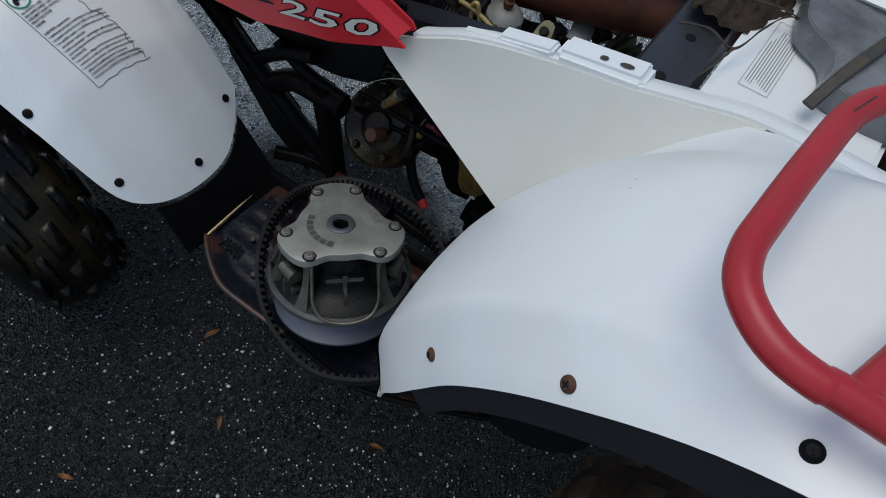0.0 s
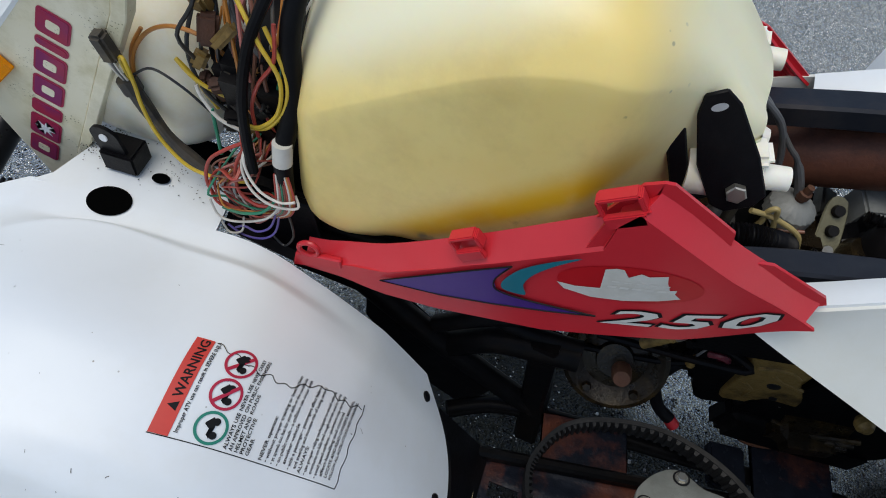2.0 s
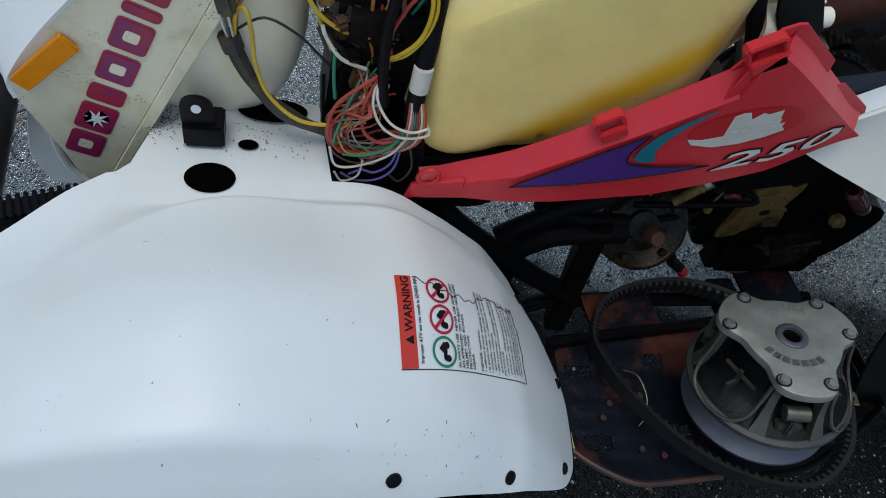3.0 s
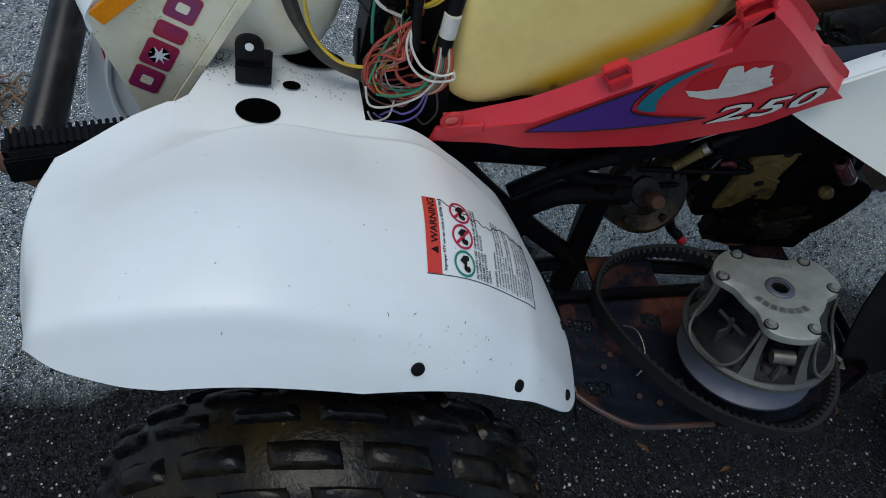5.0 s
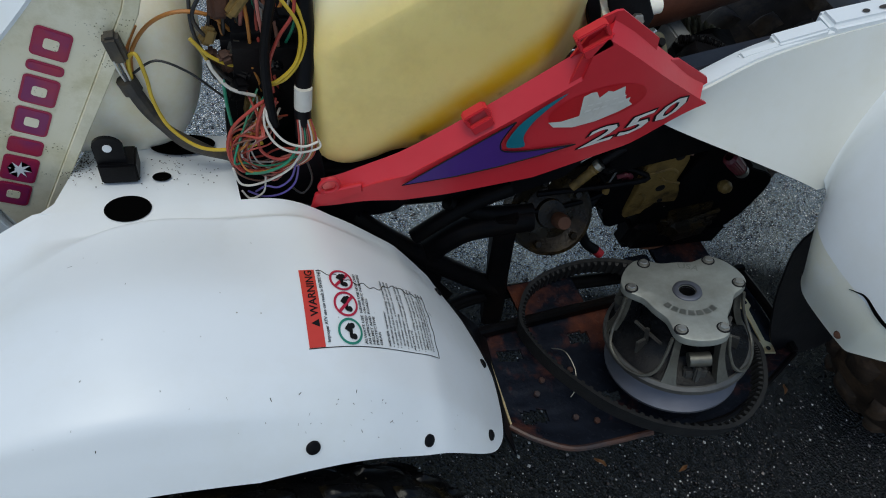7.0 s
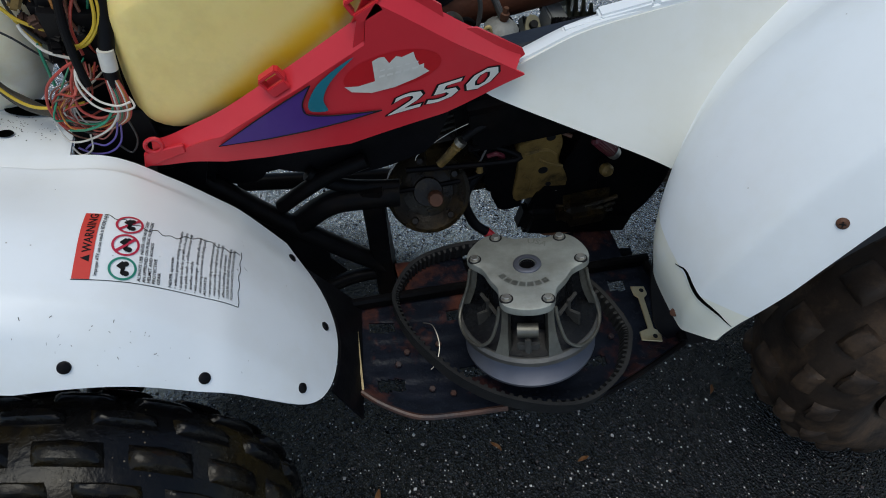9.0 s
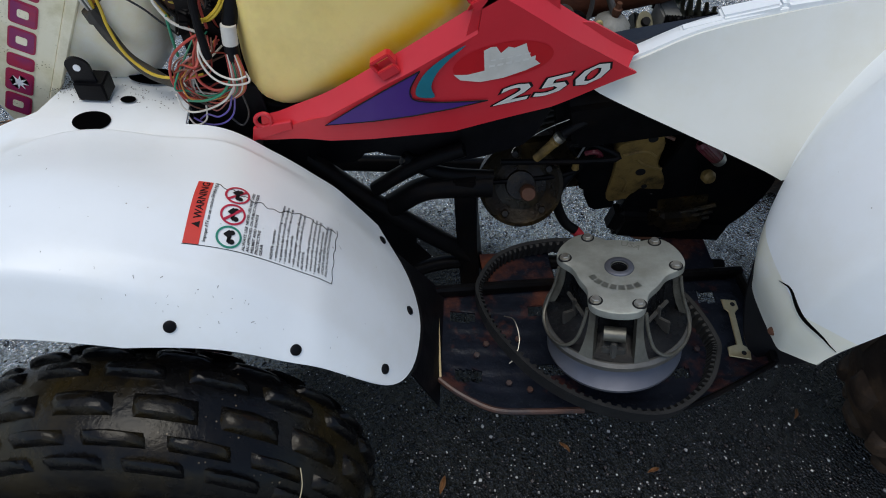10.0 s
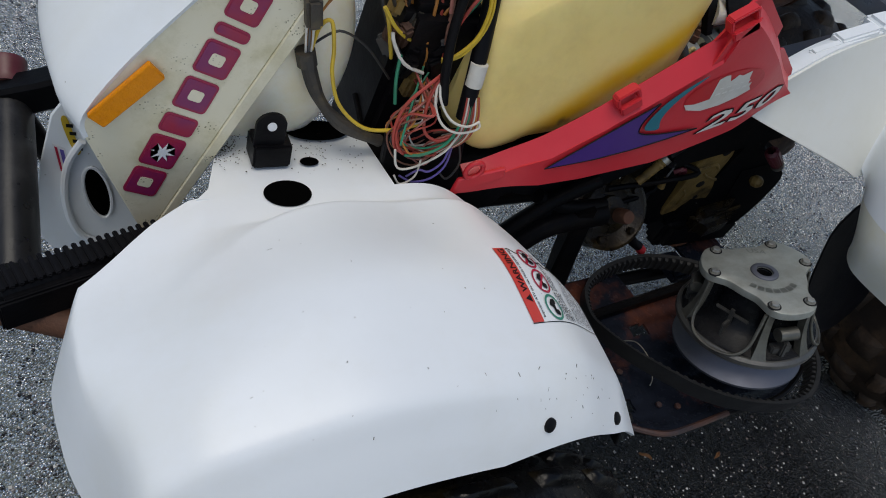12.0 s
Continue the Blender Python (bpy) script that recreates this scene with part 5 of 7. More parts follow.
    tan = [(0.188, 0.516), (0.213, 0.495), (0.222, 0.468), (0.218, 0.443), (0.238, 0.415), (0.253, 0.387), (0.256, 0.366), (0.259, 0.350), (0.240, 0.343), (0.223, 0.342), (0.200, 0.338), (0.179, 0.330), (0.168, 0.350),
           (0.166, 0.39), (0.161, 0.431), (0.152, 0.455), (0.158, 0.476), (0.172, 0.484)]

    def on_case(x, z, lift=0.0):
        return x, 0.340 - lift - 0.12 * (z - 0.42), z
    gear = part("gear_case", plate(smooth_outline(tan, 2), 0.05, lambda p, q, c: on_case(p, q, -c), 0.003, 2), TANCASE, engine, "tan oily cast gear case")
    for x, z, r, mat in ((0.205, 0.412, 0.0075, INK_AND_HOLE), (0.223, 0.376, 0.0045, INK_AND_HOLE), (0.198, 0.49, 0.007, INK_AND_HOLE), (0.216, 0.347, 0.005, BOLT), (0.241, 0.354, 0.005, BOLT)):
        part("case_hole" if mat is INK_AND_HOLE else "case_bolt", lathe([(0.0, 0.0018), (r, 0.0014), (r * 1.1, -0.001)], 14, aim(on_case(x, z), (0, -1, -0.12))), mat, gear)
    for pts, r in (([(0.166, 0.45), (0.195, 0.462), (0.215, 0.45)], 0.0035), ([(0.175, 0.40), (0.19, 0.385), (0.192, 0.36)], 0.003), ([(0.19, 0.44), (0.205, 0.43), (0.235, 0.42)], 0.003)):
        part("case_web", tube([on_case(x, z, -0.001) for x, z in pts], r, 8), TANCASE, gear)
    teeth = [(0.117, 0.385), (0.113, 0.375), (0.124, 0.368), (0.121, 0.357), (0.133, 0.353), (0.134, 0.338), (0.146, 0.335), (0.148, 0.312), (0.161, 0.306), (0.19, 0.315), (0.185, 0.36), (0.165, 0.43), (0.15, 0.46), (0.12, 0.455), (0.10, 0.43)]
    part("chain_guard", plate(teeth, 0.03, lambda p, q, c: (p, 0.352 + c, q), 0.0015), FRAME, engine, "black toothed guard beside the gear case")
    part("rear_casing", joined(block(0.14, 0.06, 0.10, pose(0.30, 0.372, 0.335, 0, -14, 0), 0.03, 4), block(0.10, 0.06, 0.09, pose(0.275, 0.378, 0.43, 0, 8, 0), 0.03, 4)), ENGINE, engine, "black oily rear casing")
    for z0 in (0.29, 0.305, 0.32):
        part("casing_rib", tube([(0.25, 0.345, z0), (0.30, 0.338, z0 + 0.006), (0.35, 0.335, z0 + 0.03)], 0.004, 8), ENGINE, engine)
    part("ball_end", lathe([(0.0, 0.011), (0.006, 0.010), (0.0105, 0.004), (0.0105, -0.004), (0.006, -0.01)], 18, aim((0.296, 0.312, 0.437), (0.2, -0.9, 0.3))), TANCASE, engine, "tan ball end")
    part("banded_plug", tube([(0.058, 0.325, 0.490), (0.045, 0.325, 0.468), (0.032, 0.326, 0.446)], lambda s: 0.0075 - 0.001 * s + (0.0012 if s < 0.3 and int(s * 20) % 2 else 0), 14, n=10), TANCASE, engine, "tan plug with metal bands")
    part("plug_band", tube([(0.060, 0.325, 0.494), (0.056, 0.325, 0.487)], 0.009, 14, n=2), BOLT, engine, "bright metal band")
    part("plug_lead", tube([(0.062, 0.327, 0.497), (0.085, 0.33, 0.515), (0.12, 0.345, 0.525), (0.15, 0.36, 0.51)], 0.0075, 12), BLACK, engine, "black plug lead")
    part("small_plug", tube([(0.095, 0.33, 0.445), (0.097, 0.33, 0.425)], lambda s: 0.003 + 0.003 * s, 12), TANCASE, engine, "small tan plug")
    part("thin_lead", tube([(0.12, 0.34, 0.50), (0.105, 0.335, 0.475), (0.095, 0.33, 0.445)], 0.0016, 6), WIRES["grey"], engine)
    part("red_loop", tube([(0.106, 0.332, 0.455), (0.118, 0.328, 0.463), (0.130, 0.332, 0.452), (0.124, 0.335, 0.44)], 0.004, 8), MAROON, engine, "dull red rubber loop")
    part("stray_wire", tube([(-0.005, 0.33, 0.452), (0.0, 0.328, 0.468), (0.035, 0.325, 0.505), (0.065, 0.325, 0.525)], 0.0006, 5), WIRES["white"], engine)
    fins = [block(0.13, 0.13, 0.004, pose(0.02, 0.43, 0.47 + 0.012 * i, 0, -22, 0), 0.001) for i in range(7)]
    for fin in fins:
        part("cooling_fin", fin, DARKCAST, engine, "grey cooling fin")
    part("cylinder", block(0.10, 0.10, 0.12, pose(0.02, 0.43, 0.51, 0, -22, 0), 0.01), ENGINE, engine)
    # carburettor and hoses between the rails
    carb = part("carburettor", joined(block(0.07, 0.07, 0.06, pose(0.15, 0.45, 0.54, 0, 0, 8), 0.012, 3), lathe([(0.0, 0.03), (0.024, 0.03), (0.03, 0.02), (0.03, -0.05)], 24, aim((0.22, 0.43, 0.55), (0.1, 0, 1)))), ENGINE, engine, "dark carburettor")
    capm = aim((0.128, 0.452, 0.60), (0.05, 0.0, 1))
    part("carb_cap", lathe([(0.0, 0.010), (0.012, 0.009), (0.021, 0.003), (0.025, -0.002), (0.025, -0.017), (0.021, -0.02)], 60, capm, lambda a, r, z: 1 + (0.05 if r > 0.02 and int(a * 20 / math.pi) % 2 else 0)), GREYCAP, carb, "ribbed grey carburettor cap")
    part("cable_fitting", lathe([(0.0, 0.030), (0.004, 0.030), (0.0045, 0.022), (0.007, 0.021), (0.007, 0.014), (0.0055, 0.012), (0.0055, 0.006)], 12, capm), RUST, carb, "rusty cable fitting")
    part("carb_spring", tube([(0.130 + (0.017 + 0.002 * math.sin(i)) * math.cos(i * 0.9), 0.447 + (0.017 + 0.002 * math.cos(i * 1.7)) * math.sin(i * 0.9), 0.580 - 0.0011 * i) for i in range(40)], 0.0011, 6, n=2), BOLT, carb, "loose coil spring")
    link = part("link_bracket", plate(smooth_outline([(-0.012, -0.05), (0.012, -0.05), (0.014, 0.0), (0.010, 0.05), (-0.010, 0.05), (-0.014, 0.0)], 3), 0.006, lambda p, q, c: (0.182 + p, 0.452 + q * 0.6 - c * 0.5, 0.575 + q * 0.45 - c), 0.0015), ALLOY, engine, "dull alloy link bracket")
    for q in (-0.03, 0.0, 0.03):
        part("link_bolt", lathe([(0.0, 0.006), (0.006, 0.006), (0.007, 0.0)], 14, aim((0.182, 0.452 + q * 0.6, 0.577 + q * 0.45), (0, -0.6, 0.8))), BOLT if q < 0 else INK_AND_HOLE, engine)
    part("alloy_block", block(0.03, 0.04, 0.05, pose(0.222, 0.50, 0.575, 10, 0, 12), 0.003), GREYCAP, engine, "light alloy block")
    part("black_housing", joined(block(0.11, 0.10, 0.07, pose(0.255, 0.455, 0.555, 0, -6, 8), 0.02, 3), lathe([(0.0, 0.012), (0.03, 0.01), (0.036, 0.0), (0.038, -0.03)], 26, aim((0.25, 0.44, 0.592), (0.1, -0.2, 1)))), BLACK, engine, "black rubber housing")
    for i in range(7):
        part("case_fin", block(0.006, 0.085, 0.05, pose(0.262 + 0.013 * i, 0.535 - 0.004 * i, 0.555 - 0.004 * i, 14, -8, -14), 0.0015), ALLOY, engine, "olive cast cooling fin")
    part("fin_base", block(0.10, 0.075, 0.04, pose(0.30, 0.54, 0.53, 14, -8, -14), 0.008), ALLOY, engine)
    part("ribbed_tube", tube([(0.205, 0.462, 0.602), (0.245, 0.452, 0.606), (0.285, 0.438, 0.592), (0.315, 0.415, 0.555)], lambda t: 0.0062 + 0.0012 * math.sin(t * 190), 10, n=24), FRAME, engine, "thin black corrugated tube")
    part("white_tab", plate([(0.0, 0.0), (0.03, 0.0), (0.026, 0.03), (0.012, 0.038), (0.0, 0.03)], 0.003, lambda p, q, c: (0.245 + p, 0.565 + c, 0.565 + q), 0.0008), WHITE, engine, "small white plastic tab")
    part("airbox_floor", sheet(lambda u, w: (0.02 + 0.32 * u, 0.36 + 0.16 * w, 0.535 + 0.05 * u - 0.012 * math.sin(w * 3) + 0.004 * math.sin(u * 30)), span(0, 1, 24), span(0, 1, 8), 0.004), FRAME, engine, "black plate under the carburettor")
    part("cable_loop", tube([(0.010, 0.46, 0.73), (0.030, 0.46, 0.717), (0.063, 0.46, 0.693), (0.082, 0.46, 0.66), (0.093, 0.46, 0.625), (0.092, 0.46, 0.593), (0.078, 0.46, 0.56)], 0.0036, 10), WIRES["grey"], engine, "grey looped cable")
    part("cross_cable", tube([(0.0, 0.40, 0.615), (0.04, 0.42, 0.622), (0.075, 0.45, 0.612), (0.10, 0.47, 0.58)], 0.0035, 10), BLACK, engine, "black cable")
    part("throttle_cable", tube([(0.127, 0.455, 0.612), (0.113, 0.46, 0.636), (0.10, 0.46, 0.655), (0.085, 0.46, 0.668), (0.045, 0.462, 0.708), (0.015, 0.465, 0.728)], lambda t: 0.0052 - 0.0022 * step(0.25, 0.35, t), 10), WIRES["grey"], carb, "grey throttle cable")
    part("intake_boot", tube([(-0.01, 0.350, 0.605), (0.023, 0.36, 0.615), (0.054, 0.362, 0.630), (0.082, 0.366, 0.630), (0.112, 0.38, 0.612)], lambda t: 0.0115 + 0.0014 * math.sin(t * 210), 16, n=26), BLACK, engine, "black ribbed intake hose")
    part("fuel_hose", tube([(0.085, 0.42, 0.565), (0.094, 0.42, 0.592), (0.093, 0.42, 0.612), (0.100, 0.42, 0.618), (0.106, 0.42, 0.60), (0.118, 0.42, 0.572)], 0.003, 10), HOSE, engine, "yellowed fuel hose")
    part("fuel_hose", tube([(0.075, 0.415, 0.612), (0.098, 0.42, 0.606), (0.123, 0.42, 0.598), (0.138, 0.42, 0.588), (0.146, 0.42, 0.572)], 0.003, 10), HOSE, engine, "yellowed fuel hose")
    part("breather_hose", tube([(0.02, 0.36, 0.635), (0.035, 0.40, 0.645), (0.055, 0.42, 0.625), (0.06, 0.42, 0.585)], 0.0075, 12), GREYTAPE, engine, "grey breather hose")
    part("drain_hose", tube([(0.13, 0.37, 0.42), (0.092, 0.345, 0.385), (0.084, 0.335, 0.35), (0.104, 0.325, 0.308), (0.126, 0.318, 0.293)], 0.0085, 12), BLACK, engine, "black drain hose")
    part("hose_end", tube([(0.124, 0.319, 0.294), (0.136, 0.314, 0.284)], 0.0085, 12), RACKRED, engine)
    rng = random.Random(11)
    for i in range(16):
        x, y, z = rng.uniform(-0.02, 0.34), rng.uniform(0.33, 0.5), rng.uniform(0.45, 0.6)
        pts = [(x + rng.uniform(-0.05, 0.05) * j, y + rng.uniform(-0.02, 0.02), z - 0.025 * j + rng.uniform(-0.02, 0.02)) for j in range(4)]
        part("loose_cable", tube(pts, rng.uniform(0.002, 0.005), 8), rng.choice((BLACK, FRAME, WIRES["grey"], WIRES["brown"])), engine)
    for i in range(14):
        x, y, z = rng.uniform(0.14, 0.34), rng.uniform(0.38, 0.55), rng.uniform(0.48, 0.58)
        part("bracket_clutter", block(rng.uniform(0.015, 0.04), rng.uniform(0.015, 0.04), rng.uniform(0.01, 0.03), pose(x, y, z, rng.uniform(-30, 30), rng.uniform(-30, 30), rng.uniform(0, 90)), 0.003), rng.choice((DARKCAST, ENGINE, FRAME, ENGINE)), engine)
    part("swing_arm", joined(block(0.13, 0.17, 0.20, pose(0.345, 0.43, 0.37, 0, -12, 0), 0.03, 3), block(0.22, 0.05, 0.07, pose(0.30, 0.36, 0.28, 0, 6, 4), 0.015, 3)), FRAME, atv, "black swing arm and chain guard")
    part("chain_case", plate(smooth_outline([(0.27, 0.50), (0.354, 0.445), (0.423, 0.415), (0.430, 0.363), (0.406, 0.292), (0.351, 0.256), (0.25, 0.262), (0.20, 0.32), (0.24, 0.42)], 3), 0.07, lambda a, b, c: (a, 0.346 + c, b), 0.008, 2), FRAME, atv, "black chain case behind the engine")
    part("upper_shroud", block(0.26, 0.09, 0.11, pose(0.18, 0.37, 0.53, 0, -14, 0), 0.02, 3), FRAME, atv, "black plastic shroud under the rail")
    # grooved pedal rubber by the rear body
    lever = part("gear_lever", lathe([(0.0, 0.024), (0.007, 0.024), (0.0095, 0.020), (0.0105, 0.0), (0.0105, -0.016), (0.006, -0.02)], 40, aim((0.268, 0.30, 0.503), (0.7, -0.1, -0.55)), lambda t, r, z: 1 + (0.09 if int(t * 20 / math.pi) % 2 else 0)), MAROON, atv, "dark red fluted lever grip")
    part("lever_ring", lathe([(0.0, 0.031), (0.009, 0.031), (0.0105, 0.027), (0.0105, 0.021)], 20, aim((0.268, 0.30, 0.503), (0.7, -0.1, -0.55))), BOLT, lever, "grey metal ring")


build_chassis()


# ---- footwell tray ----
tray_out = spline([(-0.103, 0.060), (-0.097, 0.054), (-0.068, 0.033), (-0.025, 0.013), (0.028, 0.011), (0.107, 0.014), (0.20, 0.012), (0.25, 0.020), (0.322, 0.050), (0.414, 0.097)])


def tray_z(x, y):
    return 0.25 - 0.02 * (y - 0.02)


def build_tray():
    xs, ws = span(-0.103, 0.414, 104), span(0, 1, 44)
    holes = [(-0.062, 0.170, 0.020, 0.010), (-0.058, 0.068, 0.020, 0.010), (0.058, 0.184, 0.016, 0.010), (0.065, 0.080, 0.019, 0.008), (0.345, 0.222, 0.014, 0.011), (0.19, 0.19, 0.018, 0.008), (0.26, 0.08, 0.018, 0.008)]

    def at(x, w):
        a = tray_out(x)
        back = 0.212 + 0.055 * step(-0.1, 0.41, x)
        y = a + (back - a) * w
        rib = 0.0015 * step(0.3, 0.7, 0.5 + 0.5 * math.sin(y * 2 * math.pi / 0.036)) * step(-0.09, -0.075, x) * step(0.405, 0.39, x) * step(0.03, 0.05, y - a)
        return x, y, tray_z(x, y) + rib + 0.010 * step(0.03, 0.0, y - a)
    v, f = sheet(at, xs, ws)
    keep = []
    for face in f:
        cx, cy = sum(v[i][0] for i in face) / 4, sum(v[i][1] for i in face) / 4
        if not any(abs(cx - hx) < a and abs(cy - hy) < b for hx, hy, a, b in holes):
            keep.append(face)
    k = len(v)
    under = [(x, y, z - 0.004) for x, y, z in v]
    edges = {}
    for face in keep:
        for a, b in zip(face, face[1:] + face[:1]):
            edges[(a, b)] = (b, a) in edges or edges.get((b, a))
    border = [(a, b) for (a, b) in edges if (b, a) not in edges]
    faces = keep + [tuple(reversed([i + k for i in face])) for face in keep] + [(b, a, a + k, b + k) for a, b in border]
    tray = part("footwell_tray", (v + under, faces), TRAY, atv, "chipped black steel footwell tray with rust", angle=30)
    # stiffening dimples between the holes
    for x, y in ((-0.03, 0.12), (0.02, 0.13), (-0.045, 0.10), (0.23, 0.16), (0.30, 0.12), (0.33, 0.16), (0.0, 0.055), (0.03, 0.045)):
        part("tray_bolt", hexagon(0.005, 0.004, pose(x, y, tray_z(x, y) + 0.0035)), TRAYRUST, tray)
    rim = [(x, tray_out(x) - 0.002, tray_z(x, tray_out(x)) + 0.009) for x in span(-0.103, 0.414, 40)]
    part("tray_rim", tube(rim[:17], 0.0045, 8, n=2), TRAYRUST, tray, "rusty rolled rim")
    part("tray_rim", tube(rim[16:], 0.0045, 8, n=2), FRAME, tray)
    part("tray_skirt", sheet(lambda i, w: (rim[i][0], rim[i][1] + 0.02 * w, rim[i][2] - 0.035 * w), range(41), span(0, 1, 3), 0.003), FRAME, tray)
    part("tray_end", tube([(0.414, 0.097, 0.258), (0.417, 0.18, 0.258), (0.408, 0.265, 0.256)], 0.008, 8), FRAME, tray)
    part("gold_strip", block(0.003, 0.135, 0.008, pose(-0.102, 0.122, 0.258, 0, 0, 1), 0.001), BRASS, tray, "yellow trim strip")
    part("inner_rail", boxbar([(-0.12, 0.208, 0.259), (0.05, 0.227, 0.259), (0.22, 0.246, 0.259), (0.41, 0.267, 0.259)], 0.014, 0.022, 0.004), FRAME, atv, "black steel inner footwell rail")
    for shape in (block(0.12, 0.075, 0.004, pose(0.03, 0.262, 0.25, 0, 0, 6), 0.002), block(0.115, 0.085, 0.006, pose(0.315, 0.302, 0.25, 0, 0, 4), 0.003), block(0.05, 0.06, 0.02, pose(0.225, 0.295, 0.245, 0, 0, 4), 0.004)):
        part("inner_plate", shape, TRAY, atv, "black steel inner footwell plate")
    clip = part("orange_clip", plate(smooth_outline([(-0.03, -0.004), (-0.012, -0.010), (0.02, -0.006), (0.030, 0.004), (0.005, 0.010), (-0.022, 0.008)], 3), 0.004, lambda a, b, c: (0.262 + a, 0.34 + b, 0.262 - c), 0.001), RUST, atv, "rusty orange clip")
    part("clip_ring", tube([(0.232 + 0.011 * math.cos(a), 0.348 + 0.011 * math.sin(a), 0.258) for a in span(0, 2 * math.pi, 16)[:-1]], 0.002, 6, closed=True, n=1), BOLT, clip, "small steel ring")
    # thin bent wire that lies in the tray
    part("tray_wire", tube([(0.0, 0.165, 0.262), (0.012, 0.15, 0.275), (0.018, 0.12, 0.272), (0.012, 0.095, 0.262), (0.002, 0.085, 0.258)], 0.0009, 6), BOLT, tray, "thin bent wire")


build_tray()


# ---- front fairing, bottle, bumper ----
def build_front_end():
    fairing = new("headlamp_fairing")
    fairing.parent = atv
    side_out = [(-0.664, 0.470), (-0.704, 0.590), (-0.703, 0.613), (-0.665, 0.668), (-0.60, 0.742), (-0.56, 0.79), (-0.50, 0.80), (-0.515, 0.752), (-0.650, 0.478)]

    def side_y(x, z):
        return 0.295
    part("fairing_side", plate(side_out, 0.004, lambda a, b, c: (a, side_y(a, b) + c, b), 0.001), CREAM, fairing, "yellowed and mossy plastic side")
    part("fairing_flange", plate([(-0.650, 0.478), (-0.515, 0.752), (-0.50, 0.80), (-0.487, 0.80), (-0.502, 0.748), (-0.640, 0.478)], 0.016, lambda a, b, c: (a, 0.2935 + c, b), 0.001), CREAM, fairing)
    crease = through_points([(-0.7045, 0, 0.59), (-0.703, 0, 0.614), (-0.665, 0, 0.669), (-0.60, 0, 0.743), (-0.56, 0, 0.791)], 5)
    k = len(crease)

    def top(i, w):
        p = crease[i]
        bow = math.sin(w * math.pi)
        return p.x - 0.010 * step(0, 0.12, w) - 0.012 * bow, 0.293 + 0.24 * w, p.z + 0.012 * step(0, 0.14, w) + 0.012 * bow
    part("fairing_top", sheet(top, range(k), span(0, 1, 24), 0.004), WHITE, fairing, "white plastic fairing top", angle=60)
    lab = [top(i, w) for i, w in ((k - 7, 0.16), (k - 7, 0.34), (k - 3, 0.34), (k - 3, 0.16))]
    part("label_border", tube([Vector(p) + Vector((-0.001, 0, 0.001)) for p in lab], 0.0004, 5, closed=True, n=1), WIRES["grey"], fairing, "thin border of a printed label")
    for i in range(5):
        ends = [Vector(lab[0]).lerp(Vector(lab[3]), 0.18 + 0.16 * i), Vector(lab[1]).lerp(Vector(lab[2]), 0.18 + 0.16 * i)]
        part("label_line", tube([ends[0].lerp(ends[1], 0.08) + Vector((-0.001, 0, 0.0012)), ends[0].lerp(ends[1], 0.9) + Vector((-0.001, 0, 0.0012))], 0.0005, 5, n=1), WIRES["grey"], fairing, "unreadable printed line")
    for i, w in ((k - 8, 0.12), (k - 6, 0.24)):
        part("fairing_rivet", lathe([(0.0, 0.002), (0.003, 0.0015), (0.004, -0.001)], 12, aim(Vector(top(i, w)), (-0.6, -0.2, 0.7))), GREYTAPE, fairing, "small dark rivet")
    refl = [(-0.7005, 0.616), (-0.652, 0.668), (-0.640, 0.6535), (-0.6885, 0.604)]
    part("reflector", plate(refl, 0.006, lambda a, b, c: (a, side_y(a, b) - 0.007 + c, b), 0.0012), AMBER, fairing, "amber side reflector")
    # a row of plain purple shapes edged in red, one with a star, where the maker's mark stands
    ax, az = Vector((-0.665, 0.521)), Vector((-0.580, 0.712))
    d = (az - ax).normalized()
    q = Vector((-d.y, d.x))
    size = 0.0327
    # each shape: start and end along the row, low and high across it, and whether it has a slot
    marks = ((0.0, 1.0, 0.0, 1.0, "slot"), (1.12, 2.22, -0.02, 1.02, "star"), (2.36, 3.0, 0.0, 1.0, ""), (3.22, 4.24, 0.0, 1.0, "slot"), (4.42, 5.44, 0.0, 1.0, "slot"), (5.6, 5.96, 0.0, 1.0, ""), (6.14, 7.1, 0.0, 1.0, "slot"))

    def rounded(a0, a1, b0, b1, r):
        pts = []
        for ca, cb, t0 in ((a1 - r, b1 - r, 0), (a0 + r, b1 - r, 90), (a0 + r, b0 + r, 180), (a1 - r, b0 + r, 270)):
            pts += [(ca + r * math.cos(radians(t0 + 22.5 * t)), cb + r * math.sin(radians(t0 + 22.5 * t))) for t in range(5)]
        return pts

    def put(a, b, lift):
        p = ax + d * (a * size) + q * ((b - 0.5) * size * 0.92)
        return p.x, side_y(p.x, p.y) - lift, p.y
    for a0, a1, b0, b1, kind in marks:
        mark = part("maker_mark", plate(rounded(a0, a1, b0, b1, 0.14), 0.0005, lambda a, b, c: put(a, b, 0.001 - c), 0), LOGORED, fairing, "dark red edge of a plain mark")
        part("mark_face", plate(rounded(a0 + 0.07, a1 - 0.07, b0 + 0.07, b1 - 0.07, 0.09), 0.0004, lambda a, b, c: put(a, b, 0.0015 - c), 0), LOGO, mark, "purple face")
        ca, cb = (a0 + a1) / 2, (b0 + b1) / 2
        if kind == "star":
            star = [(ca + r * math.cos(t), cb + r * math.sin(t)) for t, r in ((math.pi * j / 8, 0.36 if j % 2 == 0 else 0.13) for j in range(16))]
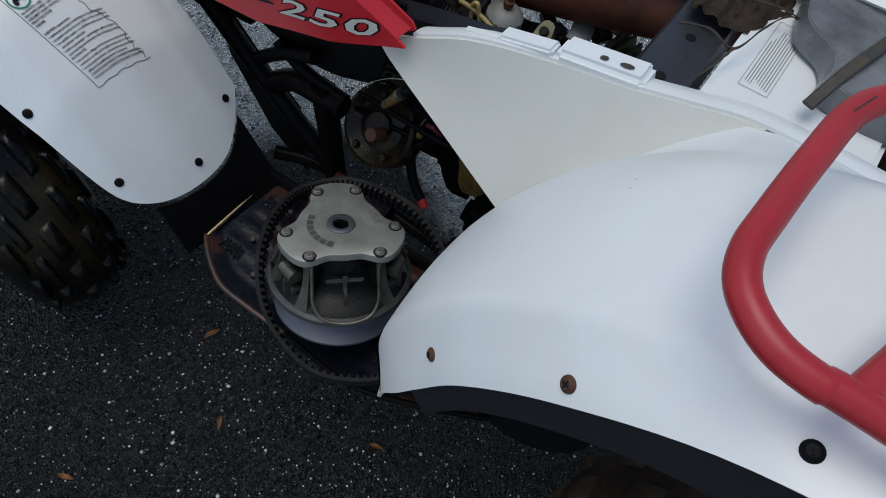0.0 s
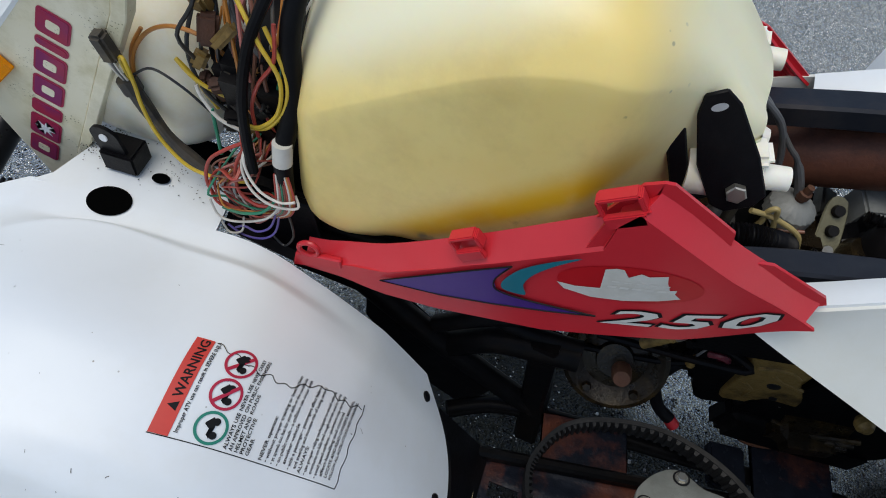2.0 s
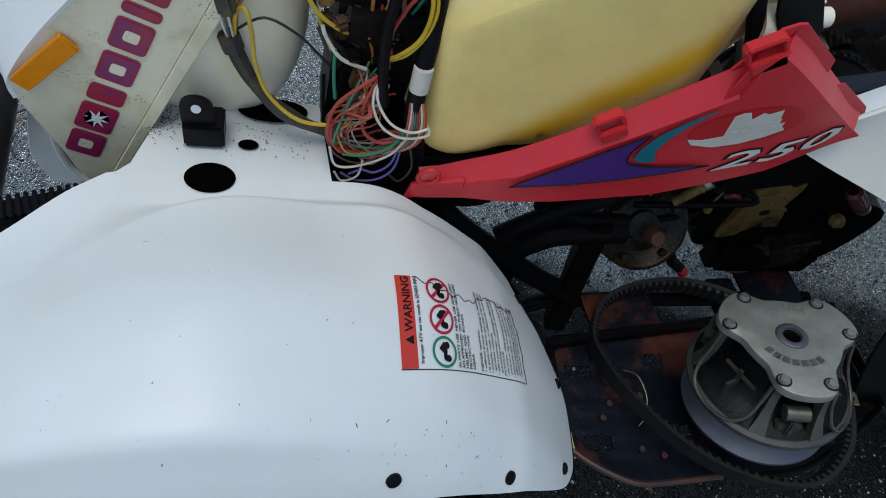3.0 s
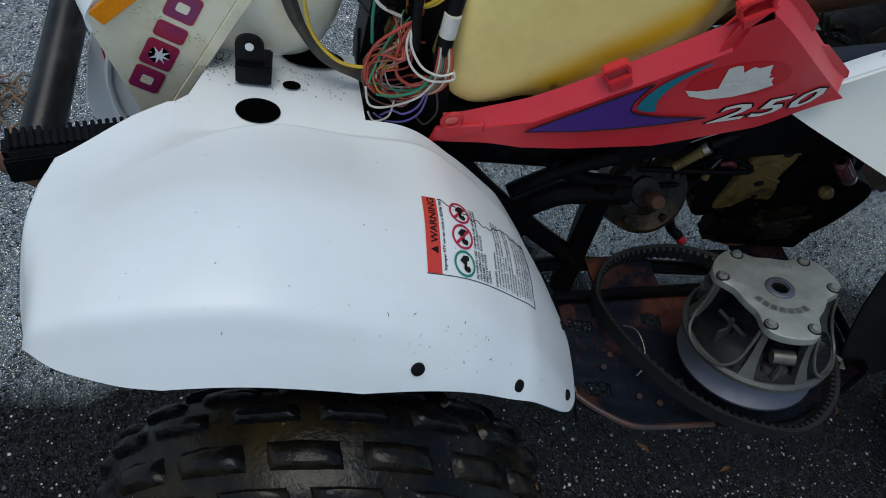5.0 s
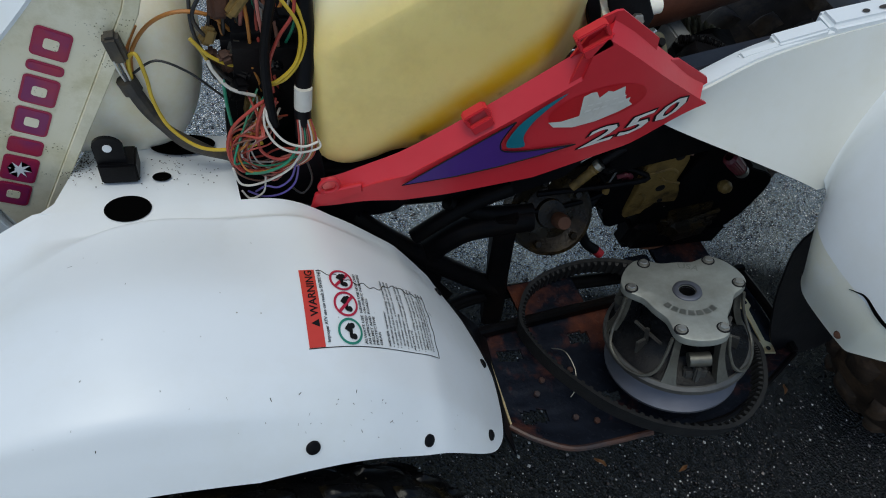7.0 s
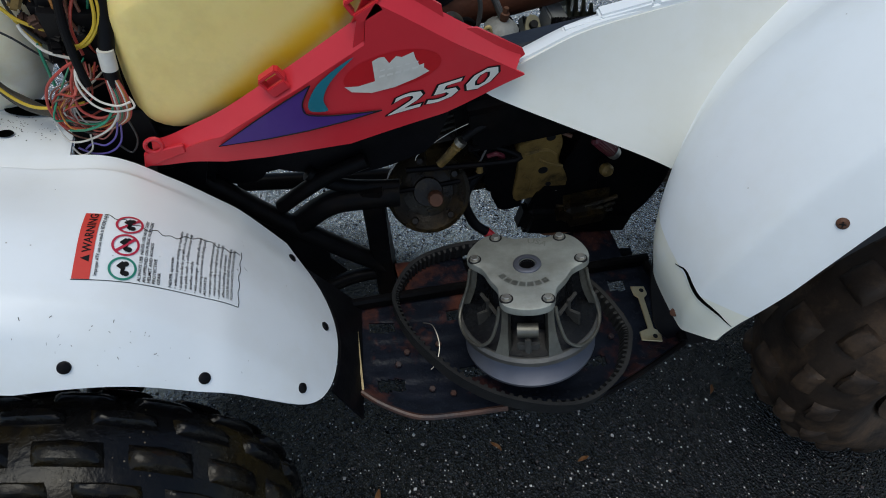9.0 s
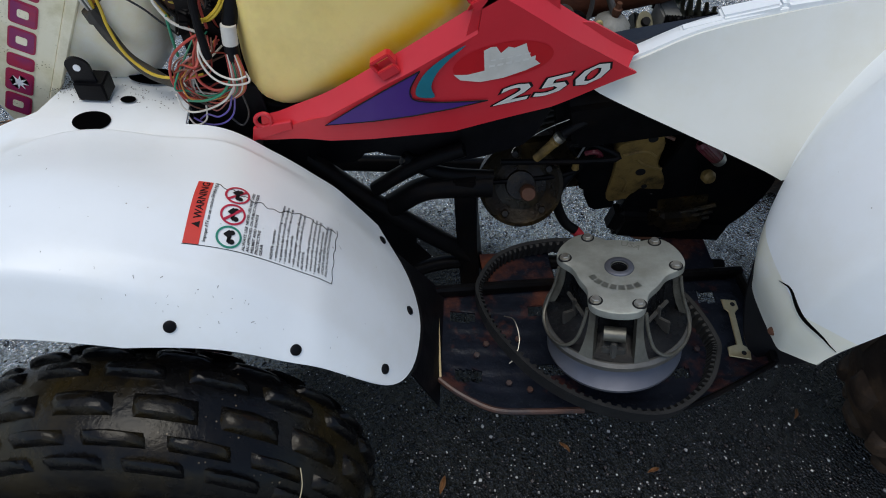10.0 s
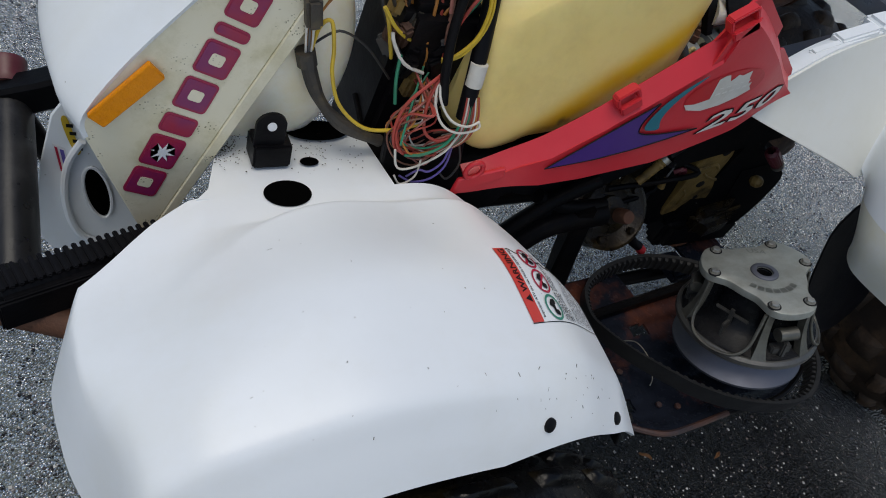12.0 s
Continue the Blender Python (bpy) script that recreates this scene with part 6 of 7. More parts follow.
            part("star", plate(star, 0.0004, lambda a, b, c: put(a, b, 0.0020 - c), 0), PAPER, mark, "white star")
        elif kind == "slot":
            part("slot", plate(rounded(ca - 0.17, ca + 0.17, b0 + 0.3, b1 - 0.3, 0.08), 0.0004, lambda a, b, c: put(a, b, 0.0020 - c), 0), CREAM, mark, "bare slot")
    # white headlamp panel below, with a round opening
    lamp = [(-0.700, 0.575), (-0.712, 0.557), (-0.73, 0.531), (-0.745, 0.475), (-0.756, 0.425), (-0.762, 0.393), (-0.758, 0.36), (-0.749, 0.34), (-0.717, 0.333), (-0.66, 0.343), (-0.64, 0.50), (-0.65, 0.58)]
    pan = part("lamp_panel", plate(lamp, 0.004, lambda a, b, c: (a, 0.40 + c, b), 0.001), WHITE, atv, "white headlamp panel with a round opening")
    # flat black disc painted as the dark of the opening
    part("lamp_opening", plate(disc(0.0105, 28, 3.4, 0.12, -0.697, 0.425), 0.001, lambda a, b, c: (a, 0.3985 + c, b)), VOID, pan, flat=True)
    part("opening_rim", tube([(x, 0.398, z) for x, z in disc(0.0125, 30, 3.1, 0.12, -0.697, 0.425)], 0.002, 6, closed=True, n=1), WHITE, pan)
    part("panel_rib", tube([(-0.706, 0.397, 0.50), (-0.722, 0.396, 0.47), (-0.729, 0.396, 0.42), (-0.722, 0.396, 0.37), (-0.70, 0.397, 0.345)], 0.004, 8), WHITE, pan)
    badge = part("panel_sticker", plate([(-0.733, 0.497), (-0.722, 0.490), (-0.720, 0.453), (-0.730, 0.460)], 0.0005, lambda a, b, c: (a, 0.3985 + c, b)), PAPER, pan, "small white sticker with red and blue bars")
    part("sticker_bar", plate([(-0.7315, 0.494), (-0.729, 0.492), (-0.727, 0.458), (-0.729, 0.461)], 0.0005, lambda a, b, c: (a, 0.3978 + c, b)), SIGNRED, badge)
    part("sticker_bar", plate([(-0.727, 0.490), (-0.7235, 0.488), (-0.7215, 0.456), (-0.725, 0.458)], 0.0005, lambda a, b, c: (a, 0.3978 + c, b)), WIRES["violet"], badge)
    lime = part("panel_sticker", plate(smooth_outline([(-0.722, 0.528), (-0.717, 0.53), (-0.713, 0.51), (-0.708, 0.486), (-0.713, 0.482), (-0.719, 0.505)], 3), 0.0005, lambda a, b, c: (a, 0.3985 + c, b)), WIRES["yellow"], pan, "small yellow-green sticker")
    for z in (0.522, 0.512, 0.502, 0.492):
        part("sticker_bar", plate([(-0.7195 + (0.528 - z) * 0.2, z), (-0.7135 + (0.528 - z) * 0.2, z - 0.001), (-0.7135 + (0.528 - z) * 0.2, z - 0.005), (-0.7195 + (0.528 - z) * 0.2, z - 0.004)], 0.0005, lambda a, b, c: (a, 0.3978 + c, b)), INK_AND_HOLE, lime)
    # bumper tubes
    part("bumper_tube", tube([(-0.766, 0.452, 0.508), (-0.768, 0.40, 0.491), (-0.771, 0.34, 0.471), (-0.774, 0.275, 0.450)], lambda t: 0.0205 + 0.002 * t, 18), BUMPER, atv, "worn black bumper tube")
    part("bumper_cap", tube([(-0.766, 0.462, 0.520), (-0.764, 0.488, 0.532)], lambda t: 0.0165 + 0.001 * math.sin(t * 70), 18, n=12), MAROON, atv, "ribbed dark red end cap")
    part("bumper_beam", boxbar([(-0.782, 0.455, 0.509), (-0.755, 0.452, 0.518), (-0.729, 0.45, 0.527), (-0.66, 0.45, 0.552)], 0.032, 0.034, 0.004), FRAME, atv, "black square bumper beam")
    part("bumper_stay", tube([(-0.764, 0.452, 0.508), (-0.750, 0.452, 0.467), (-0.736, 0.45, 0.425), (-0.71, 0.45, 0.35)], 0.011, 12), FRAME, atv)
    part("bumper_foot", tube([(-0.80, 0.242, 0.45), (-0.765, 0.224, 0.45), (-0.70, 0.190, 0.45)], 0.0145, 14), RUST, atv, "dark rusty bumper end")
    part("foot_plug", lathe([(0.0, 0.004), (0.010, 0.003), (0.0135, 0.0), (0.0135, -0.01)], 16, aim((-0.80, 0.242, 0.45), (-0.9, 0.45, 0))), INK_AND_HOLE, atv)
    lay = Matrix.Translation((-0.715, 0.2395, 0.492)) @ pose(0, 0, 0, 0, 0, 17)
    pad = part("bumper_pad", block(0.15, 0.032, 0.026, lay, 0.007, 3), BLACK, atv, "grooved black rubber pad")
    for i in range(20):
        part("pad_rib", moved(block(0.0042, 0.028, 0.004, None, 0.001), lay @ Matrix.Translation((-0.067 + 0.007 * i, 0, 0.0145))), BLACK, pad)
    part("pad_wall", block(0.15, 0.006, 0.035, lay @ Matrix.Translation((0, -0.017, -0.012)), 0.002), BLACK, pad)
    # white bottle behind the fairing
    def swell(u, w):
        p = [math.copysign(abs(c) ** e, c) for c, e in ((math.cos(u), 0.62), (math.sin(u), 0.62), (math.cos(w), 0.85), (math.sin(w), 0.9))]
        return 0.092 * p[0] * p[2], 0.094 * p[1] * p[2], 0.122 * p[3]
    bottle = moved(sheet(swell, span(0, 2 * math.pi, 48), span(-math.pi / 2, math.pi / 2, 28)), pose(-0.552, 0.398, 0.640, 6, 10, 4))
    bt = part("white_bottle", bottle, BOTTLE, atv, "yellowed white plastic bottle", angle=60)
    part("bottle_cap", lathe([(0.0, 0.022), (0.012, 0.022), (0.016, 0.018), (0.016, -0.006)], 20, aim((-0.50, 0.40, 0.772), (0, 0, 1))), BLACK, bt, "black cap")


build_front_end()


# ---- wiring ----
def build_wiring():
    loom = new("wiring_loom")
    loom.parent = atv

    def wire(colour, r, *pts):
        part("wire", tube(pts, r * 0.78, 7, n=5), WIRES[colour], loom)
    part("trunk", tube([(-0.364, 0.262, 0.628), (-0.365, 0.268, 0.675), (-0.360, 0.285, 0.72), (-0.362, 0.30, 0.79), (-0.35, 0.34, 0.85)], 0.0085, 12), BLACK, loom, "black taped wiring trunk")
    part("trunk_tag", tube([(-0.365, 0.2645, 0.665), (-0.3645, 0.2675, 0.688)], 0.0088, 14, n=2), TORN, loom, "white paper tag")
    part("sleeve", tube([(-0.523, 0.297, 0.671), (-0.508, 0.296, 0.633), (-0.488, 0.292, 0.607), (-0.461, 0.288, 0.590), (-0.435, 0.29, 0.578)], lambda t: 0.0064 + 0.001 * math.sin(t * 13), 10), GREYTAPE, loom, "dusty taped sleeve")
    part("sleeve_mouth", tube([(-0.525, 0.297, 0.678), (-0.521, 0.297, 0.664)], 0.0095, 10, n=2), GREYTAPE, loom)
    part("connector", block(0.014, 0.014, 0.030, pose(-0.526, 0.288, 0.720, 6, -10, 0), 0.003), GREYTAPE, loom, "dusty black connector")
    for k, c in enumerate(("white", "grey", "white")):
        wire(c, 0.0014, (-0.530 + 0.003 * k, 0.288, 0.706), (-0.528 + 0.003 * k, 0.29, 0.692), (-0.524 + 0.002 * k, 0.296, 0.672))
    wire("yellow", 0.0024, (-0.520, 0.298, 0.670), (-0.518, 0.29, 0.705), (-0.510, 0.285, 0.714), (-0.505, 0.282, 0.690), (-0.503, 0.28, 0.665), (-0.492, 0.276, 0.634), (-0.466, 0.27, 0.612), (-0.435, 0.268, 0.610), (-0.405, 0.268, 0.617))
    wire("orange", 0.0025, (-0.519, 0.30, 0.672), (-0.517, 0.306, 0.70), (-0.499, 0.31, 0.727), (-0.473, 0.31, 0.741), (-0.445, 0.31, 0.738), (-0.428, 0.31, 0.722), (-0.416, 0.31, 0.695), (-0.411, 0.31, 0.663))
    wire("orange", 0.0024, (-0.522, 0.302, 0.672), (-0.521, 0.31, 0.70), (-0.510, 0.318, 0.722))
    wire("yellow", 0.0026, (-0.556, 0.325, 0.69), (-0.537, 0.33, 0.70), (-0.524, 0.335, 0.725), (-0.530, 0.345, 0.75))
    wire("black", 0.0016, (-0.518, 0.30, 0.682), (-0.496, 0.299, 0.697), (-0.470, 0.299, 0.684), (-0.45, 0.30, 0.663), (-0.435, 0.302, 0.645))
    # the big hanging loops below the tag
    rng = random.Random(21)
    loops = ["red", "red", "white", "pink", "red", "white", "green", "orange", "brown", "red", "brown", "green", "white", "brown", "red", "pink", "red", "brown", "white", "red", "orange", "pink", "black", "red", "brown", "white"]
    for i, c in enumerate(loops):
        cx, cz = -0.402 + rng.uniform(-0.006, 0.008), 0.612 + rng.uniform(-0.008, 0.006)
        rx, rz = rng.uniform(0.022, 0.037), rng.uniform(0.020, 0.036)
        y = 0.262 + rng.uniform(-0.012, 0.016)
        pts = [(-0.366 + rng.uniform(-0.005, 0.005), 0.262, 0.640), (-0.362, 0.256, 0.618), (cx + rx * 0.7, y, cz - rz * 0.55)]
        turns = rng.choice((4, 5, 6))
        for s in range(1, turns):
            a = -0.75 - s * 0.8
            pts.append((cx + rx * math.cos(a), y + 0.006 * math.sin(s * 2.1 + i), cz + rz * math.sin(a)))
        pts.append((cx + rng.uniform(-0.012, 0.02), 0.295, cz + rng.uniform(0.02, 0.05)))
        wire(c, rng.uniform(0.0011, 0.0017), *pts)
    for k in range(9):
        wire(("red", "white", "pink", "green", "brown", "red", "white", "orange", "red")[k], 0.0013, (-0.371 + 0.0016 * k, 0.258, 0.655), (-0.370 + 0.0022 * k, 0.254, 0.63), (-0.372 + 0.0018 * k, 0.254, 0.605), (-0.388 + 0.001 * k, 0.256, 0.588))
    wire("red", 0.0022, (-0.398, 0.272, 0.672), (-0.415, 0.264, 0.664), (-0.434, 0.26, 0.645), (-0.440, 0.257, 0.618), (-0.432, 0.256, 0.595), (-0.41, 0.255, 0.588))
    wire("red", 0.0022, (-0.400, 0.27, 0.67), (-0.410, 0.262, 0.645), (-0.408, 0.256, 0.618), (-0.392, 0.254, 0.606), (-0.375, 0.254, 0.61))
    wire("white", 0.0017, (-0.400, 0.272, 0.672), (-0.403, 0.26, 0.648), (-0.392, 0.253, 0.627), (-0.372, 0.250, 0.618), (-0.349, 0.252, 0.622), (-0.353, 0.258, 0.632))
    wire("white", 0.0017, (-0.398, 0.272, 0.675), (-0.400, 0.26, 0.655), (-0.386, 0.252, 0.634), (-0.366, 0.25, 0.626), (-0.351, 0.252, 0.63))
    wire("white", 0.0016, (-0.365, 0.256, 0.62), (-0.38, 0.25, 0.595), (-0.41, 0.248, 0.578), (-0.43, 0.248, 0.578), (-0.437, 0.25, 0.60))
    wire("violet", 0.0015, (-0.372, 0.256, 0.605), (-0.378, 0.25, 0.582), (-0.392, 0.248, 0.570), (-0.405, 0.248, 0.573), (-0.416, 0.25, 0.563))
    wire("violet", 0.0015, (-0.370, 0.256, 0.60), (-0.374, 0.25, 0.575), (-0.388, 0.248, 0.560), (-0.408, 0.248, 0.557), (-0.424, 0.25, 0.565))
    wire("white", 0.0014, (-0.405, 0.25, 0.585), (-0.408, 0.247, 0.565), (-0.422, 0.247, 0.556), (-0.430, 0.25, 0.566))
    wire("black", 0.0016, (-0.362, 0.258, 0.60), (-0.356, 0.252, 0.575), (-0.366, 0.25, 0.556), (-0.378, 0.252, 0.565))
    wire("green", 0.0022, (-0.438, 0.287, 0.682), (-0.437, 0.285, 0.656), (-0.434, 0.28, 0.632))
    wire("green", 0.0020, (-0.368, 0.256, 0.628), (-0.382, 0.25, 0.605), (-0.405, 0.248, 0.594), (-0.425, 0.25, 0.592))
    # upper tangle
    wire("yellow", 0.0024, (-0.416, 0.30, 0.69), (-0.43, 0.295, 0.694), (-0.449, 0.29, 0.709), (-0.463, 0.29, 0.727), (-0.455, 0.293, 0.712), (-0.44, 0.30, 0.67))
    wire("white", 0.0023, (-0.450, 0.29, 0.703), (-0.446, 0.288, 0.692), (-0.432, 0.286, 0.673), (-0.409, 0.288, 0.662))
    wire("yellow", 0.0024, (-0.40, 0.278, 0.684), (-0.387, 0.276, 0.690), (-0.370, 0.276, 0.712), (-0.367, 0.28, 0.745), (-0.384, 0.285, 0.773), (-0.405, 0.30, 0.795))
    wire("yellow", 0.0024, (-0.398, 0.28, 0.680), (-0.380, 0.276, 0.692), (-0.364, 0.278, 0.718), (-0.363, 0.283, 0.748), (-0.380, 0.29, 0.785))
    wire("red", 0.0022, (-0.392, 0.278, 0.674), (-0.395, 0.28, 0.705), (-0.386, 0.28, 0.735), (-0.372, 0.283, 0.760), (-0.372, 0.29, 0.79))
    wire("pink", 0.0022, (-0.398, 0.29, 0.725), (-0.402, 0.292, 0.75), (-0.405, 0.30, 0.79))
    wire("orange", 0.0022, (-0.41, 0.295, 0.69), (-0.412, 0.297, 0.74), (-0.418, 0.305, 0.79))
    part("loom_branch", tube([(-0.393, 0.262, 0.645), (-0.398, 0.268, 0.68), (-0.399, 0.275, 0.724), (-0.390, 0.285, 0.776), (-0.37, 0.31, 0.83)], 0.0048, 10), BLACK, loom, "black cable branch")
    for x, y, z, t, mat in ((-0.425, 0.295, 0.665, 20, BLACK), (-0.42, 0.31, 0.70, -15, TANCASE), (-0.405, 0.305, 0.70, 30, GREYTAPE), (-0.44, 0.32, 0.72, 5, BLACK), (-0.39, 0.30, 0.70, -30, GREYTAPE), (-0.412, 0.30, 0.64, 10, TANCASE), (-0.385, 0.30, 0.74, 22, BLACK)):
        part("wire_connector", block(0.015, 0.014, 0.026, pose(x, y, z, t, t * 0.6, t), 0.003), mat, loom, "small wire connector")
    rng = random.Random(33)
    for i in range(26):
        x, y, z = rng.uniform(-0.45, -0.375), rng.uniform(0.295, 0.325), rng.uniform(0.655, 0.72)
        lean = rng.uniform(-0.03, 0.03)
        wire(rng.choice(("brown", "black", "red", "brown", "grey", "orange", "pink", "white", "black", "green")), rng.uniform(0.0014, 0.0026), (x, y, z), (x + lean * 0.5 + rng.uniform(-0.012, 0.012), y - 0.006, z + 0.03), (x + lean + rng.uniform(-0.015, 0.015), y + 0.004, z + 0.065), (x + lean * 1.4, y + 0.03, z + 0.10))
    for i in range(12):
        part("wire_connector", block(rng.uniform(0.010, 0.018), 0.013, rng.uniform(0.016, 0.03), pose(rng.uniform(-0.45, -0.38), rng.uniform(0.295, 0.315), rng.uniform(0.66, 0.775), rng.uniform(-30, 30), rng.uniform(-40, 40), rng.uniform(-30, 30)), 0.003),
             rng.choice((GREYTAPE, BLACK, RUST, GREYTAPE, TANCASE)), loom, "dusty wire connector")
    part("control_box", block(0.085, 0.05, 0.085, pose(-0.405, 0.41, 0.775, 15, 5, 8), 0.004), BLACK, atv, "black electrical box")
    part("backing_box", block(0.085, 0.10, 0.24, pose(-0.395, 0.36, 0.62, 12, 0, 0), 0.01), BLACK, atv, "black plastic backing behind the wires")
    part("lower_guard", plate([(-0.437, 0.60), (-0.433, 0.539), (-0.425, 0.528), (-0.361, 0.502), (-0.33, 0.505), (-0.345, 0.60)], 0.01, lambda a, b, c: (a, 0.272 + c, b), 0.002), BLACK, atv, "black guard below the wires")


build_wiring()


# ---- the loose drive clutch on the tray ----
def build_clutch():
    nrm = Vector((-0.172, 0.226, 0.959)).normalized()
    ex = Vector((0, 1, 0)).cross(nrm).normalized()
    ey = nrm.cross(ex)
    m = Matrix(((ex.x, ey.x, nrm.x, 0.1198), (ex.y, ey.y, nrm.y, 0.1247), (ex.z, ey.z, nrm.z, 0.4531), (0, 0, 0, 1)))
    clutch = thing("drive_clutch", "loose cast aluminium drive clutch resting on the footwell tray", "clutch")
    angles = (115.3, 38.9, -4.5, -81.2, -124.3, 158.6)

    def rad(a):
        c = math.cos(3 * (a - radians(17)))
        return 0.0715 + 0.0145 * math.tanh(2.2 * c) / math.tanh(2.2)
    prof = [(0.0108, -0.011), (0.0108, 0.0), (0.5, 0.0), (-0.0022, 0.0), (-0.0005, -0.0008), (0.0, -0.0028), (0.0, -0.011), (0.0108, -0.011)]

    def cover_at(u, i):
        r, z = prof[i]
        a = 2 * math.pi * u
        r = rad(a) + r if r <= 0 else (0.0108 + (rad(a) - 0.0108) * r if r > 0.1 else r)
        return r * math.cos(a), r * math.sin(a), z
    part("cover", moved(sheet(cover_at, span(0, 1, 108), range(len(prof))), m), CAST, clutch, "grey cast cover plate", angle=40)
    part("hub_ring", lathe([(0.0105, -0.004), (0.0115, 0.0022), (0.016, 0.0026), (0.0185, 0.0014), (0.0195, -0.001)], 36, m), STEEL, clutch, "bright machined hub ring")
    part("hub_bore", lathe([(0.0, -0.03), (0.0106, -0.03), (0.0106, -0.001)], 24, m), INK_AND_HOLE, clutch, "dark bore")
    for a in angles:
        p = m @ Matrix.Translation((0.0715 * math.cos(radians(a)), 0.0715 * math.sin(radians(a)), 0.0))
        bolt = part("cover_bolt", joined(lathe([(0.0, 0.0014), (0.0068, 0.0014), (0.0071, 0.0)], 20, p), hexagon(0.0058, 0.005, p)), BOLT, clutch, "hexagon bolt")
        # black ring painted for the dark recess round the bolt head
        part("bolt_seat", lathe([(0.0, 0.0006), (0.0088, 0.0006), (0.0092, -0.001)], 20, p), INK_AND_HOLE, clutch)
    usa = lettering("USA", 0.014, bold=0.0002)
    w = max(p[0] for p in usa[0])

    def bent(s, r, mid, up):
        return [tuple(m @ Vector(((r + up * p[1]) * math.cos(mid - up * (p[0] - w0 / 2) / r), (r + up * p[1]) * math.sin(mid - up * (p[0] - w0 / 2) / r), 0.0006))) for p in s[0]], s[1]
    w0 = w
    part("cast_letters", bent(usa, 0.043, radians(60), 1), RELIEF_SHADE, clutch, "flat cast letters USA with painted relief shade", flat=True)
    bars = [plate([(0.0092 * i, 0), (0.0092 * i + 0.0072, 0), (0.0092 * i + 0.0072, 0.0085), (0.0092 * i + 0.005, 0.0085), (0.0092 * i + 0.005, 0.0025), (0.0092 * i + 0.0022, 0.0025), (0.0092 * i + 0.0022, 0.0085), (0.0092 * i, 0.0085)], 0.0002) for i in range(7)]
    w0 = 0.063
    part("cast_mark", bent(joined(*bars), 0.036, radians(-112), 1), RELIEF_SHADE, clutch, "flat cast maker's mark with painted relief shade", flat=True)
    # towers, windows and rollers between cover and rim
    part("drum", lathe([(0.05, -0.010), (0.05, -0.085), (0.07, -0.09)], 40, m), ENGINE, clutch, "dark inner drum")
    for a in angles:
        ra = radians(a)
        turn = m @ pose(0, 0, 0, 0, 0, a)

        def rib(u, w):
            z = -0.010 - 0.078 * u
            half = 0.0042 + 0.0075 * u ** 3
            r = 0.079 + 0.020 * u ** 2.2
            c = [(r, -half), (r, half), (r - 0.010, half), (r - 0.010, -half), (r, -half)][w]
            return c[0], c[1], z
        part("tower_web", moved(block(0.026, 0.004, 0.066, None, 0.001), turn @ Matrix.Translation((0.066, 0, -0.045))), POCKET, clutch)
        part("tower_rib", moved(sheet(rib, span(0, 1, 6), range(5)), turn), TOWER, clutch, angle=30)
    for mid in (17, 137, -103):
        turn = m @ pose(0, 0, 0, 0, 0, mid)
        part("roller", tube([turn @ Vector((0.080, -0.0135, -0.043)), turn @ Vector((0.080, 0.0135, -0.043))], 0.0095, 18, n=1), TOWER, clutch, "steel roller")
        part("roller_yoke", joined(moved(block(0.012, 0.03, 0.022, None, 0.002), turn @ Matrix.Translation((0.078, 0, -0.075))), moved(block(0.016, 0.008, 0.03, None, 0.002), turn @ Matrix.Translation((0.082, 0, -0.066)))), DARKCAST, clutch)
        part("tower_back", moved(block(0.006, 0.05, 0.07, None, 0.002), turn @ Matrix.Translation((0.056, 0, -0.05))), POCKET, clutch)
    part("pocket_wall", lathe([(0.050, -0.012), (0.053, -0.045), (0.058, -0.060), (0.071, -0.072), (0.094, -0.079)], 48, m), POCKET, clutch, "scooped cast pockets, near-black with painted recess shade")
    for mid in (77, 197, -43):
        turn = m @ pose(0, 0, 0, 0, 0, mid)
        part("window_web", joined(moved(block(0.005, 0.050, 0.005, None, 0.0015), turn @ Matrix.Translation((0.060, 0, -0.045))), moved(block(0.022, 0.004, 0.03, None, 0.0012), turn @ Matrix.Translation((0.068, 0, -0.068))),
                                  moved(block(0.004, 0.006, 0.05, None, 0.001), turn @ Matrix.Translation((0.062, 0, -0.06)))), DARKCAST, clutch)
    for mid in (77, 197, -43):
        edge = [m @ Vector((r * math.cos(radians(mid + a)), r * math.sin(radians(mid + a)), z)) for a, r, z in ((-33, 0.078, -0.012), (-31, 0.083, -0.040), (-27, 0.092, -0.066), (-17, 0.0985, -0.081), (0, 0.0995, -0.085), (17, 0.0985, -0.081), (27, 0.092, -0.066), (31, 0.083, -0.040), (33, 0.078, -0.012))]
        part("pocket_lip", tube(edge, 0.0024, 8), TOWER, clutch, "worn bright lip of the pocket")
    part("rim_ring", lathe([(0.060, -0.079), (0.088, -0.080), (0.096, -0.081), (0.1, -0.085), (0.1005, -0.091), (0.096, -0.096), (0.086, -0.099), (0.06, -0.103)], 60, m), DARKCAST, clutch, "cast lower rim")
    part("sheave_shaft", lathe([(0.03, -0.160), (0.028, -0.175), (0.024, -0.178), (0.023, -0.206), (0.0, -0.206)], 28, m), DARKCAST, clutch, "short steel shaft under the sheave")
    part("sheave", lathe([(0.060, -0.102), (0.072, -0.118), (0.0905, -0.135), (0.0935, -0.1375), (0.0935, -0.141), (0.090, -0.143), (0.05, -0.155), (0.03, -0.162), (0.0, -0.162)], 64, m), STEEL, clutch, "smooth grey steel sheave")


build_clutch()


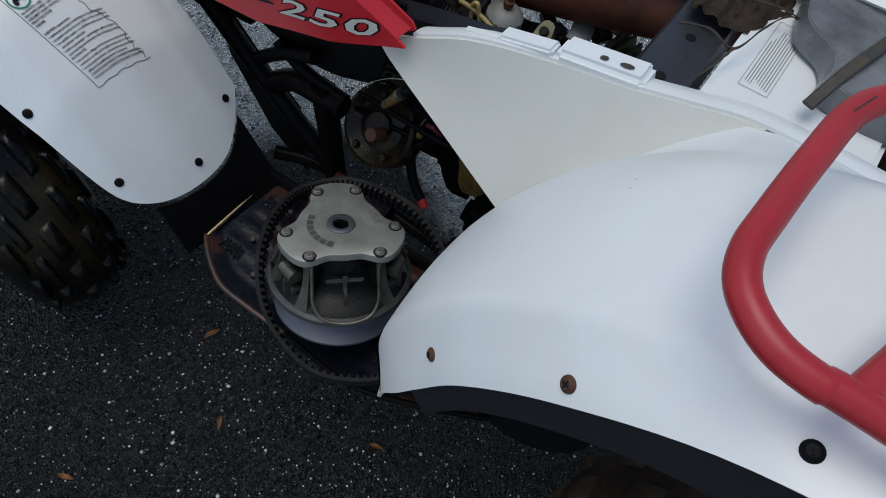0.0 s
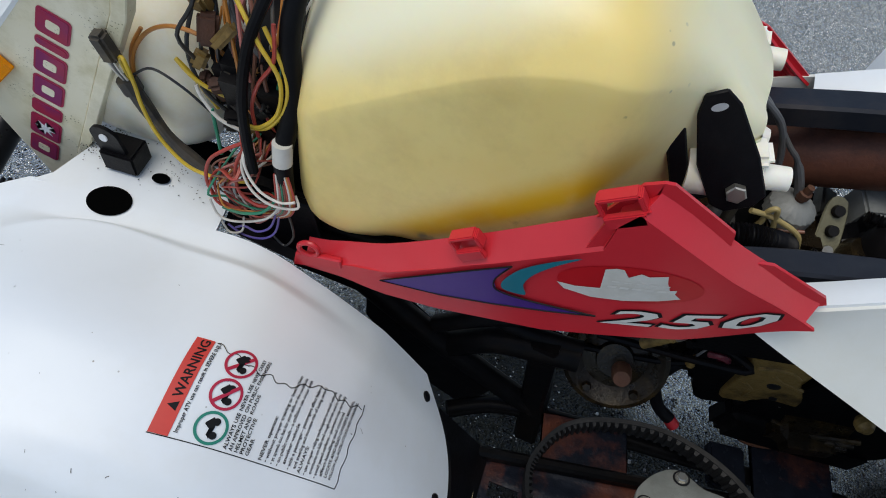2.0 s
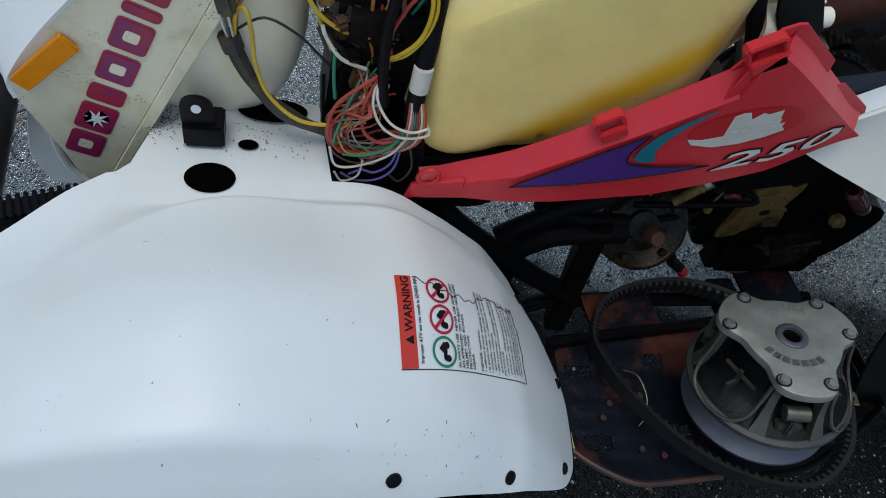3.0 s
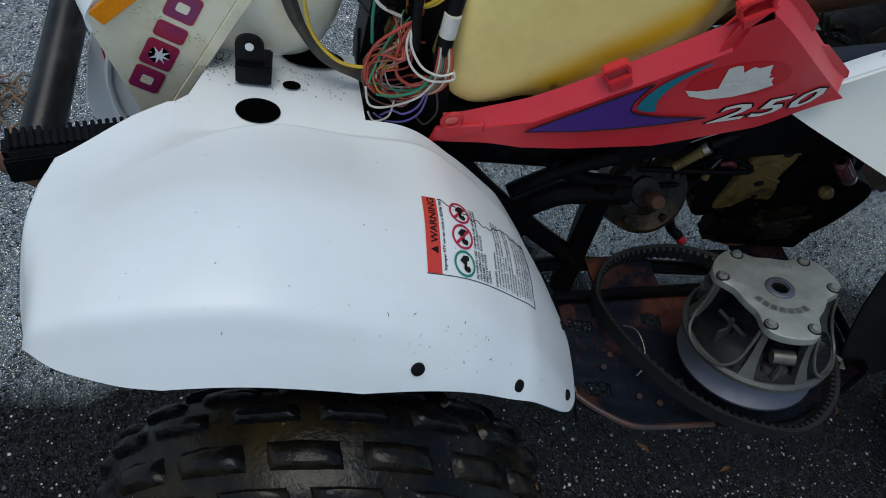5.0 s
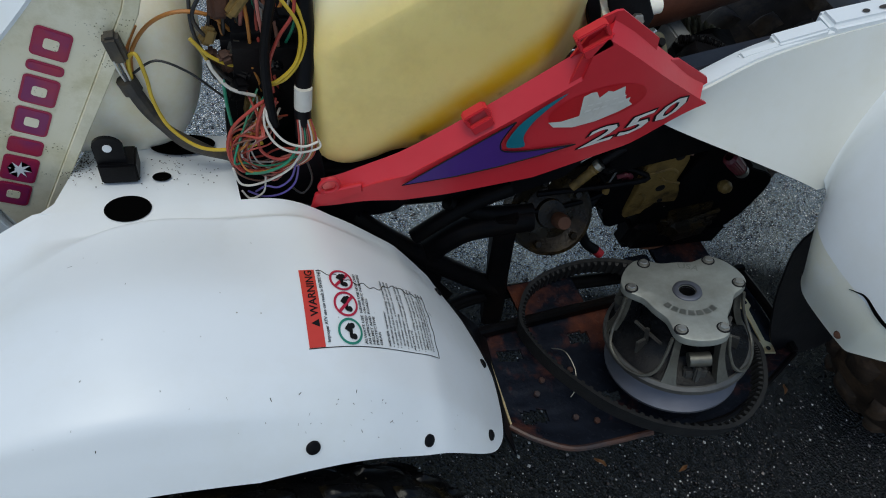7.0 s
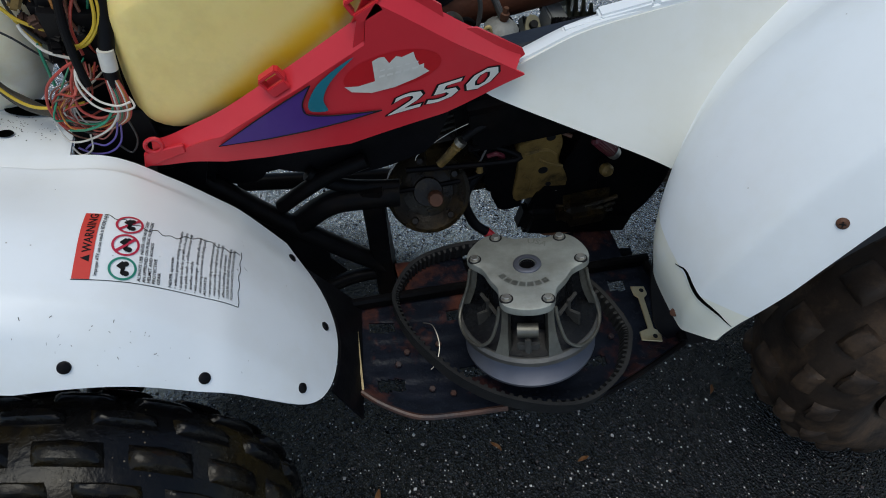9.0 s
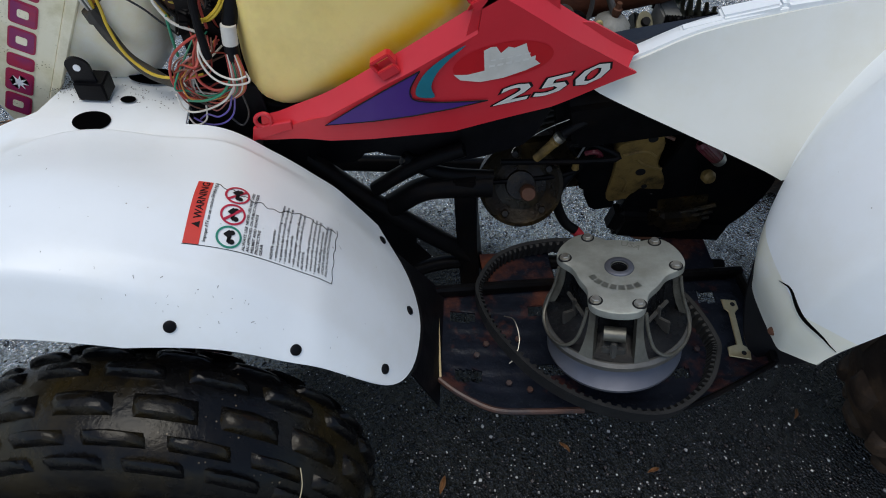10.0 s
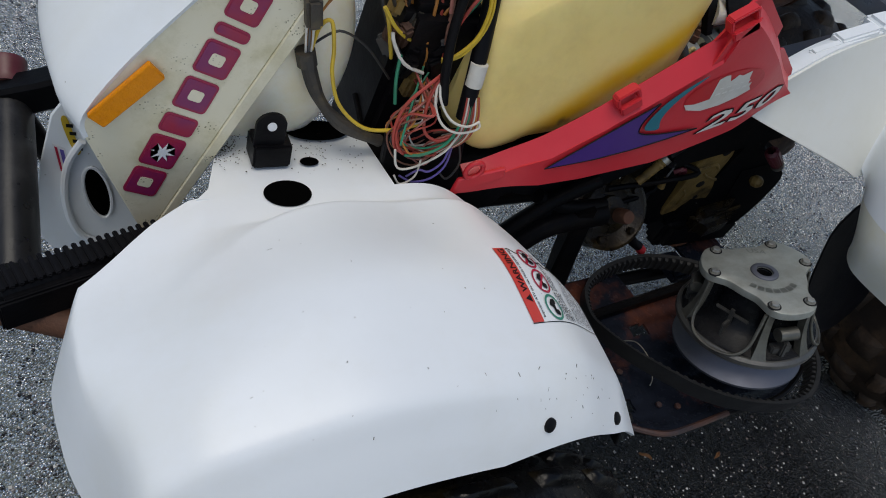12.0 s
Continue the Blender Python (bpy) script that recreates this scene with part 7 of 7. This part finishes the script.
def build_belt():
    belt = thing("drive_belt", "black toothed rubber drive belt lying round the clutch", "belt")
    n = 224
    way = [(0.297, 0.105), (0.292, 0.068), (0.259, 0.016), (0.19, -0.021), (0.10, -0.007), (0.028, 0.041), (-0.024, 0.113), (-0.044, 0.183), (-0.038, 0.226), (-0.004, 0.275), (0.056, 0.298), (0.138, 0.299), (0.218, 0.258), (0.274, 0.18)]
    loop = through_points([(x, y, 0) for x, y in way], 16, True)

    def at(t, inward, h):
        k = t / (2 * math.pi) * n
        i = int(k) % n
        p = loop[i].lerp(loop[(i + 1) % n], k - int(k))
        d = (loop[(i + 3) % n] - loop[i - 2]).normalized()
        x, y = p.x + d.y * inward, p.y - d.x * inward
        # it lies on the rim in front and sags onto the inner plates behind
        base = 0.297 - 0.038 * step(0.06, 0.27, y) * (1 - 0.5 * step(0.1, 0.28, x)) - 0.012 * step(0.12, -0.03, x)
        lean = 0.10 * (h - 0.015)
        return x - d.y * lean, y + d.x * lean, base + h
    prof = [(0.0, 0.0), (0.0, 0.030), (0.0055, 0.0285), (0.0065, 0.015), (0.0055, 0.0015), (0.0, 0.0)]
    v = [at(2 * math.pi * i / n, *p) for i in range(n) for p in prof[:-1]]
    k = len(prof) - 1
    f = [(i * k + j, i * k + (j + 1) % k, ((i + 1) % n) * k + (j + 1) % k, ((i + 1) % n) * k + j) for i in range(n) for j in range(k)]
    part("belt_band", (v, f), BELT, belt, angle=40)
    teeth = []
    for i in range(96):
        t0, dt = 2 * math.pi * i / 96, 0.019
        base = [at(t0 + s * dt, 0.005, h) for s in (-1, 1) for h in (0.0025, 0.0275)]
        tip = [at(t0 + s * dt * 0.55, 0.0105, h) for s in (-1, 1) for h in (0.005, 0.025)]
        teeth.append((base + tip, [(4, 5, 7, 6), (0, 1, 5, 4), (3, 2, 6, 7), (2, 0, 4, 6), (1, 3, 7, 5)]))
    part("belt_teeth", joined(*teeth), BELT, belt, flat=True)


build_belt()


def build_loose_bits():
    m = pose(0.372, 0.156, 0.2585, 0, 0, -4)
    out = [(-0.022, -0.052), (0.012, -0.055), (0.014, -0.036), (0.004, -0.030), (0.004, 0.030), (0.012, 0.038), (0.010, 0.054), (-0.014, 0.054), (-0.012, 0.036), (-0.006, 0.030), (-0.006, -0.030), (-0.022, -0.036)]
    br = part("zinc_bracket", moved(plate(out, 0.003, None, 0.0008), m), BRASS, None)
    tagged(br, "yellow zinc-plated steel bracket lying in the footwell tray", "bracket")
    for a, b in ((0.003, 0.045), (0.002, -0.045)):
        part("bracket_hole", moved(lathe([(0.0, 0.0006), (0.0038, 0.0006), (0.004, 0)], 14), m @ Matrix.Translation((a, b, 0.0002))), INK_AND_HOLE, br)
    # clump of old mud and twigs on the rear deck
    rng = random.Random(6)
    noise.seed_set(3)

    def clump(u, w):
        a, r = 2 * math.pi * u, w
        k = 1 + 0.28 * noise.noise(Vector((math.cos(a) * 1.7, math.sin(a) * 1.7, 4.0)))
        x, y = 0.375 + 0.052 * r * k * math.cos(a), 0.495 + 0.075 * r * k * math.sin(a)
        return x, y, 0.764 + 0.036 * (1 - r * r) + (0.016 * noise.noise(Vector((x * 55, y * 55, 0))) + 0.008 * noise.noise(Vector((x * 160, y * 160, 5)))) * (1 - r * 0.3)
    mud = tagged(part("mud_clump", sheet(clump, span(0, 1, 80), span(0.02, 1, 26)), MUD), "crumbly brown clump of dried mud on the rear frame", "mud")
    for i in range(30):
        a, r = rng.uniform(0, 6.28), rng.uniform(0.1, 1.05)
        c = Vector(clump(a / (2 * math.pi), min(r, 1.0)))
        size = rng.uniform(0.0012, 0.0045)
        part("mud_crumb", lathe([(0.0, size), (size * 0.7, size * 0.7), (size, 0.0), (size * 0.8, -size * 0.5)], 7, pose(c.x, c.y, c.z, rng.uniform(-30, 30), rng.uniform(-30, 30), rng.uniform(0, 90)), lambda t, q, z: 1 + 0.25 * math.sin(t * 2 + i)), MUD, mud, flat=True)
    twig = thing("twig", "thin dark forked twig lying across the rear deck", "twig")
    for pts in ([(0.347, 0.366, 0.785), (0.375, 0.369, 0.793), (0.405, 0.367, 0.789), (0.417, 0.408, 0.794), (0.428, 0.447, 0.790), (0.443, 0.457, 0.788), (0.47, 0.46, 0.782)],
                [(0.392, 0.443, 0.792), (0.42, 0.45, 0.794), (0.445, 0.457, 0.789)], [(0.405, 0.367, 0.789), (0.398, 0.338, 0.782), (0.388, 0.312, 0.772)]):
        part("twig_shoot", tube(pts, lambda t: 0.0014 - 0.0006 * t + 0.0003 * math.sin(t * 40), 6, n=12), TWIG, twig)
    # leaf litter on the asphalt
    for x, y, s, a in ((0.291, 0.017, 0.012, 20), (-0.08, -0.011, 0.016, 75), (0.138, 0.057, 0.012, 130), (0.589, 0.127, 0.012, 60), (-0.079, -0.335, 0.014, 200), (0.05, -0.12, 0.012, 300)):
        def blade(u, w):
            half = 0.28 * math.sin(math.pi * min(max(u, 0.02), 0.98)) ** 0.8
            return s * (2 * u - 1), s * half * w, 0.003 + 0.004 * w * w + 0.003 * math.sin(u * 5)
        leaf = part("dry_leaf", moved(sheet(blade, span(0, 1, 8), span(-1, 1, 4), 0.0004), pose(x, y, 0.001, 0, 0, a)), LEAF, None)
        tagged(leaf, "small dry brown leaf fragment on the asphalt", "leaf", group="leaf litter")
    straw = part("straw", tube([(-0.285, -0.172, 0.395), (-0.268, -0.165, 0.40), (-0.262, -0.150, 0.415), (-0.264, -0.135, 0.43)], 0.0006, 6), STRAW)
    tagged(straw, "thin pale straw stuck on the front tyre", "straw")
    dead = thing("leaf_heap", "small heap of dry brown leaves and needles on the asphalt", "leaves")
    for i in range(26):
        x, y = -1.03 + rng.gauss(0, 0.05), 0.78 + rng.gauss(0, 0.035)
        a = rng.uniform(0, 6.28)
        part("needle", tube([(x, y, 0.004), (x + 0.03 * math.cos(a), y + 0.03 * math.sin(a), rng.uniform(0.008, 0.02)), (x + 0.055 * math.cos(a + 0.2), y + 0.055 * math.sin(a + 0.2), 0.004)], 0.0018, 5, n=2), rng.choice((LEAF, TWIG)), dead)


build_loose_bits()


def build_dirt():
    rng = random.Random(14)
    v, f = [], []
    for i in range(620):
        if i % 5:
            x, y, z = rng.gauss(-0.596, 0.014), rng.gauss(0.306, 0.012), DECK + 0.001
        else:
            x, y, z = rng.gauss(-0.50, 0.04), rng.gauss(0.29, 0.018), DECK + 0.001
        if not (-0.61 < x < -0.44 and 0.25 < y < 0.335):
            continue
        r, k, a0 = rng.uniform(0.0003, 0.0012), len(v), rng.uniform(0, 6)
        v += [(x + r * math.cos(a0 + 2.09 * j), y + r * math.sin(a0 + 2.09 * j), z) for j in range(3)] + [(x, y, z + r * 0.7)]
        f += [(k + j, k + (j + 1) % 3, k + 3) for j in range(3)]
    tagged(part("deck_dirt", (v, f), MUD, flat=True), "crumbs of dark moss and dirt on the white deck", "dirt", kind="stuff")


build_dirt()
